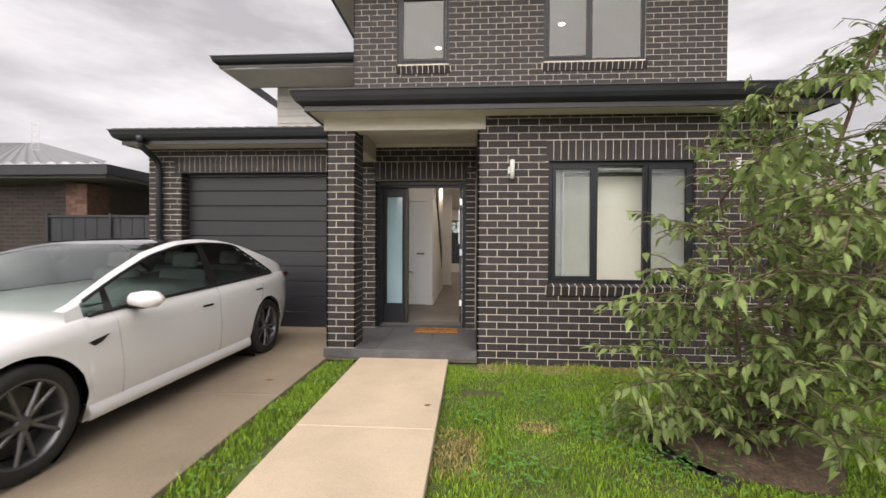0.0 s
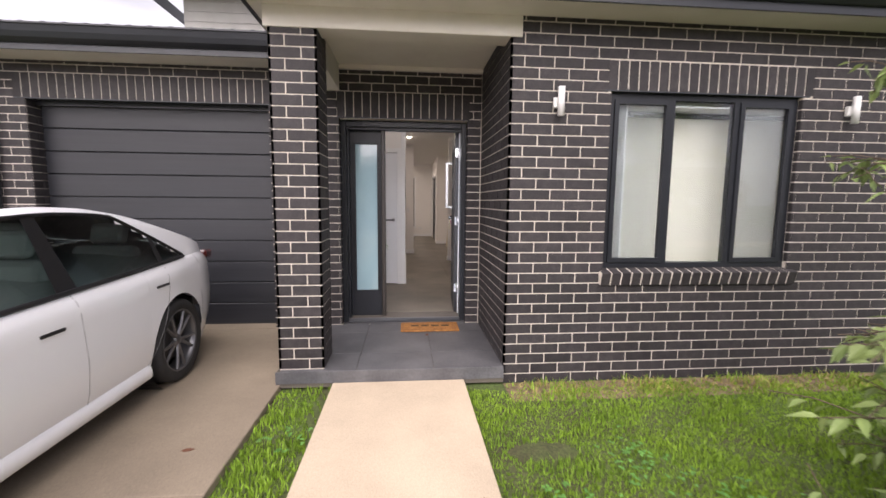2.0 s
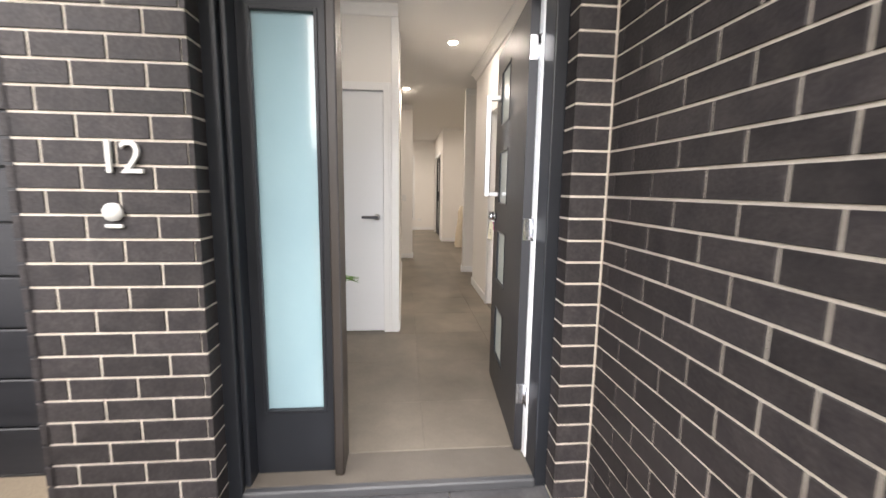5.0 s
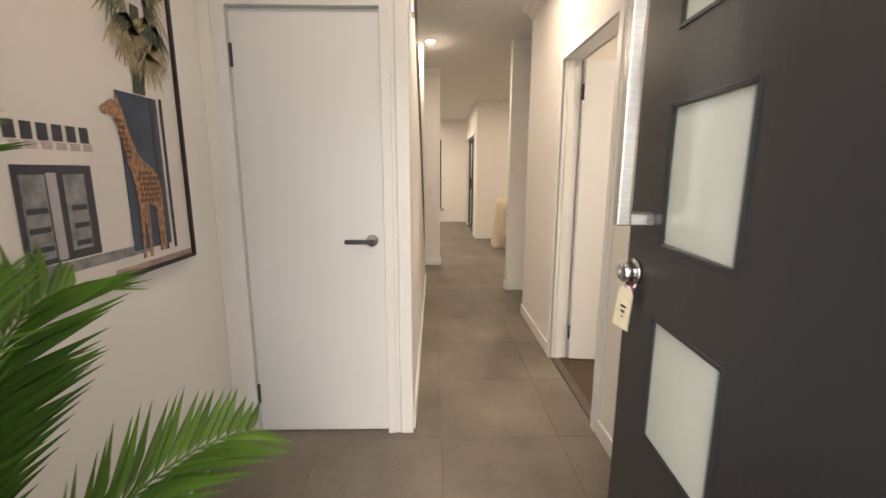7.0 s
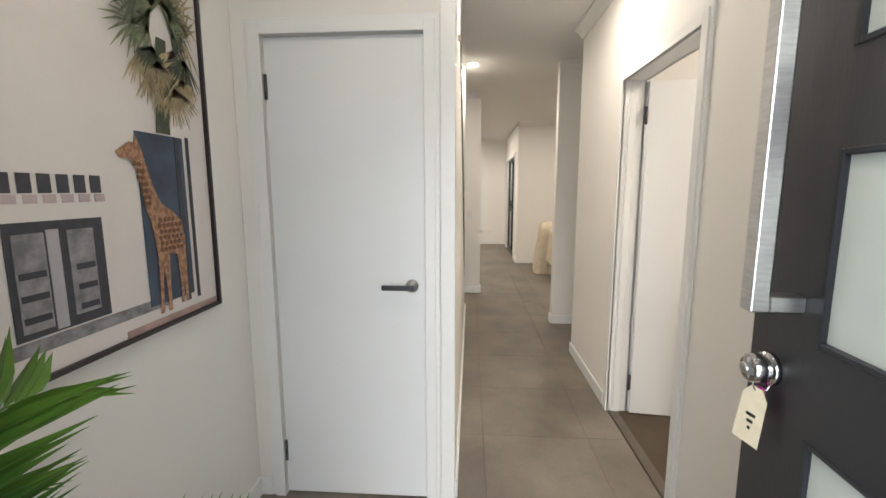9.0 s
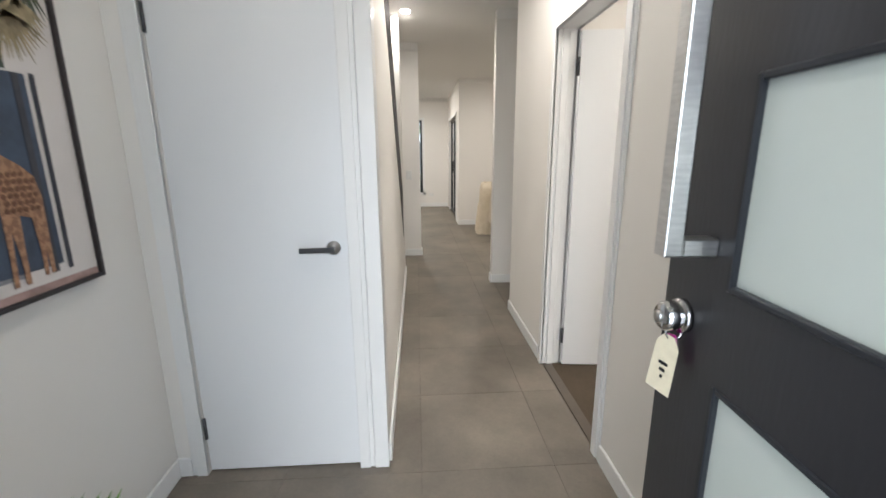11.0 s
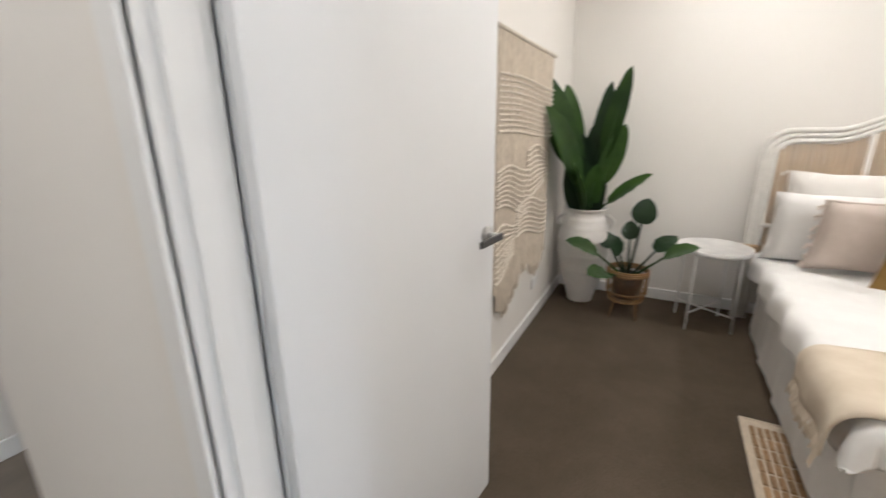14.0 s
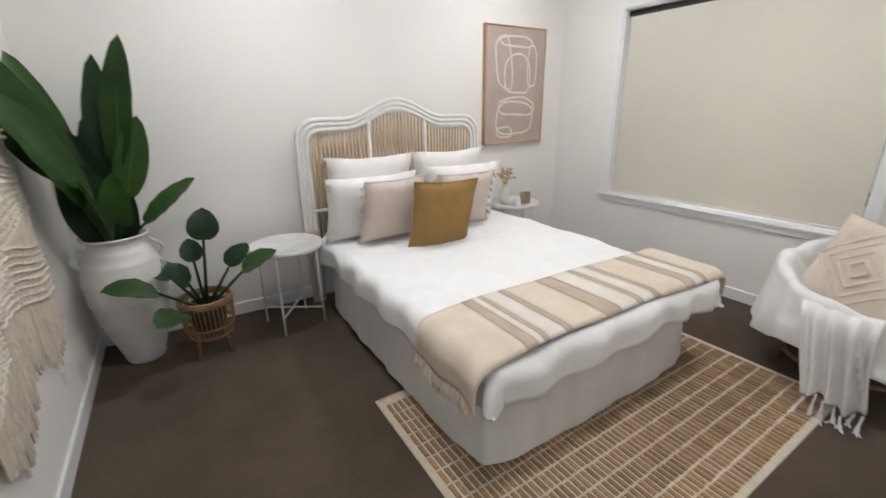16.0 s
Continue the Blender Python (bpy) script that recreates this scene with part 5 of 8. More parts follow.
def blades(name, region, n, height, mat, seed, keep=None, kind="stuff", label="", spread=0.35, width=0.0045):
    """Thousands of bent grass blades in one mesh."""
    rng = np.random.default_rng(seed)
    x0, x1, y0, y1 = region
    x, y = rng.uniform(x0, x1, n), rng.uniform(y0, y1, n)
    if keep is not None:
        k = keep(x, y)
        x, y = x[k], y[k]
    n = len(x)
    a = rng.uniform(0, 2 * np.pi, n)
    clump = 0.75 + 0.5 * np.sin(x * 7.3 + 2 * np.sin(y * 5.1)) * np.cos(y * 6.7 + 1.3)
    h = height * rng.uniform(0.5, 1.25, n) * np.clip(clump, 0.45, 1.4)
    lean = rng.uniform(0.1, 1.0, n) * spread * h * 2
    la = rng.uniform(0, 2 * np.pi, n)
    w = width * rng.uniform(0.6, 1.3, n)
    dx, dy = np.cos(a) * w, np.sin(a) * w
    lx, ly = np.cos(la) * lean, np.sin(la) * lean
    z = np.full(n, -0.162)
    v = np.stack([np.stack([x - dx, y - dy, z], 1), np.stack([x + dx, y + dy, z], 1),
                  np.stack([x + lx * 0.35 + dx * 0.8, y + ly * 0.35 + dy * 0.8, z + h * 0.6], 1), np.stack([x + lx * 0.35 - dx * 0.8, y + ly * 0.35 - dy * 0.8, z + h * 0.6], 1),
                  np.stack([x + lx, y + ly, z + h], 1)], 1).reshape(-1, 3)
    i = np.arange(n) * 5
    quads = np.stack([i, i + 1, i + 2, i + 3], 1)
    tris = np.stack([i + 3, i + 2, i + 4], 1)
    me = bpy.data.meshes.new(name)
    me.from_pydata(v.tolist(), [], quads.tolist() + tris.tolist())
    me.materials.append(mat)
    ob = new(name, me)
    return tagged(ob, label or "short bright green lawn grass", "grass", "", kind)


def bald(x, y):
    d1 = ((x - 0.47) / 0.16) ** 2 + ((y + 1.71) / 0.11) ** 2 > 1
    d2 = ((x + 0.2) / 0.16) ** 2 + ((y + 2.15) / 0.24) ** 2 > 1
    d3 = ((x - 1.86) / 0.52) ** 2 + ((y + 1.95) / 0.47) ** 2 > 1
    d4 = ((x - 0.02) / 0.22) ** 2 + ((y + 1.0) / 0.10) ** 2 > 1
    d5 = y < -0.17 - 0.08 * np.sin(x * 5.3) * np.sin(x * 2.1 + 1)
    return d1 & d2 & d3 & d4 & d5


def verge_bald(x, y):
    return (x < -1.47 - 0.06 * np.sin(y * 4.7) * np.sin(y * 1.9)) | (np.sin(y * 37.0 + x * 90.0) > 0.75)


blades("lawn_grass", (-0.325, 3.9, -4.2, -0.03), 105000, 0.042, GRASS, 1, bald, width=0.0036)
blades("lawn_grass_far", (3.9, 9.0, -9.0, 5.0), 14000, 0.10, GRASS, 2, None, width=0.009)
blades("lawn_grass_front", (-0.325, 3.9, -9.0, -4.2), 16000, 0.09, GRASS, 3, None, width=0.007)
blades("verge_grass", (-1.81, -1.41, -5.0, -0.05), 9000, 0.06, GRASS, 4, verge_bald)
struct("soil_strip", box(0.002, 3.55, -0.34, -0.016, -0.2, -0.156, 0.004), surf("buff_soil", (0.24, 0.175, 0.11), (0.12, 0.085, 0.05), 14, 0.95, 1.0, 70, fine=0.35), "bare buff soil along the foot of the brick wall", "soil")
blades("wall_foot_grass", (0.0, 3.5, -0.30, -0.03), 1500, 0.05, GRASS_DRY, 8, None, label="dry grass along the foot of the wall", spread=0.8)
blades("wall_foot_weeds", (0.0, 3.5, -0.28, -0.03), 900, 0.07, GRASS, 9, None, label="thin weeds along the foot of the wall", spread=0.6)
blades("dry_grass", (0.25, 0.7, -1.9, -1.52), 700, 0.05, GRASS_DRY, 5, lambda x, y: ((x - 0.47) / 0.19) ** 2 + ((y + 1.71) / 0.13) ** 2 < 1, label="dry straw-coloured patch in the lawn", spread=0.7)
blades("dry_grass_path", (-0.33, 0.02, -2.5, -1.8), 900, 0.05, GRASS_DRY, 6, None, label="dry straw-coloured grass beside the path", spread=0.7)
verts, faces = [], []
rng = random.Random(3)
for cx, cy, n, r in ((0.55, -1.2, 45, 0.22), (0.85, -1.75, 120, 0.35), (1.2, -2.2, 120, 0.4), (-1.6, -1.6, 18, 0.22), (-1.55, -0.8, 14, 0.2), (0.2, -2.4, 60, 0.3), (-1.62, -2.6, 18, 0.25), (0.0, -1.55, 50, 0.2)):
    for _ in range(n):
        p = Vector((cx + rng.gauss(0, r * 0.5), cy + rng.gauss(0, r * 0.5), -0.10 + rng.uniform(-0.02, 0.03)))
        if -1.42 < p.x < -0.32:
            continue
        for k in range(3):
            a = rng.uniform(0, 6.28)
            leaf_quads(verts, faces, p, Vector((math.cos(a), math.sin(a), 0.2)), Vector((0, 0, 1)), rng.uniform(0.016, 0.03), 0.018, 0.1, 0.2)
tagged(mesh_from("clover", verts, faces, CLOVER), "patches of clover and small weeds in the lawn", "weeds", "", "stuff")

# ---- neighbours and the street behind ----
nb = thing("neighbour_house", pose(0, 0, 0), "low neighbouring brick house with a grey steel roof", "house")
nb_wall = part("wall", box(-16.0, -8.45, 3.4, 12.0, -0.2, 2.55), surf("grey_mortar", (0.11, 0.098, 0.09), None, 8, 0.9), nb)
part("wall", box(-8.45, -6.6, 6.0, 12.0, -0.2, 2.45), RED_BRICK, nb)
nb_post = part("post", box(-8.62, -8.15, 3.35, 3.9, -0.2, 2.5), surf("brown_red_brick", (0.17, 0.10, 0.075), (0.09, 0.055, 0.04), 12, 0.8, 0.5, 80, fine=0.3), nb, "red-brown brick post")
part("soffit", box(-16.4, -7.3, 2.9, 6.0, 2.55, 2.60), surf("dim_soffit", (0.16, 0.16, 0.165), None, 3, 0.7), nb)
part("fascia", box(-26.4, -7.2, 2.8, 2.9, 2.60, 2.80), CHARCOAL, nb)
part("fascia", box(-7.3, -7.2, 2.9, 12.0, 2.60, 2.80), CHARCOAL, nb)
part("bargeboard", box(-7.2, -5.5, 6.0, 6.1, 2.3, 2.75), CHARCOAL, nb)


def ribbed(x0, x1, y0, y1, z0, z1, hip0, hip1, mat, parent, pitch=0.3):
    bm = bmesh.new()
    n = int((x1 - x0) / pitch) * 4
    low, top = [], []
    for i in range(n + 1):
        u = i / n
        rib = 0.045 if i % 4 in (0, 1) else 0
        low.append(bm.verts.new((x0 + (x1 - x0) * u, y0, z0 + rib)))
        top.append(bm.verts.new((x0 + hip0 + (x1 - x0 - hip0 - hip1) * u, y1, z1 + rib)))
    for i in range(n):
        bm.faces.new((low[i], low[i + 1], top[i + 1], top[i]))
    return part("roof", bm, mat, parent, "grey ribbed steel roof")


ribbed(-45.0, -7.15, 2.75, 20.0, 2.80, 7.50, 0.5, 20.3, ROOF_LIGHT, nb)
ribbed(-8.2, -5.4, 5.9, 9.0, 2.75, 3.6, 0, 0.3, ROOF_LIGHT, nb)
mast = thing("roof_mast", pose(-14.0, 7.6, 4.1), "thin lattice aerial mast on a roof", "aerial")
for dx in (-0.12, 0.12):
    part("leg", tube([(dx, 0, 0), (dx, 0, 1.0)], 0.012, 6), STEEL, mast)
for k in range(5):
    part("rung", tube([(-0.12, 0, 0.1 + k * 0.2), (0.12, 0, 0.1 + k * 0.2)], 0.01, 6), STEEL, mast)
fence = thing("side_fence", pose(0, 0, 0), "charcoal steel side fence and gate", "fence")
for k in range(13):
    part("sheet", box(-8.6 + k * 0.25, -8.36 + k * 0.25, 3.0, 3.02 if k % 2 else 3.035, -0.15, 1.76, 0.004), CHARCOAL, fence)
for x in (-8.65, -7.3, -5.45):
    part("post", box(x - 0.03, x + 0.03, 2.96, 3.04, -0.15, 1.84, 0.003), CHARCOAL, fence)
part("rail", box(-8.62, -5.4, 2.97, 3.04, 1.76, 1.81, 0.003), CHARCOAL, fence)
part("rail", box(-8.62, -5.4, 2.97, 3.04, 0.0, 0.06, 0.003), CHARCOAL, fence)
fence2 = thing("boundary_fence", pose(0, 0, 0), "dark timber boundary fence beside the lawn", "fence")
WF = surf("dark_timber", (0.06, 0.05, 0.042), (0.035, 0.03, 0.026), 8, 0.85, 0.6, 60, stretch=(1, 1, 0.15), fine=0.3)
for k in range(22):
    part("paling", box(4.95, 4.97, -0.2 + k * 0.32, 0.1 + k * 0.32, -0.15, 1.75, 0.003), WF, fence2)
part("rail", box(4.975, 5.02, -0.2, 6.9, 1.4, 1.48), WF, fence2)
nb2 = thing("neighbour_house", pose(0, 0, 0), "pale rendered neighbouring house with a grey roof", "house")
part("wall", box(7.0, 14.0, 1.5, 10.0, -0.2, 2.6), BOARD, nb2)
part("gutter", box(6.6, 14.4, 1.0, 1.15, 2.6, 2.78, 0.01), CHARCOAL, nb2)
part("soffit", box(6.6, 14.4, 1.15, 1.6, 2.58, 2.64), EAVE, nb2)
ribbed(6.55, 14.4, 1.0, 5.5, 2.78, 4.2, 3.0, 0.3, ROOF_LIGHT, nb2)
# houses and trees over the road, seen in the panes
for x, w in ((-16, 11), (-2, 11), (12, 11), (26, 11)):
    h = thing("street_house", pose(x, -34, -0.16), "single-storey brick house across the street", "house", "houses across the street")
    part("wall", box(-w / 2, w / 2, -8, 0, 0, 2.7), RED_BRICK, h)
    part("roof", prism([(-w / 2 - 0.5, 2.7), (w / 2 + 0.5, 2.7), (w / 4, 4.9), (-w / 4, 4.9)], 9, "y", -8.5), ROOF, h)
    part("door", box(-0.5, 0.5, 0.0, 0.03, 0, 2.1), WHITE_PLASTIC, h)
    part("window", box(1.6, 3.4, 0.0, 0.03, 0.8, 2.1), ROOF_GLASS, h)
    part("garage_door", box(-4.4, -1.8, 0.0, 0.03, 0, 2.3), BOARD, h)


def street_tree(x, y, h, seed):
    rng = random.Random(seed)
    t = thing("street_tree", pose(x, y, -0.16), "green street tree across the road", "tree", "street trees")
    wood = tube([(0, 0, 0), (0.1, 0, h * 0.3), (0.0, 0.1, h * 0.75)], 0.12, 8, None, True, [0.14, 0.10, 0.03])
    for k in range(7):
        a = k * 0.9
        tube([(0.05, 0, h * (0.3 + 0.05 * k)), (math.cos(a) * h * 0.2, math.sin(a) * h * 0.2, h * (0.5 + 0.06 * k))], 0.04, 6, wood, True, [0.05, 0.015])
    part("trunk", wood, BARK, t)
    verts, faces = [], []
    for k in range(26):
        c = Vector((rng.gauss(0, h * 0.15), rng.gauss(0, h * 0.15), h * rng.uniform(0.4, 0.98)))
        for _ in range(55):
            p = c + Vector((rng.gauss(0, h * 0.06), rng.gauss(0, h * 0.06), rng.gauss(0, h * 0.045)))
            leaf_quads(verts, faces, p, Vector((rng.uniform(-1, 1), rng.uniform(-1, 1), rng.uniform(-1, .3))), Vector((0, 0, 1)), 0.22, 0.12)
    mesh_from("crown", verts, faces, TREE_LEAF, t)


for i, (x, y, h) in enumerate(((4.5, -27, 6.5), (-8, -26.5, 5.5), (18, -28, 7), (-20, -28, 7), (9, -30, 5))):
    street_tree(x, y, h, i)

# ---- hall: picture, palm, stair ----
pic = thing("framed_picture", pose(-1.755, 0, 0), "large framed print of a pale shopfront with palms, black frame", "picture")
PY0, PY1, PZ0, PZ1 = 1.86, 3.055, 1.05, 2.27
bm = bmesh.new()
for y0, y1, z0, z1 in ((PY0, PY0 + 0.014, PZ0, PZ1), (PY1 - 0.014, PY1, PZ0, PZ1), (PY0 + 0.014, PY1 - 0.014, PZ0, PZ0 + 0.014), (PY0 + 0.014, PY1 - 0.014, PZ1 - 0.014, PZ1)):
    box(0.0, 0.035, y0, y1, z0, z1, 0.002, bm)
part("frame", bm, surf("black_frame", (0.02, 0.013, 0.012), None, 6, 0.4), pic, "thin black frame")
PAPER = surf("pale_print", (0.70, 0.655, 0.62), (0.65, 0.60, 0.57), 3, 0.45, 0, coat=0.2)
part("print", box(0.001, 0.022, PY0 + 0.012, PY1 - 0.012, PZ0 + 0.012, PZ1 - 0.012), PAPER, pic)
INK = surf("print_ink", (0.045, 0.045, 0.055), (0.03, 0.03, 0.04), 30, 0.5)
GREYINK = surf("print_grey", (0.30, 0.29, 0.30), (0.14, 0.14, 0.15), 24, 0.5)
BLUEINK = surf("print_blue", (0.05, 0.075, 0.12), (0.03, 0.04, 0.065), 9, 0.5)
ROSE = surf("print_rose", (0.45, 0.30, 0.27), (0.30, 0.20, 0.18), 20, 0.5)
def flat(name, outline, mat, lift):
    part(name, prism(outline, 0.0012, "x", 0.022 + lift * 0.0014), mat, pic)
def rect(y0, y1, z0, z1, sl=0.0):
    return [(y0, z0), (y1, z0 - sl), (y1, z1 - sl), (y0, z1)]
flat("kerb_stripe", rect(1.88, 2.80, 1.118, 1.15, 0.0), GREYINK, 0)
flat("ground_print", rect(2.62, 3.04, 1.064, 1.085), ROSE, 0)
for k in range(6):
    flat("letter_bar", rect(2.335 + k * 0.044, 2.365 + k * 0.044, 1.478, 1.522), INK, 1)
    flat("letter_shadow", rect(2.345 + k * 0.044, 2.375 + k * 0.044, 1.455, 1.475), surf("print_mauve", (0.52, 0.42, 0.42), None, 8, 0.5), 0)
flat("shop_window", rect(2.335, 2.575, 1.155, 1.415), INK, 1)
flat("shop_glass", rect(2.35, 2.42, 1.17, 1.39), GREYINK, 2)
flat("shop_post", rect(2.425, 2.455, 1.16, 1.395), surf("print_mid", (0.42, 0.40, 0.42), None, 10, 0.5), 2)
flat("shop_glass", rect(2.475, 2.545, 1.18, 1.39), GREYINK, 2)
for k in range(3):
    flat("shop_shelf", rect(2.355, 2.415, 1.19 + k * 0.05, 1.205 + k * 0.05), INK, 3)
    flat("shop_shelf", rect(2.49, 2.54, 1.19 + k * 0.05, 1.205 + k * 0.05), INK, 3)
flat("doorway_print", rect(2.715, 2.915, 1.13, 1.655), BLUEINK, 1)
flat("door_post", rect(2.875, 2.895, 1.11, 1.655), INK, 2)
flat("door_post", rect(2.93, 2.945, 1.11, 1.66), INK, 2)
# tall tan shape before the doorway
TAN = surf("print_tan", (0.40, 0.22, 0.12), (0.24, 0.12, 0.065), 55, 0.55, contrast=(0.45, 0.55))
flat("tan_shape", [(2.640, 1.590), (2.652, 1.575), (2.690, 1.572), (2.706, 1.548), (2.722, 1.480), (2.730, 1.420), (2.742, 1.395), (2.752, 1.340), (2.758, 1.290), (2.756, 1.190), (2.750, 1.100), (2.764, 1.100), (2.770, 1.190), (2.776, 1.250),
                   (2.784, 1.190), (2.786, 1.100), (2.800, 1.100), (2.802, 1.190), (2.808, 1.285), (2.842, 1.275), (2.848, 1.190), (2.846, 1.110), (2.858, 1.110), (2.864, 1.190), (2.868, 1.110), (2.880, 1.115), (2.882, 1.200), (2.886, 1.330),
                   (2.874, 1.385), (2.840, 1.415), (2.790, 1.445), (2.766, 1.490), (2.744, 1.560), (2.730, 1.605), (2.716, 1.640), (2.708, 1.638), (2.706, 1.618), (2.690, 1.622), (2.664, 1.606)], TAN, 3)
PATCH = surf("print_brown", (0.17, 0.075, 0.035), None, 40, 0.55)
rng = random.Random(31)
for cy0, cz0, ny_, nz_, sy_, sz_, sh in ((2.775, 1.300, 6, 6, 0.0185, 0.0185, 0.0), (2.728, 1.445, 2, 7, 0.016, 0.019, -0.0045)):
    for i in range(ny_):
        for j in range(nz_):
            py, pz = cy0 + i * sy_ + sh * j + (0.006 if j % 2 else 0), cz0 + j * sz_
            if py > 2.872 or pz > 1.60 or (ny_ == 6 and pz > 1.428 - (py - 2.775) * 0.5):
                continue
            flat("patch", [(py + 0.0082 * rng.uniform(0.75, 1.1) * math.cos(a_), pz + 0.0085 * rng.uniform(0.75, 1.1) * math.sin(a_)) for a_ in np.linspace(0.3, 6.0, 6)], PATCH, 4)
PALM1 = surf("print_palm", (0.22, 0.24, 0.13), (0.08, 0.10, 0.055), 26, 0.6)
PALM2 = surf("print_palm_dry", (0.46, 0.37, 0.22), (0.24, 0.20, 0.11), 26, 0.6)
PALM3 = surf("print_palm_shade", (0.07, 0.085, 0.05), (0.04, 0.05, 0.03), 26, 0.6)
rng = random.Random(8)


def fan_print(cy, cz, radius, turn, mat, lift, blades_=15, spread_=3.6):
    """One fan frond of the printed palm: narrow blades from one point."""
    for k in range(blades_):
        a = turn + spread_ * (k / (blades_ - 1) - 0.5) + rng.uniform(-0.05, 0.05)
        ln, wd = radius * rng.uniform(0.8, 1.08), 0.0042
        dy, dz = math.cos(a), math.sin(a)
        pts = [(cy + dz * wd * 0.4, cz - dy * wd * 0.4), (cy + dy * ln * 0.55 + dz * wd, cz + dz * ln * 0.55 - dy * wd), (cy + dy * ln, cz + dz * ln - 0.12 * ln * abs(dy)),
               (cy + dy * ln * 0.55 - dz * wd, cz + dz * ln * 0.55 + dy * wd), (cy - dz * wd * 0.4, cz + dy * wd * 0.4)]
        if max(z for _, z in pts) < PZ1 - 0.016 and max(y for y, _ in pts) < 3.039:
            flat("palm_frond_print", pts, mat, lift)


flat("trunk_print", [(2.80, 1.66), (2.86, 1.66), (2.875, 1.95), (2.835, 1.95)], PALM3, 3)
for k in range(26):
    ring_a = 2 * math.pi * k / 13 + 0.2
    rr = 0.05 + 0.055 * (k % 2)
    low = math.sin(ring_a) < -0.1
    fan_print(2.855 + rr * math.cos(ring_a), 1.955 + (rr + 0.05) * math.sin(ring_a), rng.uniform(0.085, 0.125), ring_a if not low else -1.57 + rng.uniform(-0.5, 0.5),
              PALM3 if k % 5 == 0 else (PALM2 if low or k % 4 == 1 else PALM1), 4 + (k % 3), 15, 3.4 if not low else 2.0)

PALM_GREEN = leafy("palm_green", (0.13, 0.25, 0.035), (0.07, 0.16, 0.03), 0.25, 0.25, 0.4)
palm = thing("palm_plant", pose(-1.53, 1.80, F), "potted areca palm with arching green fronds", "plant")
part("pot", lathe([(0.001, 0.0), (0.12, 0.0), (0.135, 0.02), (0.16, 0.28), (0.165, 0.30), (0.15, 0.30), (0.145, 0.26), (0.001, 0.25)], 32), surf("grey_pot", (0.35, 0.34, 0.33), None, 6, 0.6, 0.2, 90), palm, "grey pot", True)
part("soil", lathe([(0.001, 0.262), (0.143, 0.262), (0.143, 0.268), (0.001, 0.27)], 24), SOIL, palm)
rng = random.Random(21)
#          azimuth, reach, height, droop
FRONDS = [(72, 0.32, 0.90, 0.05), (50, 0.58, 0.55, 0.10), (120, 0.14, 1.24, 0.03), (-20, 0.24, 0.95, 0.08), (100, 0.30, 0.72, 0.06), (-70, 0.30, 0.8, 0.1), (60, 0.16, 1.12, 0.03), (20, 0.34, 0.48, 0.1)]
for az, reach, hgt, droop in FRONDS:
    a = radians(az)
    out = Vector((math.cos(a), math.sin(a), 0))
    pts = []
    for i in range(13):
        f = i / 12
        pts.append(out * (reach * (f ** 1.5)) + Vector((0, 0, 0.27 + hgt * (1 - (1 - f) ** 1.6) - droop * f ** 4)))
    fr = part("frond", tube(pts, 0.004, 6, None, True, [0.006 - 0.0045 * i / 12 for i in range(13)]), PALM_GREEN, palm, "", True)
    verts, faces = [], []
    for i in range(4, 12):
        for s in (-1, 1):
            for h in (0.0, 0.33, 0.66):
                p = pts[i].lerp(pts[i + 1], h)
                d = (pts[i + 1] - pts[i]).normalized()
                sd = d.cross(Vector((0, 0, 1))).normalized() if abs(d.z) < 0.97 else Vector((-out.y, out.x, 0))
                ln = 0.20 * math.sin(math.pi * (0.15 + 0.8 * (i + h - 4) / 8.5)) + 0.05
                dr = (sd * s * 0.85 + d * 0.75 + Vector((0, 0, rng.uniform(-0.05, 0.12)))).normalized()
                leaf_quads(verts, faces, p, dr, sd.cross(d) * s, ln, 0.025, 0.25, 0.14)
    mesh_from("foliage", verts, faces, PALM_GREEN, fr)
    fr.children[-1]["kind"] = "stuff"

DARK_CARPET = surf("charcoal_stair_carpet", (0.030, 0.028, 0.028), (0.02, 0.019, 0.019), 20, 1.0, 0.8, 200, fine=0.3, spec=0.1)
stair = thing("stair", pose(0, 0, 0), "dark carpeted stair rising behind a raking white wall", "staircase", "", "structure")
for i in range(11):
    y1 = 6.36 - i * 0.24
    z1 = 0.62 + i * 0.205
    part("step", box(-1.75, -0.925, y1 - 0.265, y1, z1 - 0.40, z1, 0.012), DARK_CARPET, stair)
SLAT = surf("charcoal_stained_slat", (0.05, 0.046, 0.044), (0.03, 0.028, 0.027), 12, 0.6, 0.3, 60)
ZB0, Y_FAR = 0.54, 6.13


def rake(y, lift):
    return ZB0 + lift + (Y_FAR - y) * RAKE


for k in range(5):
    z0 = 0.105 * k
    y_near = max(3.72, Y_FAR - (CZ - 0.03 - ZB0 - z0 - 0.085) / RAKE)
    bm = prism([(Y_FAR, rake(Y_FAR, z0)), (Y_FAR, rake(Y_FAR, z0 + 0.085)), (y_near, rake(y_near, z0 + 0.085)), (y_near, rake(y_near, z0))], 0.03, "x", -0.858)
    part("raking_slat", bm, SLAT, stair, "charcoal raking slat")
# stepped carpet edge above the slats
for k in range(9):
    y1 = Y_FAR - 0.24 * k
    y0 = y1 - 0.24
    if rake(y0, 0.66) > CZ - 0.02:
        break
    part("step_edge", prism([(y1, rake(y1, 0.50)), (y1, rake(y1, 0.66)), (y0, rake(y1, 0.66)), (y0, rake(y0, 0.50))], 0.03, "x", -0.866), DARK_CARPET, stair)
part("end_strip", box(-0.845, -0.815, 3.62, 3.70, 2.20, CZ - 0.08, 0.003), STEEL, stair, "narrow brushed steel strip")

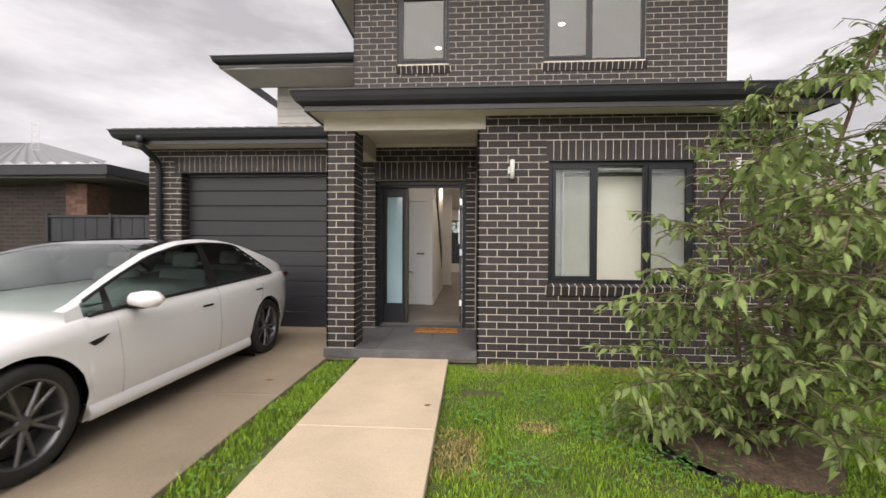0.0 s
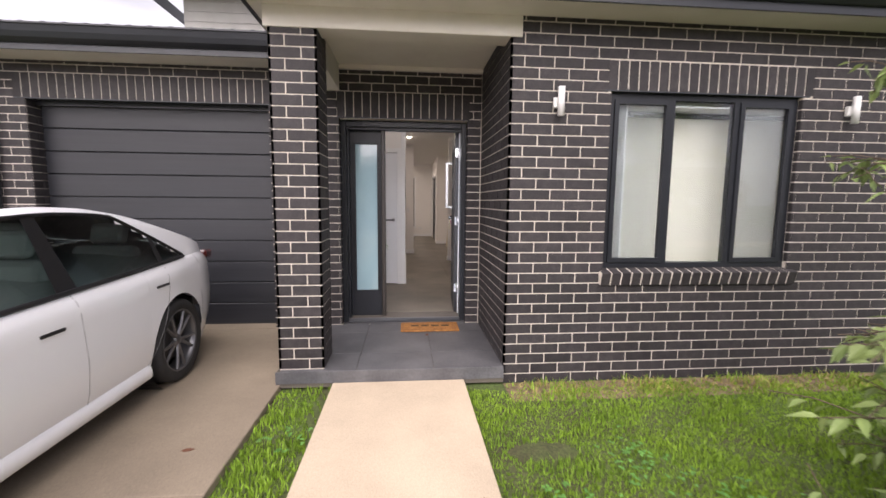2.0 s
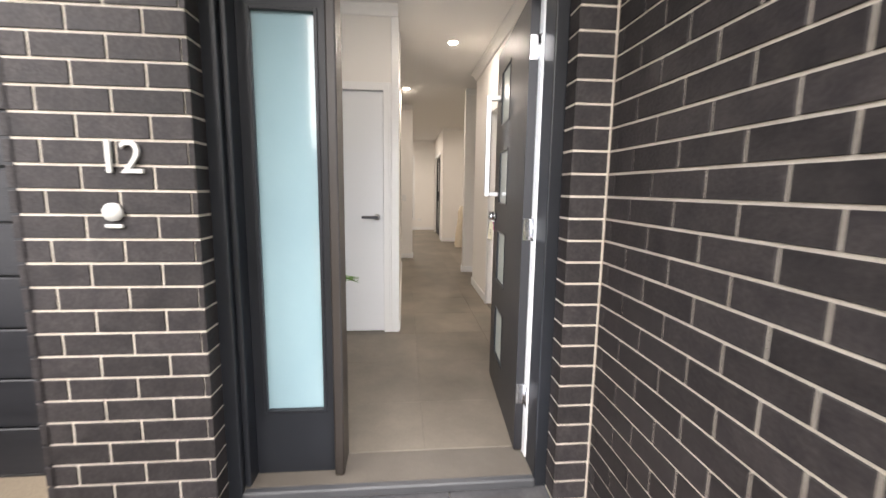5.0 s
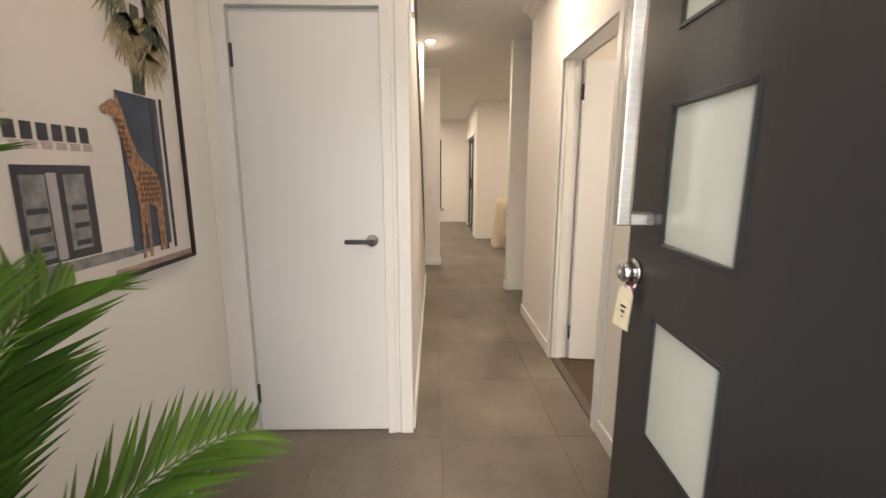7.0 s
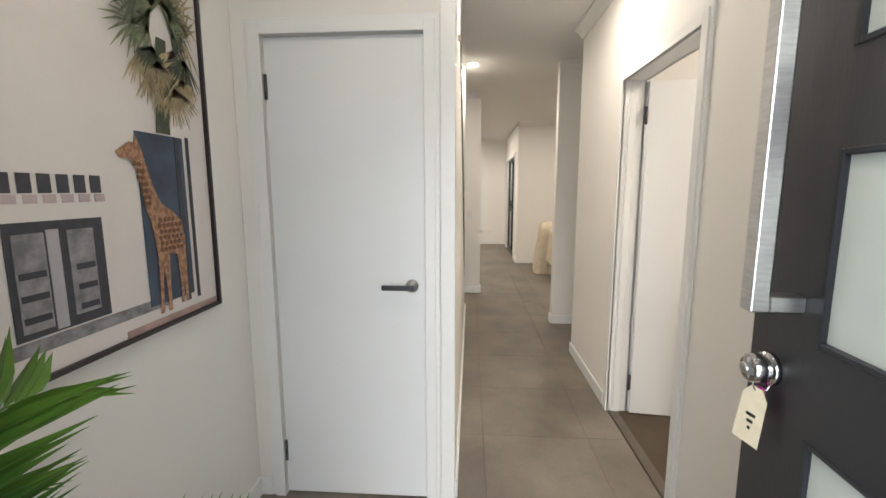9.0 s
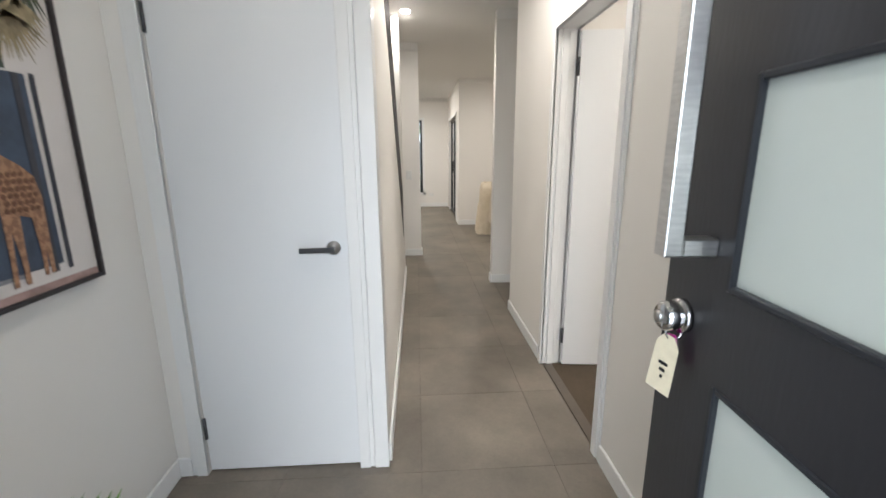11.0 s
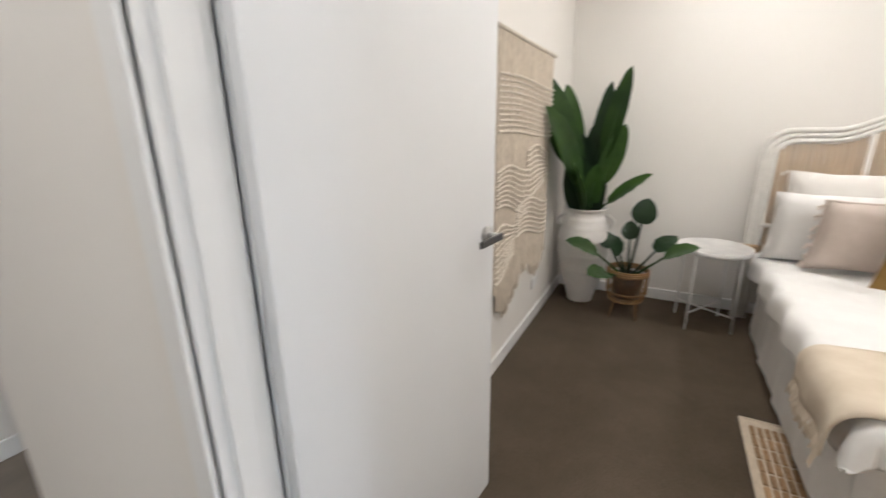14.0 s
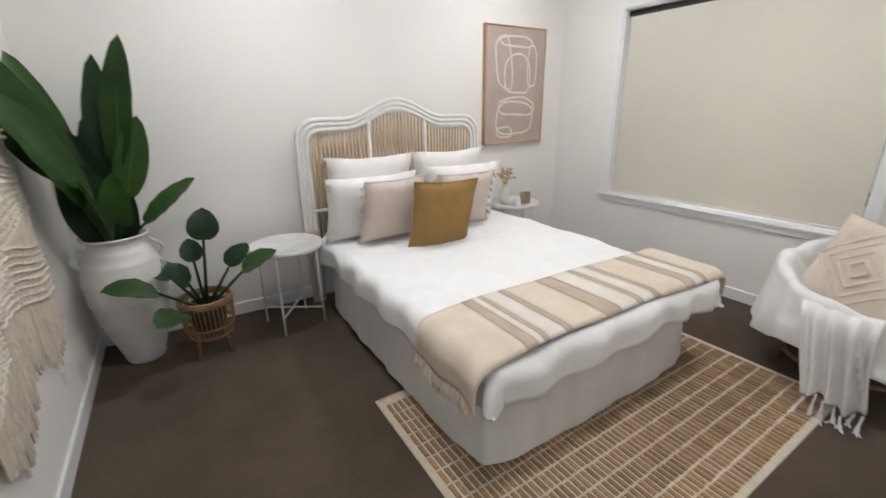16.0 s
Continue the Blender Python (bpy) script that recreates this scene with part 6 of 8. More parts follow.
# power point on the far pier, switch
def outlet(x, y, z, nx, ny, w=0.115, h=0.072):
    o = thing("power_point", pose(x, y, z), "white double power point on the wall", "power point", "power points")
    if ny:
        part("plate", box(-w / 2, w / 2, min(0, ny * 0.009), max(0, ny * 0.009), -h / 2, h / 2, 0.002), WHITE_PLASTIC, o)
    else:
        part("plate", box(min(0, nx * 0.009), max(0, nx * 0.009), -w / 2, w / 2, -h / 2, h / 2, 0.002), WHITE_PLASTIC, o)
outlet(-0.30, 12.699, 0.36, 0, -1)
outlet(2.62, 4.329, 0.34, 0, -1)
outlet(-0.78, 7.309, 1.15, 0, -1, 0.072, 0.115)

# far windows and sliding door
window_unit("window_4", LWIN[0], LWIN[1], LWIN[2], LWIN[3], 12.73, [-1.12], (), "dark framed window of the living room")
bm = bmesh.new()
for a, b, p, q in ((LWIN[0] - 0.06, LWIN[0], LWIN[2] - 0.06, LWIN[3] + 0.06), (LWIN[1], LWIN[1] + 0.06, LWIN[2] - 0.06, LWIN[3] + 0.06), (LWIN[0], LWIN[1], LWIN[3], LWIN[3] + 0.06), (LWIN[0] - 0.08, LWIN[1] + 0.08, LWIN[2] - 0.06, LWIN[2])):
    box(a, b, 12.68, 12.699, p, q, 0.003, bm)
struct_parts("architrave_living", "moulding", bm, TRIM, "white window architrave", "architrave")
window_unit("window_5", FWIN[0], FWIN[1], FWIN[2], FWIN[3], 9.80, [], (), "dark framed small window of the dining room")
bm = bmesh.new()
for a, b, p, q in ((FWIN[0] - 0.06, FWIN[0], FWIN[2] - 0.06, FWIN[3] + 0.06), (FWIN[1], FWIN[1] + 0.06, FWIN[2] - 0.06, FWIN[3] + 0.06), (FWIN[0], FWIN[1], FWIN[3], FWIN[3] + 0.06), (FWIN[0], FWIN[1], FWIN[2] - 0.06, FWIN[2])):
    box(a, b, 9.76, 9.779, p, q, 0.003, bm)
struct_parts("architrave_dining", "moulding", bm, TRIM, "white window architrave", "architrave")
sl = thing("sliding_door", pose(0, 0, 0), "dark framed glass sliding door", "door", "", "structure")
part("frame", wall_with_holes("x", 0.17, 0.22, SLIDE[0], SLIDE[1], F, SLIDE[3], [(SLIDE[0] + 0.06, 11.2, F + 0.06, SLIDE[3] - 0.06), (11.26, SLIDE[1] - 0.06, F + 0.06, SLIDE[3] - 0.06)]), FRAME, sl)
for a, b in ((SLIDE[0] + 0.06, 11.2), (11.26, SLIDE[1] - 0.06)):
    g_ = part("pane", box(0.19, 0.196, a, b, F + 0.06, SLIDE[3] - 0.06), PANE, sl)
    g_.visible_shadow = False
part("handle", box(0.14, 0.165, 11.21, 11.24, 1.0, 1.25, 0.004), BLACK, sl)
bm = bmesh.new()
architrave_x(bm, SLIDE[0], SLIDE[1], SLIDE[3], 0.14, -1)
struct_parts("architrave_slider", "moulding", bm, TRIM, "white door architrave", "architrave")
struct("yard_fence", box(-6, 8, 16.0, 16.1, -0.2, 1.8), CHARCOAL, "dark back yard fence", "fence")
street_tree(2.2, 15.0, 4.0, 31)
street_tree(-1.6, 15.2, 4.5, 32)


# draped table in the dining room
def draped_box(name, x0, x1, y0, y1, z0, z1, mat, parent, amp=0.02, waves=9, flare=0.03, seed=1, rows=9, per=14, top_soft=0.02, hem=0.0):
    """Cloth over a box: a rounded top and falling sides in folds."""
    rng = random.Random(seed)
    ph = rng.uniform(0, 6)
    bm = bmesh.new()
    path_ = []
    for (ax, ay), (bx, by) in (((x0, y0), (x1, y0)), ((x1, y0), (x1, y1)), ((x1, y1), (x0, y1)), ((x0, y1), (x0, y0))):
        n = max(4, int(per * math.hypot(bx - ax, by - ay) / 0.5))
        path_ += [(ax + (bx - ax) * k / n, ay + (by - ay) * k / n) for k in range(n)]
    cx, cy = (x0 + x1) / 2, (y0 + y1) / 2
    L = len(path_)
    rings = []
    def ring_at(inset, z, f):
        out = []
        for k, (x, y) in enumerate(path_):
            dx, dy = x - cx, y - cy
            sx, sy = (x1 - x0) / 2, (y1 - y0) / 2
            c = max(abs(dx) / sx, abs(dy) / sy)
            corner = min(abs(dx) / sx, abs(dy) / sy)
            w = math.sin(k / L * 2 * math.pi * waves + ph) * 0.6 + math.sin(k / L * 2 * math.pi * waves * 2.3 + ph * 2) * 0.4
            r = 1 - 0.05 * corner ** 6
            g = (flare * f + amp * f * w)
            ln = math.hypot(dx, dy)
            ux, uy = dx / ln, dy / ln
            out.append(bm.verts.new((cx + dx * r * (1 - inset / max(sx, sy)) + ux * g, cy + dy * r * (1 - inset / max(sx, sy)) + uy * g,
                                     z + (hem * w * f if f > 0.85 else 0))))
        return out
    m_ = max((x1 - x0), (y1 - y0)) / 2
    for ins in (m_ * 0.98, m_ * 0.6, m_ * 0.25, top_soft * 1.6):
        rings.append(ring_at(ins, z1 - 0.001 + rng.uniform(-.002, .002), 0))
    rings.append(ring_at(top_soft * 0.4, z1 - top_soft * 0.35, 0.02))
    for i in range(rows):
        f = (i + 1) / rows
        rings.append(ring_at(0, z1 - top_soft - (z1 - top_soft - z0) * f * 1.0 + (z1 - z0) * 0.02 * (1 - f), f))
    bm.faces.new(rings[0])
    for a, b in zip(rings, rings[1:]):
        for k in range(L):
            bm.faces.new((a[k], b[k], b[(k + 1) % L], a[(k + 1) % L]))
    bmesh.ops.recalc_face_normals(bm, faces=bm.faces)
    return part(name, bm, mat, parent, "", True)


CREAM_CLOTH = weave("cream_cloth", (0.68, 0.60, 0.47), (0.60, 0.52, 0.39), 500, 500, 500, 0.9, 0.2)
cloth = thing("dining_chair", pose(0.66, 9.0, F), "dining chair under a crumpled cream slip cover", "chair", "draped dining chairs")
draped_box("seat_cover", -0.24, 0.24, -0.25, 0.25, 0.0, 0.50, CREAM_CLOTH, cloth, 0.025, 11, 0.04, 5)
draped_box("back_cover", -0.25, 0.25, -0.29, -0.10, 0.0, 0.90, CREAM_CLOTH, cloth, 0.032, 9, 0.05, 6, top_soft=0.05, hem=0.02)
copy_thing(cloth, pose(1.30, 9.0, F))
table = thing("dining_table", pose(1.35, 8.3, F), "dining table under a cream cloth", "table")
draped_box("tablecloth", -0.8, 0.8, -0.45, 0.45, 0.25, 0.78, CREAM_CLOTH, table, 0.02, 14, 0.03, 7)
for sx in (-0.68, 0.68):
    for sy in (-0.35, 0.35):
        part("leg", box(sx - 0.03, sx + 0.03, sy - 0.03, sy + 0.03, 0, 0.7, 0.004), WOOD, table)

# ---- bedroom ----
bed = thing("bed", pose(0, 0, F), "double bed made up in white linen with a grey-white valance", "bed")
VAL = weave("pale_valance", (0.73, 0.715, 0.695), (0.69, 0.675, 0.655), 900, 900, 900, 0.92, 0.1)
draped_box("valance", 1.345, 3.22, 1.50, 2.94, 0.03, 0.40, VAL, bed, 0.016, 15, 0.02, 3, 9, 22, 0.01, 0.012)
part("mattress", box(1.30, 3.22, 1.50, 2.96, 0.36, 0.50, 0.05, None, 3), LINEN, bed, "", True)
DUVET = weave("white_cotton", (0.82, 0.81, 0.79), (0.785, 0.775, 0.755), 700, 700, 700, 0.92, 0.1)


def duvet(x0, x1, y0, y1, z, hang):
    bm = bmesh.new()
    nx, ny = 110, 100
    rows_ = []
    for i in range(nx + 1):
        row = []
        for j in range(ny + 1):
            u, v = i / nx, j / ny
            ex, ey = (x1 - x0), (y1 - y0)
            X, Y = -hang + (ex + hang) * u, -hang + (ey + 2 * hang) * v
            lx = max(0 - X, 0)
            ly0, ly1 = max(0 - Y, 0), max(Y - ey, 0)
            px, py = max(X, 0), min(max(Y, 0), ey)
            ly = max(ly0, ly1)
            far = math.hypot(lx, ly)
            d = min(far, hang * 1.04)
            r = 0.06
            drop = 0
            ox = oy = 0
            if d > 0:
                ang = min(d / r, math.pi / 2)
                drop = r * (1 - math.cos(ang)) + max(0, d - r * math.pi / 2)
                out = r * math.sin(ang)
                ox = -out * lx / far
                oy = (-out if ly0 > 0 else out) * ly / far
            n1 = noise.noise(Vector((X * 2.6, Y * 2.6, 0.3)))
            n2 = noise.noise(Vector((X * 9, Y * 9, 3.3)))
            n3 = noise.noise(Vector((X * 24, Y * 24, 7.3)))
            # creases are sharp ridges where the noise passes through zero
            crease = 1 - min(1, abs(noise.noise(Vector((X * 5 + 1.5 * n1, Y * 8, 5.1)))) * 5)
            puff = 0.013 * n1 + 0.006 * n2 + 0.003 * n3 + 0.005 * crease
            fold = (0.014 * math.sin(Y * 21 + 3 * n1) if lx > 0 else 0.014 * math.sin(X * 19 + 3 * n1)) * min(1, d / 0.1)
            wob = 0.03 * n1 * min(1, d / 0.1)
            row.append(bm.verts.new((x0 + px + ox - (fold if lx > 0 else 0), y0 + py + oy + (fold if ly1 > 0 else -fold if ly0 > 0 else 0), z + puff - drop + wob)))
        rows_.append(row)
    for a, b in zip(rows_, rows_[1:]):
        for j in range(ny):
            bm.faces.new((a[j], b[j], b[j + 1], a[j + 1]))
    bmesh.ops.recalc_face_normals(bm, faces=bm.faces)
    return bm


dv = tagged(part("duvet", duvet(1.30, 3.16, 1.50, 2.94, 0.60, 0.18), DUVET, None, "", True), "white cotton duvet rumpled over the bed", "duvet")
sd = dv.modifiers.new("thick", "SOLIDIFY")
sd.thickness, sd.offset = 0.009, -1

# headboard
hb = thing("headboard", pose(3.32, 2.265, F), "white cane bedhead with a curved top and natural slats", "headboard")
WHITE_CANE = surf("white_cane", (0.78, 0.76, 0.72), (0.72, 0.70, 0.66), 20, 0.5, 0.2, 60, fine=0.04)
CANE = surf("natural_cane", (0.50, 0.37, 0.23), (0.40, 0.28, 0.16), 14, 0.6, 0.3, 80, jitter=0.15)


def hb_top(y, inset=0.0):
    """Height of the bedhead's outer line at y from its middle."""
    a = abs(y)
    return 1.325 - inset + (0.13 * (0.5 + 0.5 * math.cos(math.pi * min(a / 0.42, 1.0))))


for i, ins in enumerate((0.0, 0.032, 0.064)):
    hw = 0.755 - ins
    pts = [(0, hw, 0.0), (0, hw, 0.5), (0, hw, 1.0), (0, hw, hb_top(hw, ins) - 0.14)]
    c = 0.14 - ins * 0.5
    for k in range(1, 7):
        a = math.pi / 2 * k / 6
        pts.append((0, hw - c + c * math.cos(a), hb_top(hw, ins) - c + c * math.sin(a)))
    ys_ = np.linspace(hw - c, -(hw - c), 42)
    pts += [(0, y, hb_top(y, ins)) for y in ys_[1:-1]]
    for k in range(0, 7):
        a = math.pi / 2 * (1 - k / 6)
        pts.append((0, -(hw - c + c * math.cos(a)), hb_top(hw, ins) - c + c * math.sin(a)))
    pts += [(0, -hw, 1.0), (0, -hw, 0.5), (0, -hw, 0.0)]
    part("hoop", tube(pts, 0.017, 10), WHITE_CANE, hb, "white painted cane hoop", True)
for k in range(46):
    y = -0.655 + 1.31 * k / 45
    part("slat", tube([(0.005, y, 0.30), (0.005, y, hb_top(y, 0.085))], 0.0085, 6), CANE, hb, "", True)
for y in (-0.235, 0.235):
    part("divider", tube([(-0.012, y, 0.30), (-0.012, y, hb_top(y, 0.075))], 0.012, 8), WHITE_CANE, hb, "white divider", True)
part("cross_rail", tube([(-0.006, -0.70, 0.70), (-0.006, 0.70, 0.70)], 0.014, 8), WHITE_CANE, hb, "", True)
for y in (-0.725, 0.725):
    part("binding", box(-0.03, 0.03, y - 0.055, y + 0.055, 0.50, 0.56, 0.01), CANE, hb, "natural cane binding")


# cushions
def pillow_mesh(w, h, t, seed=0, n=18, pinch=0.07):
    rng = random.Random(seed)
    o = Vector((rng.uniform(0, 9), rng.uniform(0, 9), rng.uniform(0, 9)))
    bm = bmesh.new()
    sheets = []
    for s in (-1, 1):
        g = []
        for i in range(n + 1):
            row = []
            for j in range(n + 1):
                u, v = -1 + 2 * i / n, -1 + 2 * j / n
                e = max(0.0, (1 - abs(u) ** 2.6)) ** 0.55 * max(0.0, (1 - abs(v) ** 2.6)) ** 0.55
                px = u * (w / 2) * (1 - pinch * (1 - v * v) * abs(u) ** 3)
                pz = v * (h / 2) * (1 - pinch * (1 - u * u) * abs(v) ** 3)
                wr = noise.noise(Vector((u * 2.2, v * 2.2, s)) + o) * 0.010 + noise.noise(Vector((u * 6, v * 6, s)) + o) * 0.004
                row.append(bm.verts.new((s * (e * t / 2 + wr * e), px, pz + wr * 0.5)))
            g.append(row)
        sheets.append(g)
    for s, g in zip((-1, 1), sheets):
        for i in range(n):
            for j in range(n):
                q = (g[i][j], g[i + 1][j], g[i + 1][j + 1], g[i][j + 1])
                bm.faces.new(q if s > 0 else q[::-1])
    bmesh.ops.remove_doubles(bm, verts=bm.verts, dist=0.0012)
    bmesh.ops.recalc_face_normals(bm, faces=bm.faces)
    return bm


def cushion(m, w, h, t, mat, label, seed, tassels=0, piping=None, group="bed cushions", corner=False):
    c = thing("cushion", m, label, "cushion", group)
    part("cover", pillow_mesh(w, h, t, seed), mat, c, "", True)
    if piping:
        pts = []
        for k in range(41):
            a = k / 40 * 4
            sidx, f = int(a) % 4, a - int(a)
            q = [(-1 + 2 * f, -1), (1, -1 + 2 * f), (1 - 2 * f, 1), (-1, 1 - 2 * f)][sidx]
            u, v = q
            pts.append((0, u * w / 2 * (1 - 0.07 * (1 - v * v)), v * h / 2 * (1 - 0.07 * (1 - u * u))))
        part("piping", tube(pts, 0.006, 6, None, False), piping, c)
    rng = random.Random(seed)
    if corner:
        spots = [(sy * w * 0.49, sz * h * 0.49) for sy in (-1, 1) for sz in (-1, 1)]
    else:
        spots = [(sy * w * 0.47, -h / 2 + h * (k + 0.5) / tassels) for sy in (-1, 1) for k in range(tassels)]
    for y, z in spots if (tassels or corner) else ():
        bm = bmesh.new()
        for k in range(5):
            dy = math.copysign(rng.uniform(0.012, 0.03), y)
            tube([(0, y, z), (rng.uniform(-.012, .012), y + dy * 0.7, z + rng.uniform(-.008, .008)), (rng.uniform(-.015, .015), y + dy * 1.3, z - rng.uniform(.01, .03))], 0.004, 5, bm, True)
        part("tassel", bm, mat, c)
    return c


IVORY = weave("ivory_linen", (0.80, 0.775, 0.735), (0.76, 0.73, 0.69), 420, 420, 420, 0.95, 0.3)
BLUSH = weave("blush_linen", (0.64, 0.56, 0.50), (0.58, 0.50, 0.44), 380, 380, 380, 0.95, 0.3)
MUSTARD = weave("mustard_linen", (0.30, 0.185, 0.055), (0.25, 0.15, 0.04), 420, 420, 420, 0.95, 0.35)
ZB = F + 0.575
cushion(pose(3.12, 2.60, ZB + 0.25, 0, -14, 0), 0.64, 0.56, 0.17, IVORY, "ivory linen pillow with knotted corners against the bedhead", 1, corner=True)
cushion(pose(3.12, 1.97, ZB + 0.25, 0, -14, 0), 0.62, 0.56, 0.17, IVORY, "ivory linen pillow with knotted corners against the bedhead", 2, corner=True)
cushion(pose(2.97, 2.66, ZB + 0.19, 0, -15, 3), 0.66, 0.46, 0.18, DUVET, "plump white cotton pillow", 3)
cushion(pose(2.97, 1.92, ZB + 0.20, 0, -15, -3), 0.66, 0.47, 0.18, DUVET, "plump white cotton pillow", 4)
cushion(pose(2.79, 2.585, ZB + 0.195, 0, -16, 6), 0.45, 0.43, 0.15, BLUSH, "blush linen cushion with tassel edges", 5, 7, BLUSH)
cushion(pose(2.80, 2.02, ZB + 0.185, 0, -16, -6), 0.45, 0.42, 0.15, BLUSH, "blush linen cushion with tassel edges", 6, 7, BLUSH)
cushion(pose(2.58, 2.335, ZB + 0.150, 3, -11, 2), 0.48, 0.49, 0.16, MUSTARD, "mustard brown linen cushion with piped edge", 7, 0, MUSTARD)

# striped throw over the foot of the bed
throw = thing("throw_blanket", pose(0, 0, 0), "cream and beige striped woven throw with a fringe", "throw")
T_CREAM = weave("throw_cream", (0.68, 0.595, 0.475), (0.62, 0.53, 0.41), 520, 0, 0, 0.95, 0.5)
T_BEIGE = weave("throw_beige", (0.50, 0.41, 0.32), (0.43, 0.345, 0.26), 260, 520, 0, 0.95, 0.6)
T_WHITE = weave("throw_white", (0.74, 0.70, 0.62), (0.67, 0.62, 0.54), 0, 420, 0, 0.95, 0.7)
BANDS = [(-0.19, 0.16, T_CREAM), (0.16, 0.22, T_BEIGE), (0.22, 0.25, T_WHITE), (0.25, 0.28, T_BEIGE), (0.28, 0.37, T_WHITE), (0.37, 0.41, T_BEIGE), (0.41, 0.61, T_CREAM), (0.61, 0.71, T_BEIGE), (0.71, 0.82, T_WHITE), (0.82, 0.86, T_BEIGE),
         (0.86, 0.94, T_WHITE), (0.94, 0.98, T_BEIGE), (0.98, 1.18, T_CREAM), (1.18, 1.26, T_BEIGE), (1.26, 1.33, T_WHITE), (1.33, 1.37, T_BEIGE), (1.37, 1.66, T_CREAM)]


def on_bed(s, x):
    """Place on the bed's top at s metres from its near side, falling over both sides."""
    W, z, r = 1.50, 0.632, 0.07
    y = 2.97 - s
    n1 = 0.010 * noise.noise(Vector((s * 2.4, x * 2.4, 5.0)))
    def fall(d):
        a = min(d / r, math.pi / 2)
        return r * math.sin(a), r * (1 - math.cos(a)) + max(0, d - r * math.pi / 2)
    out = drop = 0
    if s < 0:
        out, drop = fall(-s)
        y = 2.97 + out
    elif s > W:
        out, drop = fall(s - W)
        y = 2.97 - W - out
    fx = max(0, 1.33 - x) 
    ox, dx_ = fall(fx)
    return Vector(((1.33 - ox) if fx > 0 else x, y + 0.008 * math.sin(x * 26) * min(1, drop * 8), z + n1 - drop - dx_))


for a, b, mt in BANDS:
    bm = bmesh.new()
    n, m_ = max(2, int((b - a) / 0.02)), 20
    g = [[bm.verts.new(on_bed(a + (b - a) * i / n, 1.27 + 0.42 * j / m_ + 0.02 * math.sin((a + (b - a) * i / n) * 3))) for j in range(m_ + 1)] for i in range(n + 1)]
    for i in range(n):
        for j in range(m_):
            bm.faces.new((g[i][j], g[i + 1][j], g[i + 1][j + 1], g[i][j + 1]))
    bmesh.ops.recalc_face_normals(bm, faces=bm.faces)
    p = part("band", bm, mt, throw, "", True)
    sm = p.modifiers.new("thick", "SOLIDIFY")
    sm.thickness, sm.offset = 0.007, 1
rng = random.Random(5)
bm = bmesh.new()
for s0, sg in ((-0.19, -1), (1.66, 1)):
    for j in range(34):
        p = on_bed(s0, 1.27 + 0.42 * (j + 0.5) / 34)
        tube([p, p + Vector((rng.uniform(-.008, .008), -sg * 0.012, -0.035)), p + Vector((rng.uniform(-.014, .014), -sg * rng.uniform(0, .02), -0.075))], 0.0042, 5, bm, True, [0.004, 0.005, 0.003])
fr = part("fringe", bm, T_CREAM, throw)
fr["kind"] = "stuff"

# jute rug
rug = thing("rug", pose(0.74, 1.20, F + 0.004), "natural jute rug woven in a cream and tan grid", "rug")
RW, RL = 1.26, 1.92
JUTE = surf("tan_jute", (0.36, 0.235, 0.125), (0.25, 0.155, 0.08), 60, 0.95, 0.8, 260, fine=0.25, jitter=0.22)
COTTON = surf("cream_cotton", (0.62, 0.54, 0.42), (0.54, 0.46, 0.35), 30, 0.95, 0.6, 260, fine=0.15)
part("base", box(0, RW, 0, RL, 0.0, 0.007, 0.002), COTTON, rug)
bm = bmesh.new()
ry = 0.05
verts, faces = [], []
rng = random.Random(9)
y = 0.035
while y < RL - 0.05:
    x = 0.03
    while x < RW - 0.06:
        w, d = 0.071, 0.0235
        o = len(verts)
        jx, jz = rng.uniform(-.002, .002), rng.uniform(-.0012, .0012)
        for px, py, pz in ((0, 0, 0.004), (w, 0, 0.004), (w, d, 0.004), (0, d, 0.004), (0.004, 0.004, 0.013 + jz), (w - 0.004, 0.004, 0.013 + jz), (w - 0.004, d - 0.004, 0.013 + jz), (0.004, d - 0.004, 0.013 + jz)):
            verts.append((x + px + jx, y + py, pz))
        faces += [(o + 4, o + 5, o + 6, o + 7), (o, o + 1, o + 5, o + 4), (o + 1, o + 2, o + 6, o + 5), (o + 2, o + 3, o + 7, o + 6), (o + 3, o, o + 4, o + 7)]
        x += 0.0785
    y += 0.0295
w_ = mesh_from("weave", verts, faces, JUTE, rug)
w_["kind"] = "stuff"
part("border", box(0.0, RW, RL - 0.02, RL, 0.004, 0.012, 0.003), COTTON, rug, "cream bound edge")
part("border", box(RW - 0.012, RW, 0.0, RL - 0.02, 0.004, 0.012, 0.003), COTTON, rug, "cream bound edge")


# side tables
WHITE_METAL = surf("white_powder_coat", (0.76, 0.75, 0.73), None, 8, 0.4)


def tray_table(m, group="bedside tables"):
    t = thing("side_table", m, "round white metal tray table on crossed legs", "side table", group)
    part("tray", lathe([(0.001, 0.535), (0.215, 0.535), (0.225, 0.54), (0.228, 0.57), (0.222, 0.57), (0.216, 0.546), (0.001, 0.545)], 40), WHITE_METAL, t, "", True)
    for k in range(4):
        a = math.pi / 4 + k * math.pi / 2
        part("leg", tube([(0.19 * math.cos(a), 0.19 * math.sin(a), 0.535), (0.20 * math.cos(a), 0.20 * math.sin(a), 0.0)], 0.0075, 8), WHITE_METAL, t, "", True)
    for k in range(2):
        a = math.pi / 4 + k * math.pi / 2
        part("cross_bar", tube([(0.195 * math.cos(a), 0.195 * math.sin(a), 0.11 + 0.012 * k), (-0.195 * math.cos(a), -0.195 * math.sin(a), 0.11 + 0.012 * k)], 0.006, 8), WHITE_METAL, t, "", True)
    return t


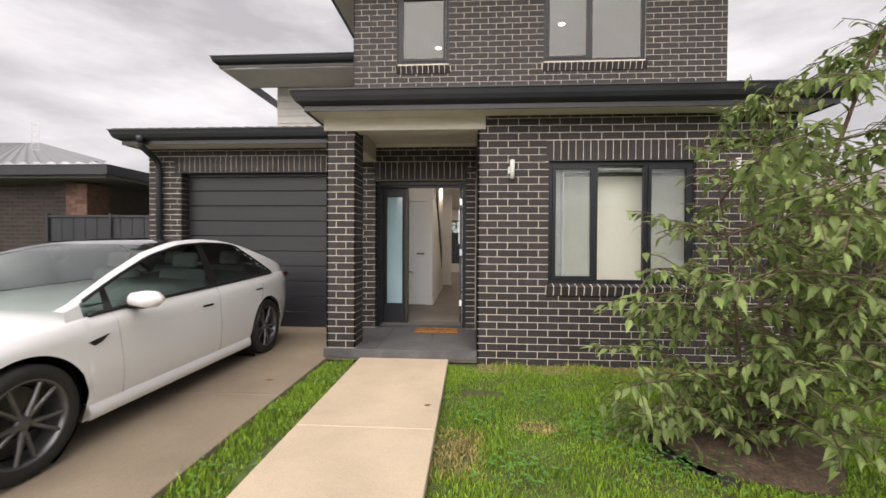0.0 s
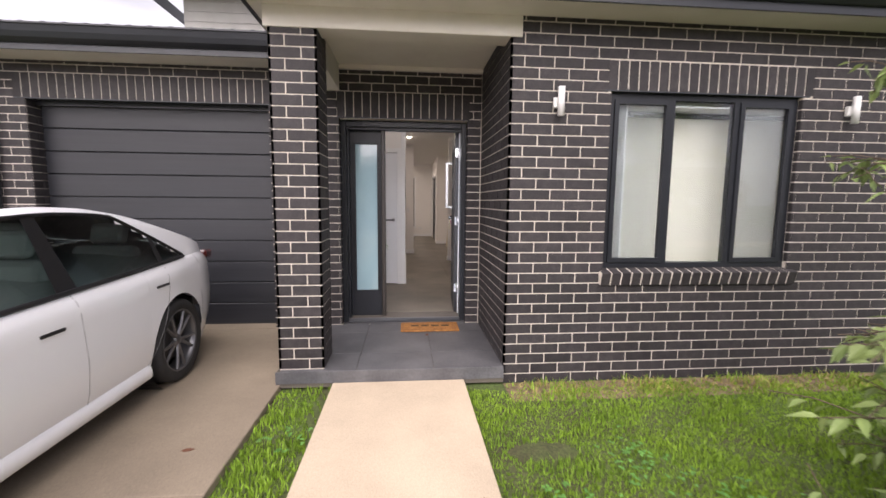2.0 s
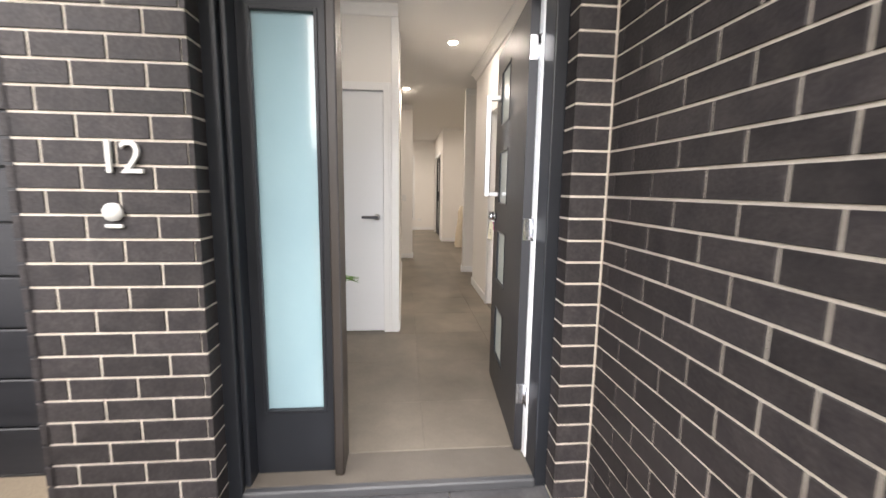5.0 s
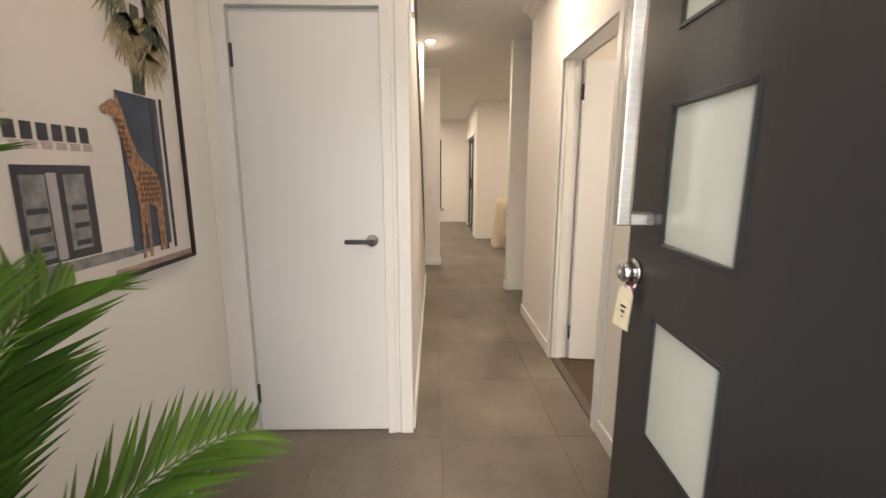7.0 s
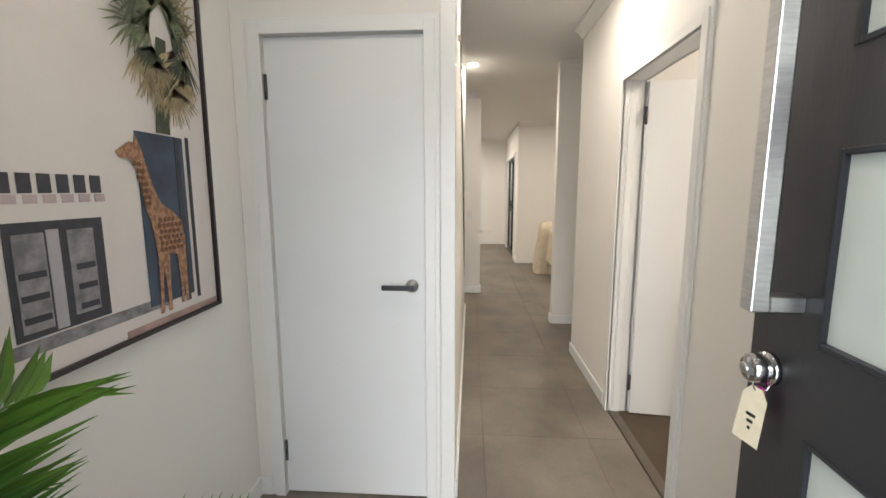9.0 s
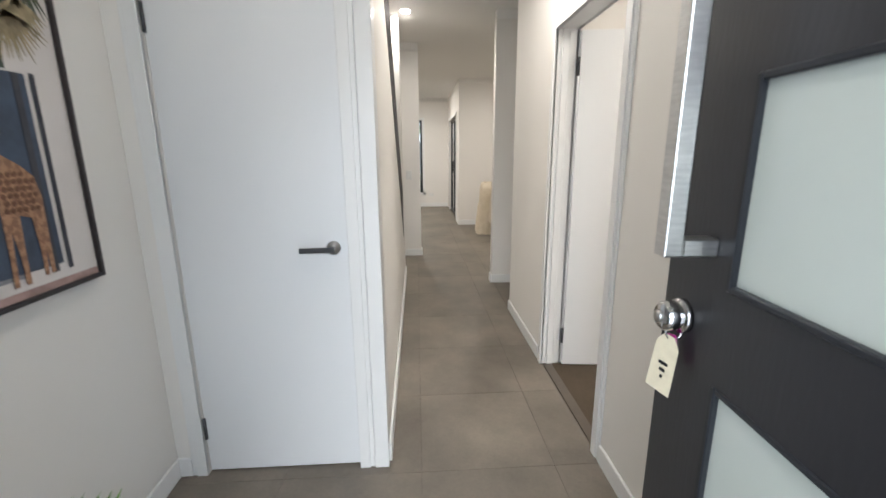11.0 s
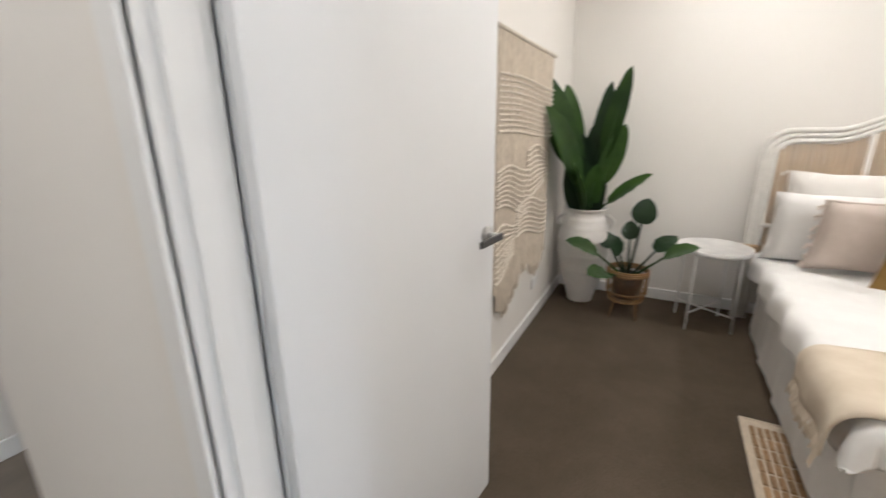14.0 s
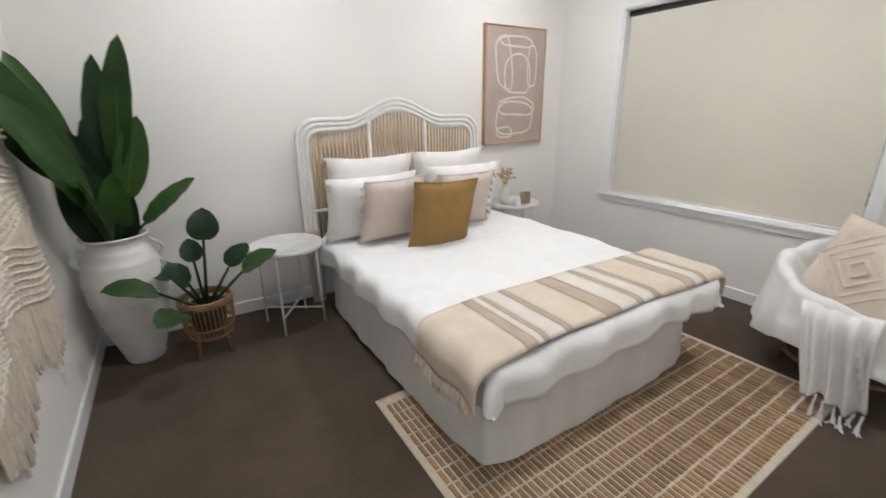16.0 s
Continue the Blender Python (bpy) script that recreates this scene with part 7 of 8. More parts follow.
t1 = tray_table(pose(3.09, 3.225, F + 0.004, 0, 0, 12))
copy_thing(t1, pose(3.17, 1.20, F + 0.004, 0, 0, 30))
TT = F + 0.004 + 0.546
v2 = thing("bud_vase", pose(3.22, 1.26, TT), "cream ceramic bud vase with dried flowers", "vase")
part("body", lathe([(0.001, 0), (0.035, 0), (0.05, 0.03), (0.052, 0.09), (0.03, 0.15), (0.022, 0.17), (0.026, 0.18), (0.018, 0.18), (0.016, 0.16), (0.001, 0.15)], 28), surf("cream_ceramic", (0.70, 0.64, 0.55), None, 20, 0.5, 0.3, 90), v2, "", True)
rng = random.Random(2)
bm = bmesh.new()
for k in range(26):
    a, r = rng.uniform(0, 6.28), rng.uniform(0.02, 0.09)
    p = Vector((math.cos(a) * r, math.sin(a) * r, rng.uniform(0.24, 0.31)))
    tube([(0, 0, 0.16), (p.x * 0.4, p.y * 0.4, 0.2), p], 0.0012, 4, bm, False)
    for _ in range(6):
        q = p + Vector((rng.gauss(0, .012), rng.gauss(0, .012), rng.gauss(0, .01)))
        tube([p, q], 0.004, 5, bm, True, [0.006, 0.002])
part("dried_flowers", bm, surf("dried_flower", (0.52, 0.36, 0.20), (0.40, 0.26, 0.13), 30, 0.9), v2)
cn = thing("candle_jar", pose(3.10, 1.22, TT), "small white ribbed candle jar", "candle")
part("jar", lathe([(0.001, 0), (0.034, 0), (0.036, 0.01), (0.036, 0.07), (0.03, 0.072), (0.03, 0.06), (0.001, 0.058)], 24), WHITE_PLASTIC, cn, "", True)
bx = thing("trinket_box", pose(3.12, 1.10, TT, 0, 0, 20), "small brass and glass trinket box", "box")
bm = bmesh.new()
for a in (-0.04, 0.04):
    for b in (-0.03, 0.03):
        tube([(b, a, 0), (b, a, 0.10)], 0.003, 5, bm)
for z in (0.003, 0.10):
    for a in (-0.04, 0.04):
        tube([(-0.03, a, z), (0.03, a, z)], 0.003, 5, bm)
    for b in (-0.03, 0.03):
        tube([(b, -0.04, z), (b, 0.04, z)], 0.003, 5, bm)
BRASS = surf("aged_brass", (0.45, 0.30, 0.14), None, 12, 0.35, metal=0.9)
part("edges", bm, BRASS, bx)
bm = bmesh.new()
for s in (-1, 1):
    tube([(-0.031, -0.04 * s, 0.003), (-0.031, 0.04 * s, 0.10)], 0.0025, 5, bm)
part("lattice", bm, BRASS, bx)
part("walls", box(-0.028, 0.028, -0.038, 0.038, 0.004, 0.098), surf("amber_glass", (0.36, 0.29, 0.20), None, 9, 0.2), bx)

# big vase with bird-of-paradise leaves
vase = thing("floor_vase", pose(3.165, 4.09, F + 0.004), "tall white ribbed floor vase with small handles", "vase")
VW = surf("chalk_white_glaze", (0.74, 0.72, 0.69), (0.68, 0.66, 0.63), 12, 0.55, 0.25, 60)
prof = [(0.001, 0.0), (0.092, 0.0), (0.10, 0.012)]
for k in range(1, 60):
    f = k / 60
    r = 0.098 + 0.098 * math.sin(min(1.0, f / 0.72) * math.pi / 2) ** 1.1 if f < 0.72 else 0.196 - 0.066 * (1 - math.cos((f - 0.72) / 0.28 * math.pi / 2)) ** 0.8
    for band in (0.27, 0.40, 0.52, 0.62, 0.68):
        r += 0.008 * math.exp(-((f * 0.72 - band) / 0.007) ** 2)
    prof.append((r, 0.012 + f * 0.70))
prof += [(0.128, 0.722), (0.132, 0.738), (0.155, 0.752), (0.158, 0.760), (0.146, 0.762), (0.122, 0.745), (0.120, 0.70), (0.001, 0.66)]
part("body", lathe(prof, 44), VW, vase, "", True)
for s in (-1, 1):
    ax = Vector((math.cos(radians(100)), math.sin(radians(100)), 0)) * s
    pts = [ax * (0.150 + 0.030 * k / 8 + 0.042 * math.sin(math.pi * k / 8)) + Vector((0, 0, 0.705 - 0.10 * k / 8)) for k in range(9)]
    part("handle", tube(pts, 0.011, 8), VW, vase, "", True)
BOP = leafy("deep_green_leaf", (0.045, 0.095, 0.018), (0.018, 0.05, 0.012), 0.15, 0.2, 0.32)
# darker copy of the leaf green, with the shade among inner leaves painted in
BOP_D = leafy("shaded_green_leaf", (0.016, 0.04, 0.014), (0.010, 0.025, 0.010), 0.1, 0.2, 0.35)
bop = thing("bird_of_paradise", pose(3.165, 4.09, F + 0.66), "tall bird-of-paradise plant with broad dark green leaves in the vase", "plant")


def big_leaf(name, base, d, face, ln, wd, mat, parent, droop=0.2, seg=14, cup=0.18, stem=0.3, split=0.0):
    """A broad paddle leaf on a stem: d its way, face the side its upper surface looks to."""
    d = Vector(d).normalized()
    base = Vector(base)
    side = d.cross(Vector(face)).normalized()
    nrm = side.cross(d).normalized()
    s0 = base + d * stem
    lf = part(name, tube([base, base + d * stem * 0.5, s0, s0 + d * ln * 0.6 - nrm * droop * ln * 0.36], 0.008, 7, None, True, [0.011, 0.009, 0.007, 0.003]), mat, parent, "", True)
    bm = bmesh.new()
    rows_ = []
    for i in range(seg + 1):
        f = i / seg
        c = s0 + d * ln * f - nrm * droop * ln * f * f
        w = wd / 2 * (math.sin(math.pi * min(1, 0.05 + 0.95 * f ** 0.95)) ** 0.55) * (1 - 0.12 * f) if f < 1 else 0.001
        row = []
        for v in (-1, -0.5, 0, 0.5, 1):
            row.append(bm.verts.new(c + side * v * w + nrm * (abs(v) * w * cup + 0.004 * math.sin(i * 2.1) * abs(v))))
        rows_.append(row)
    for a, b in zip(rows_, rows_[1:]):
        for j in range(4):
            bm.faces.new((a[j], b[j], b[j + 1], a[j + 1]))
    part("blade", bm, mat, lf, "", True)
    return lf


#               way, facing, length, width, stem, droop, dark (inner leaf, shade in its colour)
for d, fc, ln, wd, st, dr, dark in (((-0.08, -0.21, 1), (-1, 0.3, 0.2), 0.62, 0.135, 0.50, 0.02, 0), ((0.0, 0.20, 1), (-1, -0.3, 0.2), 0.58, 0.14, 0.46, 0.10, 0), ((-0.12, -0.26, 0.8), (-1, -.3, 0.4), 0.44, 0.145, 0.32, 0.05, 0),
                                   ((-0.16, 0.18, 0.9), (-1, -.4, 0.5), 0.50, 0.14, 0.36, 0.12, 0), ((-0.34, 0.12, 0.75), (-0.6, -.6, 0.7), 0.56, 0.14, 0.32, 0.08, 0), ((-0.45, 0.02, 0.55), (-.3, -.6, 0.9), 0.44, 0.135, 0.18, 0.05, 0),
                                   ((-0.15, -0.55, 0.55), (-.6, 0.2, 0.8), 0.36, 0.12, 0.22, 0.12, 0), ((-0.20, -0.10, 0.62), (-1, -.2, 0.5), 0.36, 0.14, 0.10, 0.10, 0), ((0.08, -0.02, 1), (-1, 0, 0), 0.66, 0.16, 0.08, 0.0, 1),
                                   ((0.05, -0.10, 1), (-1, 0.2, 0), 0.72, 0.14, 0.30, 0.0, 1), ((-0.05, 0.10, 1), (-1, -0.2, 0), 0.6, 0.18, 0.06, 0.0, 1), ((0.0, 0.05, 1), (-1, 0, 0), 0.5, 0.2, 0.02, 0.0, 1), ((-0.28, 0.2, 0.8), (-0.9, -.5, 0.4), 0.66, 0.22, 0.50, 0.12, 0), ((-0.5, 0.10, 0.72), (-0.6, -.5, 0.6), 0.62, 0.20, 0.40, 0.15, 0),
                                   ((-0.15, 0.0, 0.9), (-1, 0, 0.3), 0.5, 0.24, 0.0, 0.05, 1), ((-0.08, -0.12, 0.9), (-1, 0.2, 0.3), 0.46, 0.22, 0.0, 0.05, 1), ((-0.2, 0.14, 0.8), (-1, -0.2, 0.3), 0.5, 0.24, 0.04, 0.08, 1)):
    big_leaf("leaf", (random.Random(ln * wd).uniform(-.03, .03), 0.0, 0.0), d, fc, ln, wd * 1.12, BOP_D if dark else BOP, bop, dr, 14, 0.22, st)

# basket with a broad-leaved plant
basket = thing("basket_planter", pose(3.0, 3.735, F + 0.004), "rattan basket planter on splayed legs", "planter")
RAT = surf("brown_rattan", (0.30, 0.175, 0.075), (0.20, 0.11, 0.045), 30, 0.6, 0.4, 80, jitter=0.2)
def hoop(r, z, rad, mat=None):
    return tube([(r * math.cos(a), r * math.sin(a), z) for a in np.linspace(0, 2 * math.pi, 33)], rad, 6, None, False)
for r, z in ((0.115, 0.13), (0.135, 0.19), (0.142, 0.33), (0.142, 0.345), (0.140, 0.36)):
    part("hoop", hoop(r, z, 0.007), RAT, basket, "", True)
for k in range(36):
    a = 2 * math.pi * k / 36
    c, s = math.cos(a), math.sin(a)
    part("cane", tube([(0.115 * c, 0.115 * s, 0.13), (0.136 * c, 0.136 * s, 0.19), (0.142 * c, 0.142 * s, 0.36)], 0.0035, 5), RAT, basket)
for k in range(4):
    a = math.pi / 4 + k * math.pi / 2
    part("leg", tube([(0.09 * math.cos(a), 0.09 * math.sin(a), 0.15), (0.13 * math.cos(a), 0.13 * math.sin(a), 0.0)], 0.007, 7), RAT, basket, "", True)
phil = thing("leafy_plant", pose(3.0, 3.735, F + 0.15), "broad-leaved green plant in a dark pot inside the basket", "plant")
part("pot", lathe([(0.001, 0), (0.09, 0), (0.11, 0.17), (0.10, 0.17), (0.095, 0.14), (0.001, 0.14)], 24), BLACK, phil, "dark pot", True)
# the shorter leaves take the darkened copy
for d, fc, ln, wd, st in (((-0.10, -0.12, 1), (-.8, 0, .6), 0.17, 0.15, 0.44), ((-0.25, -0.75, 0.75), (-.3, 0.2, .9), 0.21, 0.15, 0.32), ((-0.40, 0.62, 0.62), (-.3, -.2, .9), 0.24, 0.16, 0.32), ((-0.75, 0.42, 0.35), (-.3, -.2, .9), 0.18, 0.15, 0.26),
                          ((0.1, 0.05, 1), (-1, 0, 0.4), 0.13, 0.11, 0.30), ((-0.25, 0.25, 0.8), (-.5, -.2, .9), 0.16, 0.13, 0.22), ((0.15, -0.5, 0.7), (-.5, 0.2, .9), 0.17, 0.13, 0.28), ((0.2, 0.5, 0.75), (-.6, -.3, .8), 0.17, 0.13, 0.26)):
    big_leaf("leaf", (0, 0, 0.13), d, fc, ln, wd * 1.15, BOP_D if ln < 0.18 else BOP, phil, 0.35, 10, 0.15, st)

# canvas art
art = thing("wall_art", pose(3.44, 1.012, 1.608), "taupe canvas print of looping white lines in an oak frame", "artwork")
bm = bmesh.new()
for y0, y1, z0, z1 in ((-0.35, -0.338, -0.492, 0.492), (0.338, 0.35, -0.492, 0.492), (-0.338, 0.338, -0.492, -0.48), (-0.338, 0.338, 0.48, 0.492)):
    box(-0.042, 0.0, y0, y1, z0, z1, 0.002, bm)
part("frame", bm, WOOD, art, "pale oak frame")
part("canvas", box(-0.034, -0.002, -0.337, 0.337, -0.479, 0.479), surf("taupe_canvas", (0.46, 0.37, 0.32), (0.42, 0.335, 0.285), 6, 0.9, 0.4, 300), art)
INKW = surf("white_line_paint", (0.74, 0.70, 0.66), None, 20, 0.8)
def loop(name, cy, cz, ry_, rz_, wob, ph, closed=True, skew=0.0):
    pts = []
    for k in range(49):
        a = 2 * math.pi * k / 48
        sq = (abs(math.cos(a)) ** 0.6 * math.copysign(1, math.cos(a)), abs(math.sin(a)) ** 0.6 * math.copysign(1, math.sin(a)))
        pts.append((-0.035, cy + ry_ * sq[0] * (1 + wob * math.sin(2 * a + ph)) + skew * sq[1], cz + rz_ * sq[1] * (1 + wob * math.cos(3 * a + ph))))
    bmx = tube(pts, 0.008, 6, None, False)
    for v in bmx.verts:
        v.co.x = -0.035 + (v.co.x + 0.035) * 0.3
    part(name, bmx, INKW, art)
loop("line", 0.14, 0.19, 0.085, 0.21, 0.10, 0.3, skew=0.02)
loop("line", -0.02, 0.10, 0.14, 0.16, 0.08, 1.3)
loop("line", -0.19, 0.17, 0.05, 0.17, 0.06, 2.0)
loop("line", 0.0, 0.37, 0.17, 0.04, 0.10, 0.8)
loop("line", -0.02, -0.17, 0.19, 0.075, 0.12, 1.0)
loop("line", 0.0, -0.27, 0.21, 0.14, 0.05, 2.6)
loop("line", 0.12, -0.39, 0.085, 0.045, 0.08, 0.2)

# macrame hanging
mac = thing("macrame_hanging", pose(0, 4.318, 0), "long cream macrame wall hanging on a rod", "wall hanging")
ROPE = surf("cream_rope", (0.62, 0.555, 0.46), (0.54, 0.47, 0.38), 30, 0.95, 0.8, 180, stretch=(1, 1, 0.15), fine=0.18)
ROPE2 = surf("ivory_rope", (0.70, 0.65, 0.56), (0.62, 0.56, 0.47), 40, 0.95, 0.8, 160, fine=0.15)
MX0, MX1, MTOP = 1.77, 2.76, 1.86
part("rod", tube([(MX0 - 0.05, -0.012, MTOP), (MX1 + 0.05, -0.012, MTOP)], 0.011, 10), ROPE2, mac, "", True)
rng = random.Random(6)
bm = bmesh.new()
for k in range(120):
    x = MX0 + (MX1 - MX0) * k / 119
    low = 0.44 + 0.12 * abs(x - 2.18) / 0.45 + rng.uniform(-0.05, 0.05) + 0.10 * math.sin(x * 9)
    pts = [(x + rng.uniform(-.003, .003), -0.008 - rng.uniform(0, .004), MTOP - (MTOP - low) * f) for f in (0, .25, .5, .75, 1)]
    tube(pts, 0.0048, 5, bm, True)
cords = part("cord", bm, ROPE, mac)
cords["kind"] = "stuff"
def knot_band(z_hi, z_lo, x0, x1, tilt_hi, tilt_lo, style):
    rows_n = int((z_hi - z_lo) / 0.026)
    for r in range(rows_n + 1):
        f = r / max(1, rows_n)
        pts = []
        for k in range(25):
            x = x0 + (x1 - x0) * k / 24
            a = z_hi + tilt_hi * math.sin((x - x0) / (x1 - x0) * math.pi * 1.6)
            b = z_lo + tilt_lo * math.sin((x - x0) / (x1 - x0) * math.pi * 1.3 + 1)
            z = a + (b - a) * f + (0.004 * math.sin(k * 2.6 + r * style))
            pts.append((x, -0.017 - 0.004 * math.cos(k * 2.6 + r * style), z))
        part("knotted_cord", tube(pts, 0.0075 if r in (0, rows_n) else 0.0055, 5), ROPE2, mac)
knot_band(1.66, 1.38, MX0, MX1, 0.012, 0.02, 0.0)
knot_band(1.20, 0.98, MX0, MX0 + 0.50, 0.025, 0.05, 3.14)
knot_band(1.28, 1.04, MX0 + 0.50, MX1, 0.03, -0.03, 0.0)
knot_band(0.90, 0.66, MX0, MX0 + 0.30, 0.02, -0.05, 3.14)
knot_band(0.96, 0.76, MX0 + 0.32, MX1, 0.04, 0.05, 3.14)

# rattan tub armchair, its back to the window, with a throw over one arm and a big cushion in it
CX, CY = 0.82, 0.93
chair = thing("armchair", pose(CX, CY, F + 0.004, 0, 0, 160), "brown rattan tub armchair half covered by a white throw", "armchair")
for a in (45, 135, 225, 315):
    c, s = math.cos(radians(a)), math.sin(radians(a))
    part("leg", tube([(0.22 * c, 0.22 * s, 0.24), (0.30 * c, 0.30 * s, 0.0)], 0.018, 8, None, True, [0.021, 0.016]), RAT, chair, "bent cane leg", True)
part("stretcher", tube([(0.27 * math.cos(radians(45 + 90 * k / 6)), 0.27 * math.sin(radians(45 + 90 * k / 6)), 0.10) for k in range(25)], 0.011, 8, None, False), RAT, chair, "", True)
part("seat", lathe([(0.001, 0.24), (0.29, 0.24), (0.31, 0.27), (0.30, 0.35), (0.001, 0.37)], 28), RAT, chair, "", True)


def rim(f):
    """Radius and height of the tub's rim, f from one arm's end round the back to the other's."""
    return 0.345, 0.47 + 0.33 * math.sin(math.pi * f) ** 3.2


for k in range(26):
    a = radians(-35 + 250 * k / 25)
    c, s = math.cos(a), math.sin(a)
    r, h = rim(k / 25)
    part("back_cane", tube([(0.29 * c, 0.29 * s, 0.27), (0.325 * c, 0.325 * s, 0.40), (r * c, r * s, h)], 0.007, 6), RAT, chair)
for lift, thick in ((0.0, 0.018), (-0.06, 0.009)):
    pts = [(rim(k / 36)[0] * math.cos(radians(-35 + 250 * k / 36)), rim(k / 36)[0] * math.sin(radians(-35 + 250 * k / 36)), rim(k / 36)[1] + lift) for k in range(37)]
    part("back_rail", tube(pts, thick, 8), RAT, chair, "", True)

CHAIR_CLOTH = weave("white_gauze", (0.78, 0.765, 0.74), (0.72, 0.70, 0.675), 380, 380, 0, 0.95, 0.35)
ct = thing("chair_throw", pose(CX, CY, F), "white gauze throw with knotted tassels draped over the armchair", "throw")


def cloth_sheet(rows_, parent, name="cloth"):
    bm = bmesh.new()
    grid = [[bm.verts.new(p) for p in r] for r in rows_]
    for a, b in zip(grid, grid[1:]):
        for j in range(len(a) - 1):
            bm.faces.new((a[j], b[j], b[j + 1], a[j + 1]))
    bmesh.ops.recalc_face_normals(bm, faces=bm.faces)
    ob = part(name, bm, CHAIR_CLOTH, parent, "", True)
    sm = ob.modifiers.new("thick", "SOLIDIFY")
    sm.thickness = 0.007
    ss = ob.modifiers.new("soft", "SUBSURF")
    ss.levels = ss.render_levels = 1
    return ob


# the main spread: up the outside of the arm, over the rim, down inside to the seat
rows_ = []
for i in range(44):
    f = i / 43
    deg = -48 + 172 * f
    a = radians(deg)
    top = 0.665 - 0.20 * max(0.0, min(1.0, (deg + 48) / 150)) + 0.012 * math.sin(deg * 0.09)
    low = 0.17 + 0.09 * abs(math.sin(radians(deg * 1.6 - 40))) + (0.12 * (1 - f / 0.12) if f < 0.12 else 0.0)
    row = []
    for j in range(23):
        v = j / 22
        if v < 0.5:
            u = v / 0.5
            r = 0.395 + 0.035 * (1 - u) - 0.02 * u
            z = low + (top - low) * u
        elif v < 0.66:
            u = (v - 0.5) / 0.16
            r = 0.375 - 0.085 * u
            z = top + 0.022 * math.sin(math.pi * u) - 0.02 * u
        else:
            u = (v - 0.66) / 0.34
            r = 0.29 - 0.14 * u
            z = top - 0.02 - (top - 0.02 - 0.395) * u ** 0.7
        fold = 0.020 * (1 - v) * math.sin(deg * 0.23 + 3.0 * v) + 0.016 * noise.noise(Vector((deg * 0.03, v * 4, 3.1))) + 0.010 * noise.noise(Vector((deg * 0.09, v * 9, 7.7)))
        row.append((math.cos(a) * (r + fold), math.sin(a) * (r + fold), z + 0.6 * fold))
    rows_.append(row)
cloth_sheet(rows_, ct)
# a gathered tail over the front down to the carpet
rows_ = []
path_t = [(0.02, 0.20, 0.425), (0.01, 0.30, 0.475), (0.0, 0.385, 0.495), (-0.01, 0.43, 0.46), (-0.02, 0.45, 0.40), (-0.03, 0.46, 0.33), (-0.045, 0.465, 0.26), (-0.06, 0.47, 0.19), (-0.075, 0.475, 0.13), (-0.085, 0.485, 0.075)]
for i, p in enumerate(path_t):
    row = []
    f = i / (len(path_t) - 1)
    wdt = 0.33 - 0.11 * math.sin(f * math.pi * 0.6)
    for j in range(29):
        v = -0.5 + j / 28
        gather = (0.012 + 0.024 * f) * math.sin(v * 23 + 1.2 * math.sin(f * 3)) + 0.012 * noise.noise(Vector((v * 7, f * 5, 1.3)))
        row.append((p[0] + v * wdt, p[1] + gather + 0.10 * v * f - 0.05 * v * v, p[2] + 0.35 * gather * (1 - f) + 0.035 * math.sin(v * 7) * f))
    rows_.append(row)
cloth_sheet(rows_, ct, "tail")
rng = random.Random(12)
for p in [Vector(q) for q in rows_[-1]][1::4]:
    bm = bmesh.new()
    q = Vector((p.x + rng.uniform(-.02, .02), p.y + rng.uniform(.02, .05), 0.017))
    tube([p, (p + q) / 2 + Vector((0, 0.012, 0)), q], 0.005, 6, bm, True, [0.004, 0.005, 0.010])
    for _ in range(3):
        tube([q, q + Vector((rng.uniform(-.02, .02), rng.uniform(.01, .03), -0.008))], 0.004, 5, bm, True)
    part("tassel", bm, CHAIR_CLOTH, ct)
for k, deg in enumerate((96, 102, 108, 114)):
    p = Vector((-0.10 - 0.012 * k, 0.44 - 0.01 * k, 0.40 - 0.055 * k))
    part("tassel", tube([p, p + Vector((-0.012, 0.015, -0.03)), p + Vector((-0.01, 0.02, -0.06))], 0.005, 6, None, True, [0.004, 0.006, 0.008]), CHAIR_CLOTH, ct)
CH_CUSH = weave("oat_cotton", (0.64, 0.56, 0.47), (0.57, 0.49, 0.405), 300, 300, 300, 0.95, 0.4)
nx = Vector((0.30, 0.85, 0.40)).normalized()
nz = Vector((-0.25, -0.30, 0.92))
nz = (nz - nx * nz.dot(nx)).normalized()
ny = nz.cross(nx)
lean = Matrix(((nx.x, ny.x, nz.x, 0.82), (nx.y, ny.y, nz.y, 1.03), (nx.z, ny.z, nz.z, F + 0.605), (0, 0, 0, 1)))
cc = cushion(lean, 0.50, 0.48, 0.17, CH_CUSH, "oat cotton cushion with tufted diamonds on the armchair", 15, group="armchair cushion")
for r in (0.045, 0.10, 0.155, 0.21):
    pts = []
    for k in range(33):
        q = k / 8
        s, f = int(q) % 4, q - int(q)
        cs = ((1, 0), (0, 1), (-1, 0), (0, -1), (1, 0))
        u, v = cs[s][0] * (1 - f) + cs[s + 1][0] * f, cs[s][1] * (1 - f) + cs[s + 1][1] * f
        y, z = r * u, r * v
        pts.append((0.085 * (1 - (y / 0.25) ** 2) ** 0.5 * (1 - (z / 0.24) ** 2) ** 0.5 + 0.001, y, z))
    part("tufted_diamond", tube(pts, 0.009, 6), CH_CUSH, cc)

# ---- bricks, tiles: laid piece by piece ----
CACHE = {}


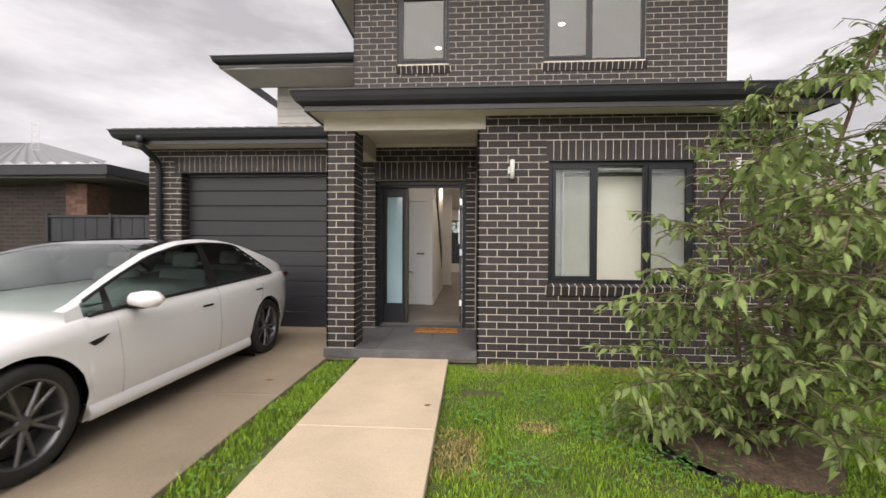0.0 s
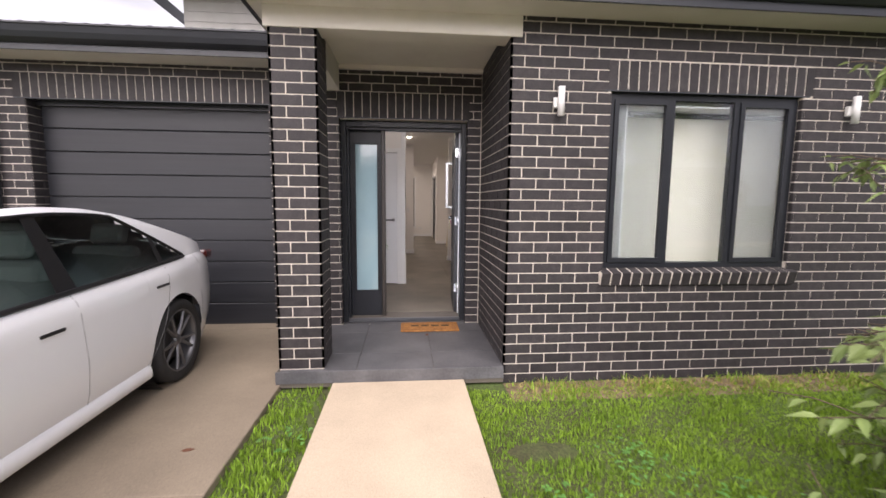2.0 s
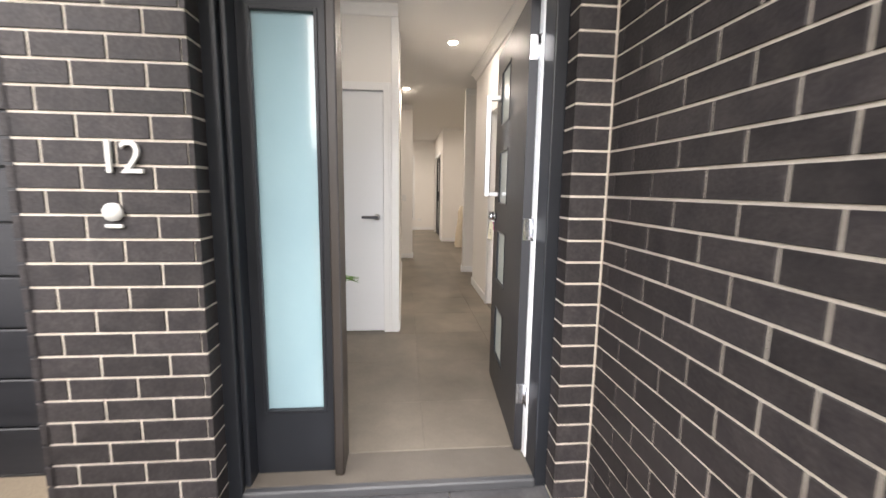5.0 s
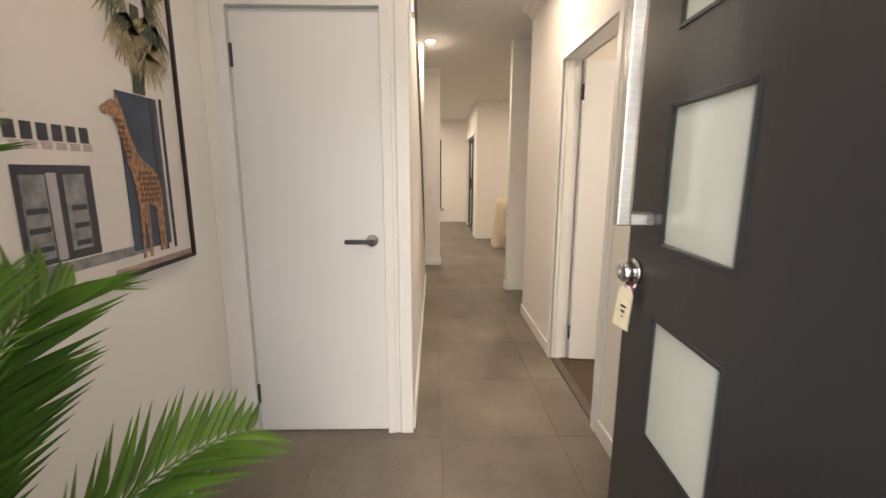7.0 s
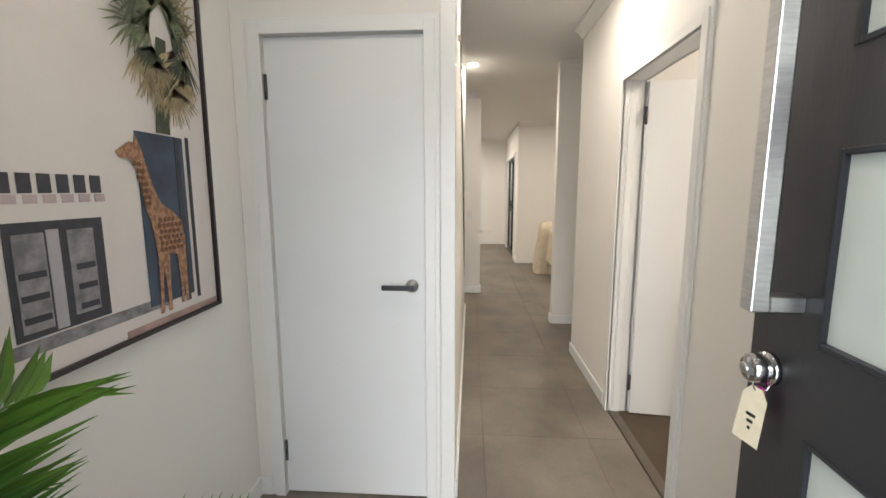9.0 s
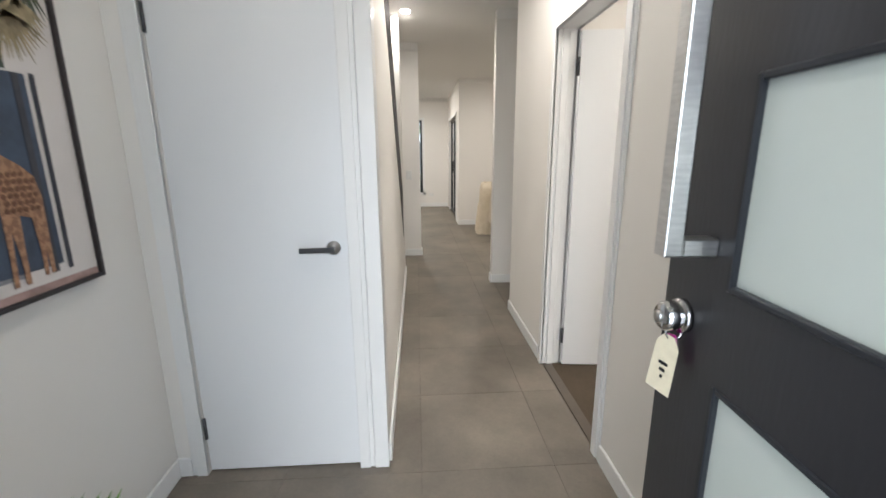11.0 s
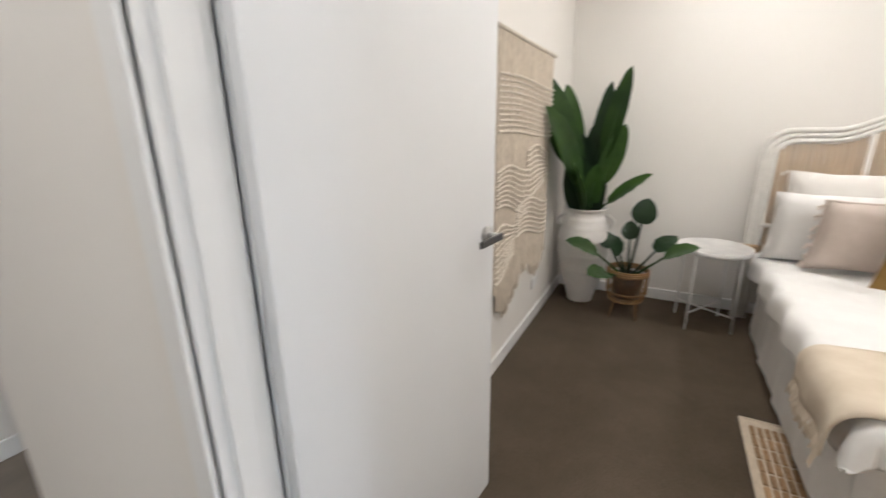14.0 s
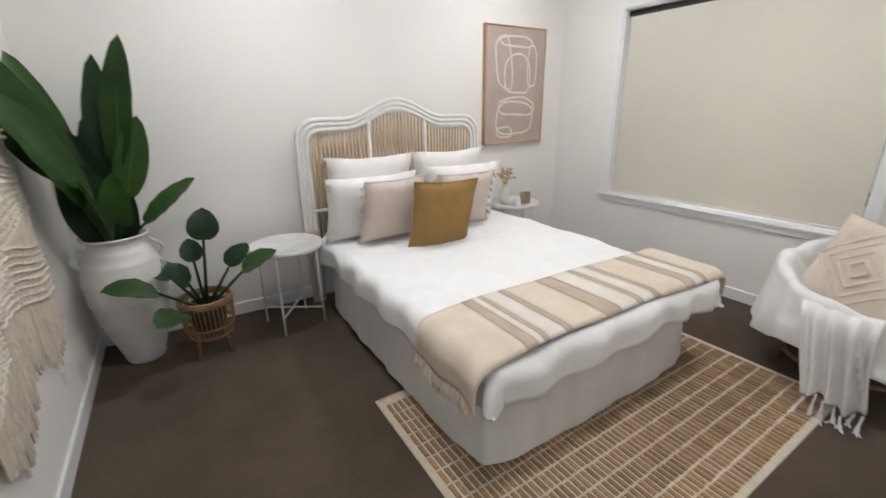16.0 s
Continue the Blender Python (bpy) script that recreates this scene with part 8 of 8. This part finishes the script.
def piece_mesh(w, h, d, axis, facing, mat, chamfer=0.0016):
    """A small block with a chamfered face; its centre on the face plane, its depth running into the wall."""
    key = (round(w, 3), round(h, 3), round(d, 3), axis, facing, mat.name)
    if key in CACHE:
        return CACHE[key]
    a, b, c = w / 2, h / 2, chamfer
    v = [(-a + c, 0, -b + c), (a - c, 0, -b + c), (a - c, 0, b - c), (-a + c, 0, b - c),
         (-a, c, -b), (a, c, -b), (a, c, b), (-a, c, b), (-a, d, -b), (a, d, -b), (a, d, b), (-a, d, b)]
    f = [(0, 1, 2, 3)]
    for i in range(4):
        j = (i + 1) % 4
        f += [(i, 4 + i, 4 + j, j), (4 + i, 8 + i, 8 + j, 4 + j)]
    f.append((11, 10, 9, 8))
    out = []
    for x, y, z in v:
        if axis == "y":
            out.append((x, -y * facing, z))
        elif axis == "x":
            out.append((-y * facing, x, z))
        else:
            out.append((x, z, -y * facing))
    me = bpy.data.meshes.new("piece")
    me.from_pydata(out, [], f)
    bm = bmesh.new()
    bm.from_mesh(me)
    bmesh.ops.recalc_face_normals(bm, faces=bm.faces)
    bm.to_mesh(me)
    bm.free()
    me.materials.append(mat)
    CACHE[key] = me
    return me


def lay(wall, pieces, axis, facing, plane, mat, name="brick", limit=300, near=None, depth=0.02):
    """Sets pieces (u, z, w, h) on a face: the nearest ones as objects, the rest joined into one."""
    order = sorted(range(len(pieces)), key=lambda i: near(pieces[i]) if near else i)
    loose, joined = order[:limit], order[limit:]
    for i in loose:
        u, z, w, h = pieces[i]
        ob = new(name, piece_mesh(w, h, depth, axis, facing, mat))
        ob.parent = wall
        ob.location = (u, plane, z) if axis == "y" else (plane, u, z)
    if joined:
        verts, faces = [], []
        for i in joined:
            u, z, w, h = pieces[i]
            me = piece_mesh(w, h, depth, axis, facing, mat)
            o = len(verts)
            at = Vector((u, plane, z) if axis == "y" else (plane, u, z))
            verts += [v.co + at for v in me.vertices]
            faces += [tuple(o + k for k in p.vertices) for p in me.polygons]
        ob = mesh_from(name + "work", verts, faces, mat, wall)
        tagged(ob, kind="stuff")


def courses(a0, a1, k0, k1, holes, start_full, end=None):
    """Stretcher bond: full and half starts in turn, cut at openings and ends."""
    out = []
    for k in range(k0, k1):
        z0, z1 = k * COURSE + 0.010, (k + 1) * COURSE
        u = a0
        first = True
        full = (k % 2 == 0) == start_full
        while u < a1 - 0.02:
            ln = 0.23 if (full or not first) else 0.11
            segs = [(u, min(u + ln, a1))]
            for h in holes:
                if h[2] < (z0 + z1) / 2 < h[3]:
                    nxt = []
                    for s, e in segs:
                        if e <= h[0] or s >= h[1]:
                            nxt.append((s, e))
                        else:
                            if s < h[0]:
                                nxt.append((s, h[0]))
                            if e > h[1]:
                                nxt.append((h[1], e))
                    segs = nxt
            for s, e in segs:
                if e - s > 0.03:
                    out.append(((s + e) / 2, (z0 + z1) / 2, e - s, z1 - z0))
            u += ln + 0.010
            first = False
    return out


def soldiers(a0, a1, z0, h=0.226):
    n = round((a1 - a0 + 0.01) / 0.086)
    p = (a1 - a0 + 0.01) / n
    return [(a0 + p * (i + 0.5) - 0.005, z0 + h / 2, p - 0.01, h) for i in range(n)]


def sill_bricks(wall, x0, x1, top, y, slope=14):
    n = round((x1 - x0) / 0.086)
    p = (x1 - x0) / n
    me = bpy.data.meshes.new("sill_brick")
    bm = box(-p / 2 + 0.005, p / 2 - 0.005, -0.07, 0.07, -0.115, 0.0, 0.004)
    bm.to_mesh(me)
    bm.free()
    me.materials.append(BRICK)
    for i in range(n):
        ob = new("sill_brick", me)
        ob.parent = wall
        ob.matrix_basis = pose(x0 + p * (i + 0.5), y + 0.02, top - 0.018, slope, 0, 0)
    part("sill_mortar", box(x0 + 0.004, x1 - 0.004, -0.066, 0.07, -0.112, -0.004, 0, None, 1, pose(0, y + 0.02, top - 0.018, slope, 0, 0)), MORTAR, wall)


SOLD_W = (0.805, 2.585, 2.262, 2.492)
lay(wall_bed, courses(0.0, 3.6, -2, 33, [(WIN[0], WIN[1], 0.685, 2.262), SOLD_W, (0.80, 2.56, 0.685, 0.82)], False) + soldiers(SOLD_W[0], SOLD_W[1], 2.265),
    "y", -1, 0.0, BRICK, near=lambda p: p[0])
sill_bricks(wall_bed, 0.80, 2.56, 0.822, -0.012)
# dark lintel strips that also paint the shadow line below the soldier bricks
part("steel_lintel", box(0.775, 2.555, -0.003, 0.10, 2.2525, 2.264), CHARCOAL, wall_bed, "charcoal steel lintel strip, drawn dark for the shadow line over the opening")
part("steel_lintel", box(-1.53, -0.13, 1.237, 1.34, 2.2265, 2.237), CHARCOAL, wall_door, "charcoal steel lintel strip, drawn dark for the shadow line over the opening")
part("steel_lintel", box(-4.90, -2.21, 1.547, 1.65, 2.4025, 2.4135), CHARCOAL, wall_gar, "charcoal steel lintel strip, drawn dark for the shadow line over the opening")
for face, at in ((1, WIN[0] + 0.004), (-1, WIN[1] - 0.004)):
    lay(wall_bed, [(0.023, (k + 0.5) * COURSE + 0.005, 0.04, 0.076) for k in range(10, 26)], "x", face, at, BRICK)
lay(wall_ret, courses(0.0, 1.24, -1, 32, [], False), "x", -1, 0.0, BRICK)
SOLD_D = (-1.53, -0.13, 2.235, 2.497)
lay(wall_door, courses(-2.125, -0.005, 0, 32, [(DOORHOLE[0], 0.0, -1, 2.235), SOLD_D], False) + [(-0.075, (k + 0.5) * COURSE + 0.005, 0.132, 0.076) for k in range(0, 26)] + soldiers(SOLD_D[0], SOLD_D[1], 2.238, 0.256), "y", -1, 1.24, BRICK)
lay(wall_door, [(1.291, (k + 0.5) * COURSE + 0.005, 0.098, 0.076) for k in range(0, 26)], "x", 1, DOORHOLE[0] + 0.004, BRICK)
lay(wall_door, [(1.291, (k + 0.5) * COURSE + 0.005, 0.098, 0.076) for k in range(0, 26)], "x", -1, DOORHOLE[1] - 0.004, BRICK)
lay(wall_gside, courses(1.24, 1.55, 0, 33, [], False), "x", -1, -2.106, BRICK)
PK = range(0, 31)
lay(pillar, [(-1.83 + (0.0575 if k % 2 else 0.1175), (k + .5) * COURSE + .005, 0.115 if k % 2 else 0.235, 0.076) for k in PK]
    + [(-1.47 - (0.1175 if k % 2 else 0.0575), (k + .5) * COURSE + .005, 0.235 if k % 2 else 0.115, 0.076) for k in PK], "y", -1, 0.0, BRICK)
side_p = []
for k in PK:
    z = (k + .5) * COURSE + .005
    side_p += [(0.055, z, 0.11, 0.076), (0.235, z, 0.23, 0.076)] if k % 2 else [(0.115, z, 0.23, 0.076), (0.295, z, 0.11, 0.076)]
lay(pillar, side_p, "x", 1, -1.47, BRICK)
lay(pillar, side_p, "x", -1, -1.83, BRICK)
SOLD_G = (-4.90, -2.21, 2.412, 2.668)
lay(wall_gar, courses(-5.33, -2.106, -2, 33, [(GAR[0], GAR[1], -1, 2.41), SOLD_G], True) + soldiers(SOLD_G[0], SOLD_G[1], 2.415, 0.251), "y", -1, 1.55, BRICK, limit=200, near=lambda p: p[0])
lay(wall_gleft, courses(1.56, 1.79, -2, 28, [], True), "x", 1, -4.784, BRICK)
UH = [(UW1[0], UW1[1], 3.90, 9), (UW2[0], UW2[1], 3.90, 9)]
lay(wall_up, courses(-1.87, 3.6, 37, 70, UH + [(UW1[0] - .03, UW1[1] + .03, 3.86, 3.99), (UW2[0] - .03, UW2[1] + .03, 3.86, 3.99)], True), "y", -1, 1.33, BRICK,
    near=lambda p: p[1])
for w in (UW1, UW2):
    sill_bricks(wall_up, w[0] - 0.02, w[1] + 0.02, 3.985, 1.325, 20)
lay(nb_wall, courses(-13.0, -8.46, 0, 29, [], True), "y", -1, 3.394, RED_BRICK, limit=0)
lay(nb_post, courses(-8.62, -8.15, 0, 29, [], True), "y", -1, 3.344, surf("rose_brick", (0.20, 0.115, 0.085), (0.11, 0.062, 0.048), 12, 0.8, 0.5, 80, fine=0.3, jitter=0.3), limit=0)
lay(wall_upl, courses(1.33, 5.0, 36, 70, [], False), "x", -1, -1.876, BRICK, limit=0)


def tiles(parent, xs, ys, top, mat, gap=0.0012, name="tile", limit=300, clip=None):
    for x0, x1 in zip(xs, xs[1:]):
        for y0, y1 in zip(ys, ys[1:]):
            a, b, c, d = x0, x1, y0, y1
            if clip:
                a, b, c, d = max(a, clip[0]), min(b, clip[1]), max(c, clip[2]), min(d, clip[3])
                if b - a < 0.03 or d - c < 0.03:
                    continue
            ob = new(name, piece_mesh(b - a - gap, d - c - gap, 0.006, "z", 1, mat, 0.001))
            ob.parent = parent
            ob.location = ((a + b) / 2, (c + d) / 2, top)


porch_floor = thing("floor_porch", pose(0, 0, 0), "slate-grey porch tiles with muddy scuffs", "tiles", "", "structure")
tiles(porch_floor, [-1.85 + 0.03, -1.215, -0.585, -0.002], [-0.035, 0.35, 0.95, 1.25], 0.0, PORCH, 0.004)
tiles(porch_floor, [-1.512, -1.215, -0.585, -0.148], [1.25, 1.345], 0.0, PORCH, 0.004)
part("tile_edge", box(-1.85, 0.0, -0.043, -0.0355, -0.10, -0.001, 0.001), PORCH, porch_floor)
hall_floor = thing("floor_hall", pose(0, 0, 0), "large matt grey-brown floor tiles", "tiles", "", "structure")
gx = [-0.68 + 0.605 * k for k in range(-5, 8)]
gy_ = [2.03 + 0.605 * k for k in range(-2, 19)]
tiles(hall_floor, gx, gy_, F, TILE, clip=(-1.755, 0.14, 1.565, 7.31))
tiles(hall_floor, gx, gy_, F, TILE, clip=(0.14, 2.4, 5.19, 9.78))
tiles(hall_floor, gx, gy_, F, TILE, clip=(-3.9, 0.14, 7.31, 12.7))
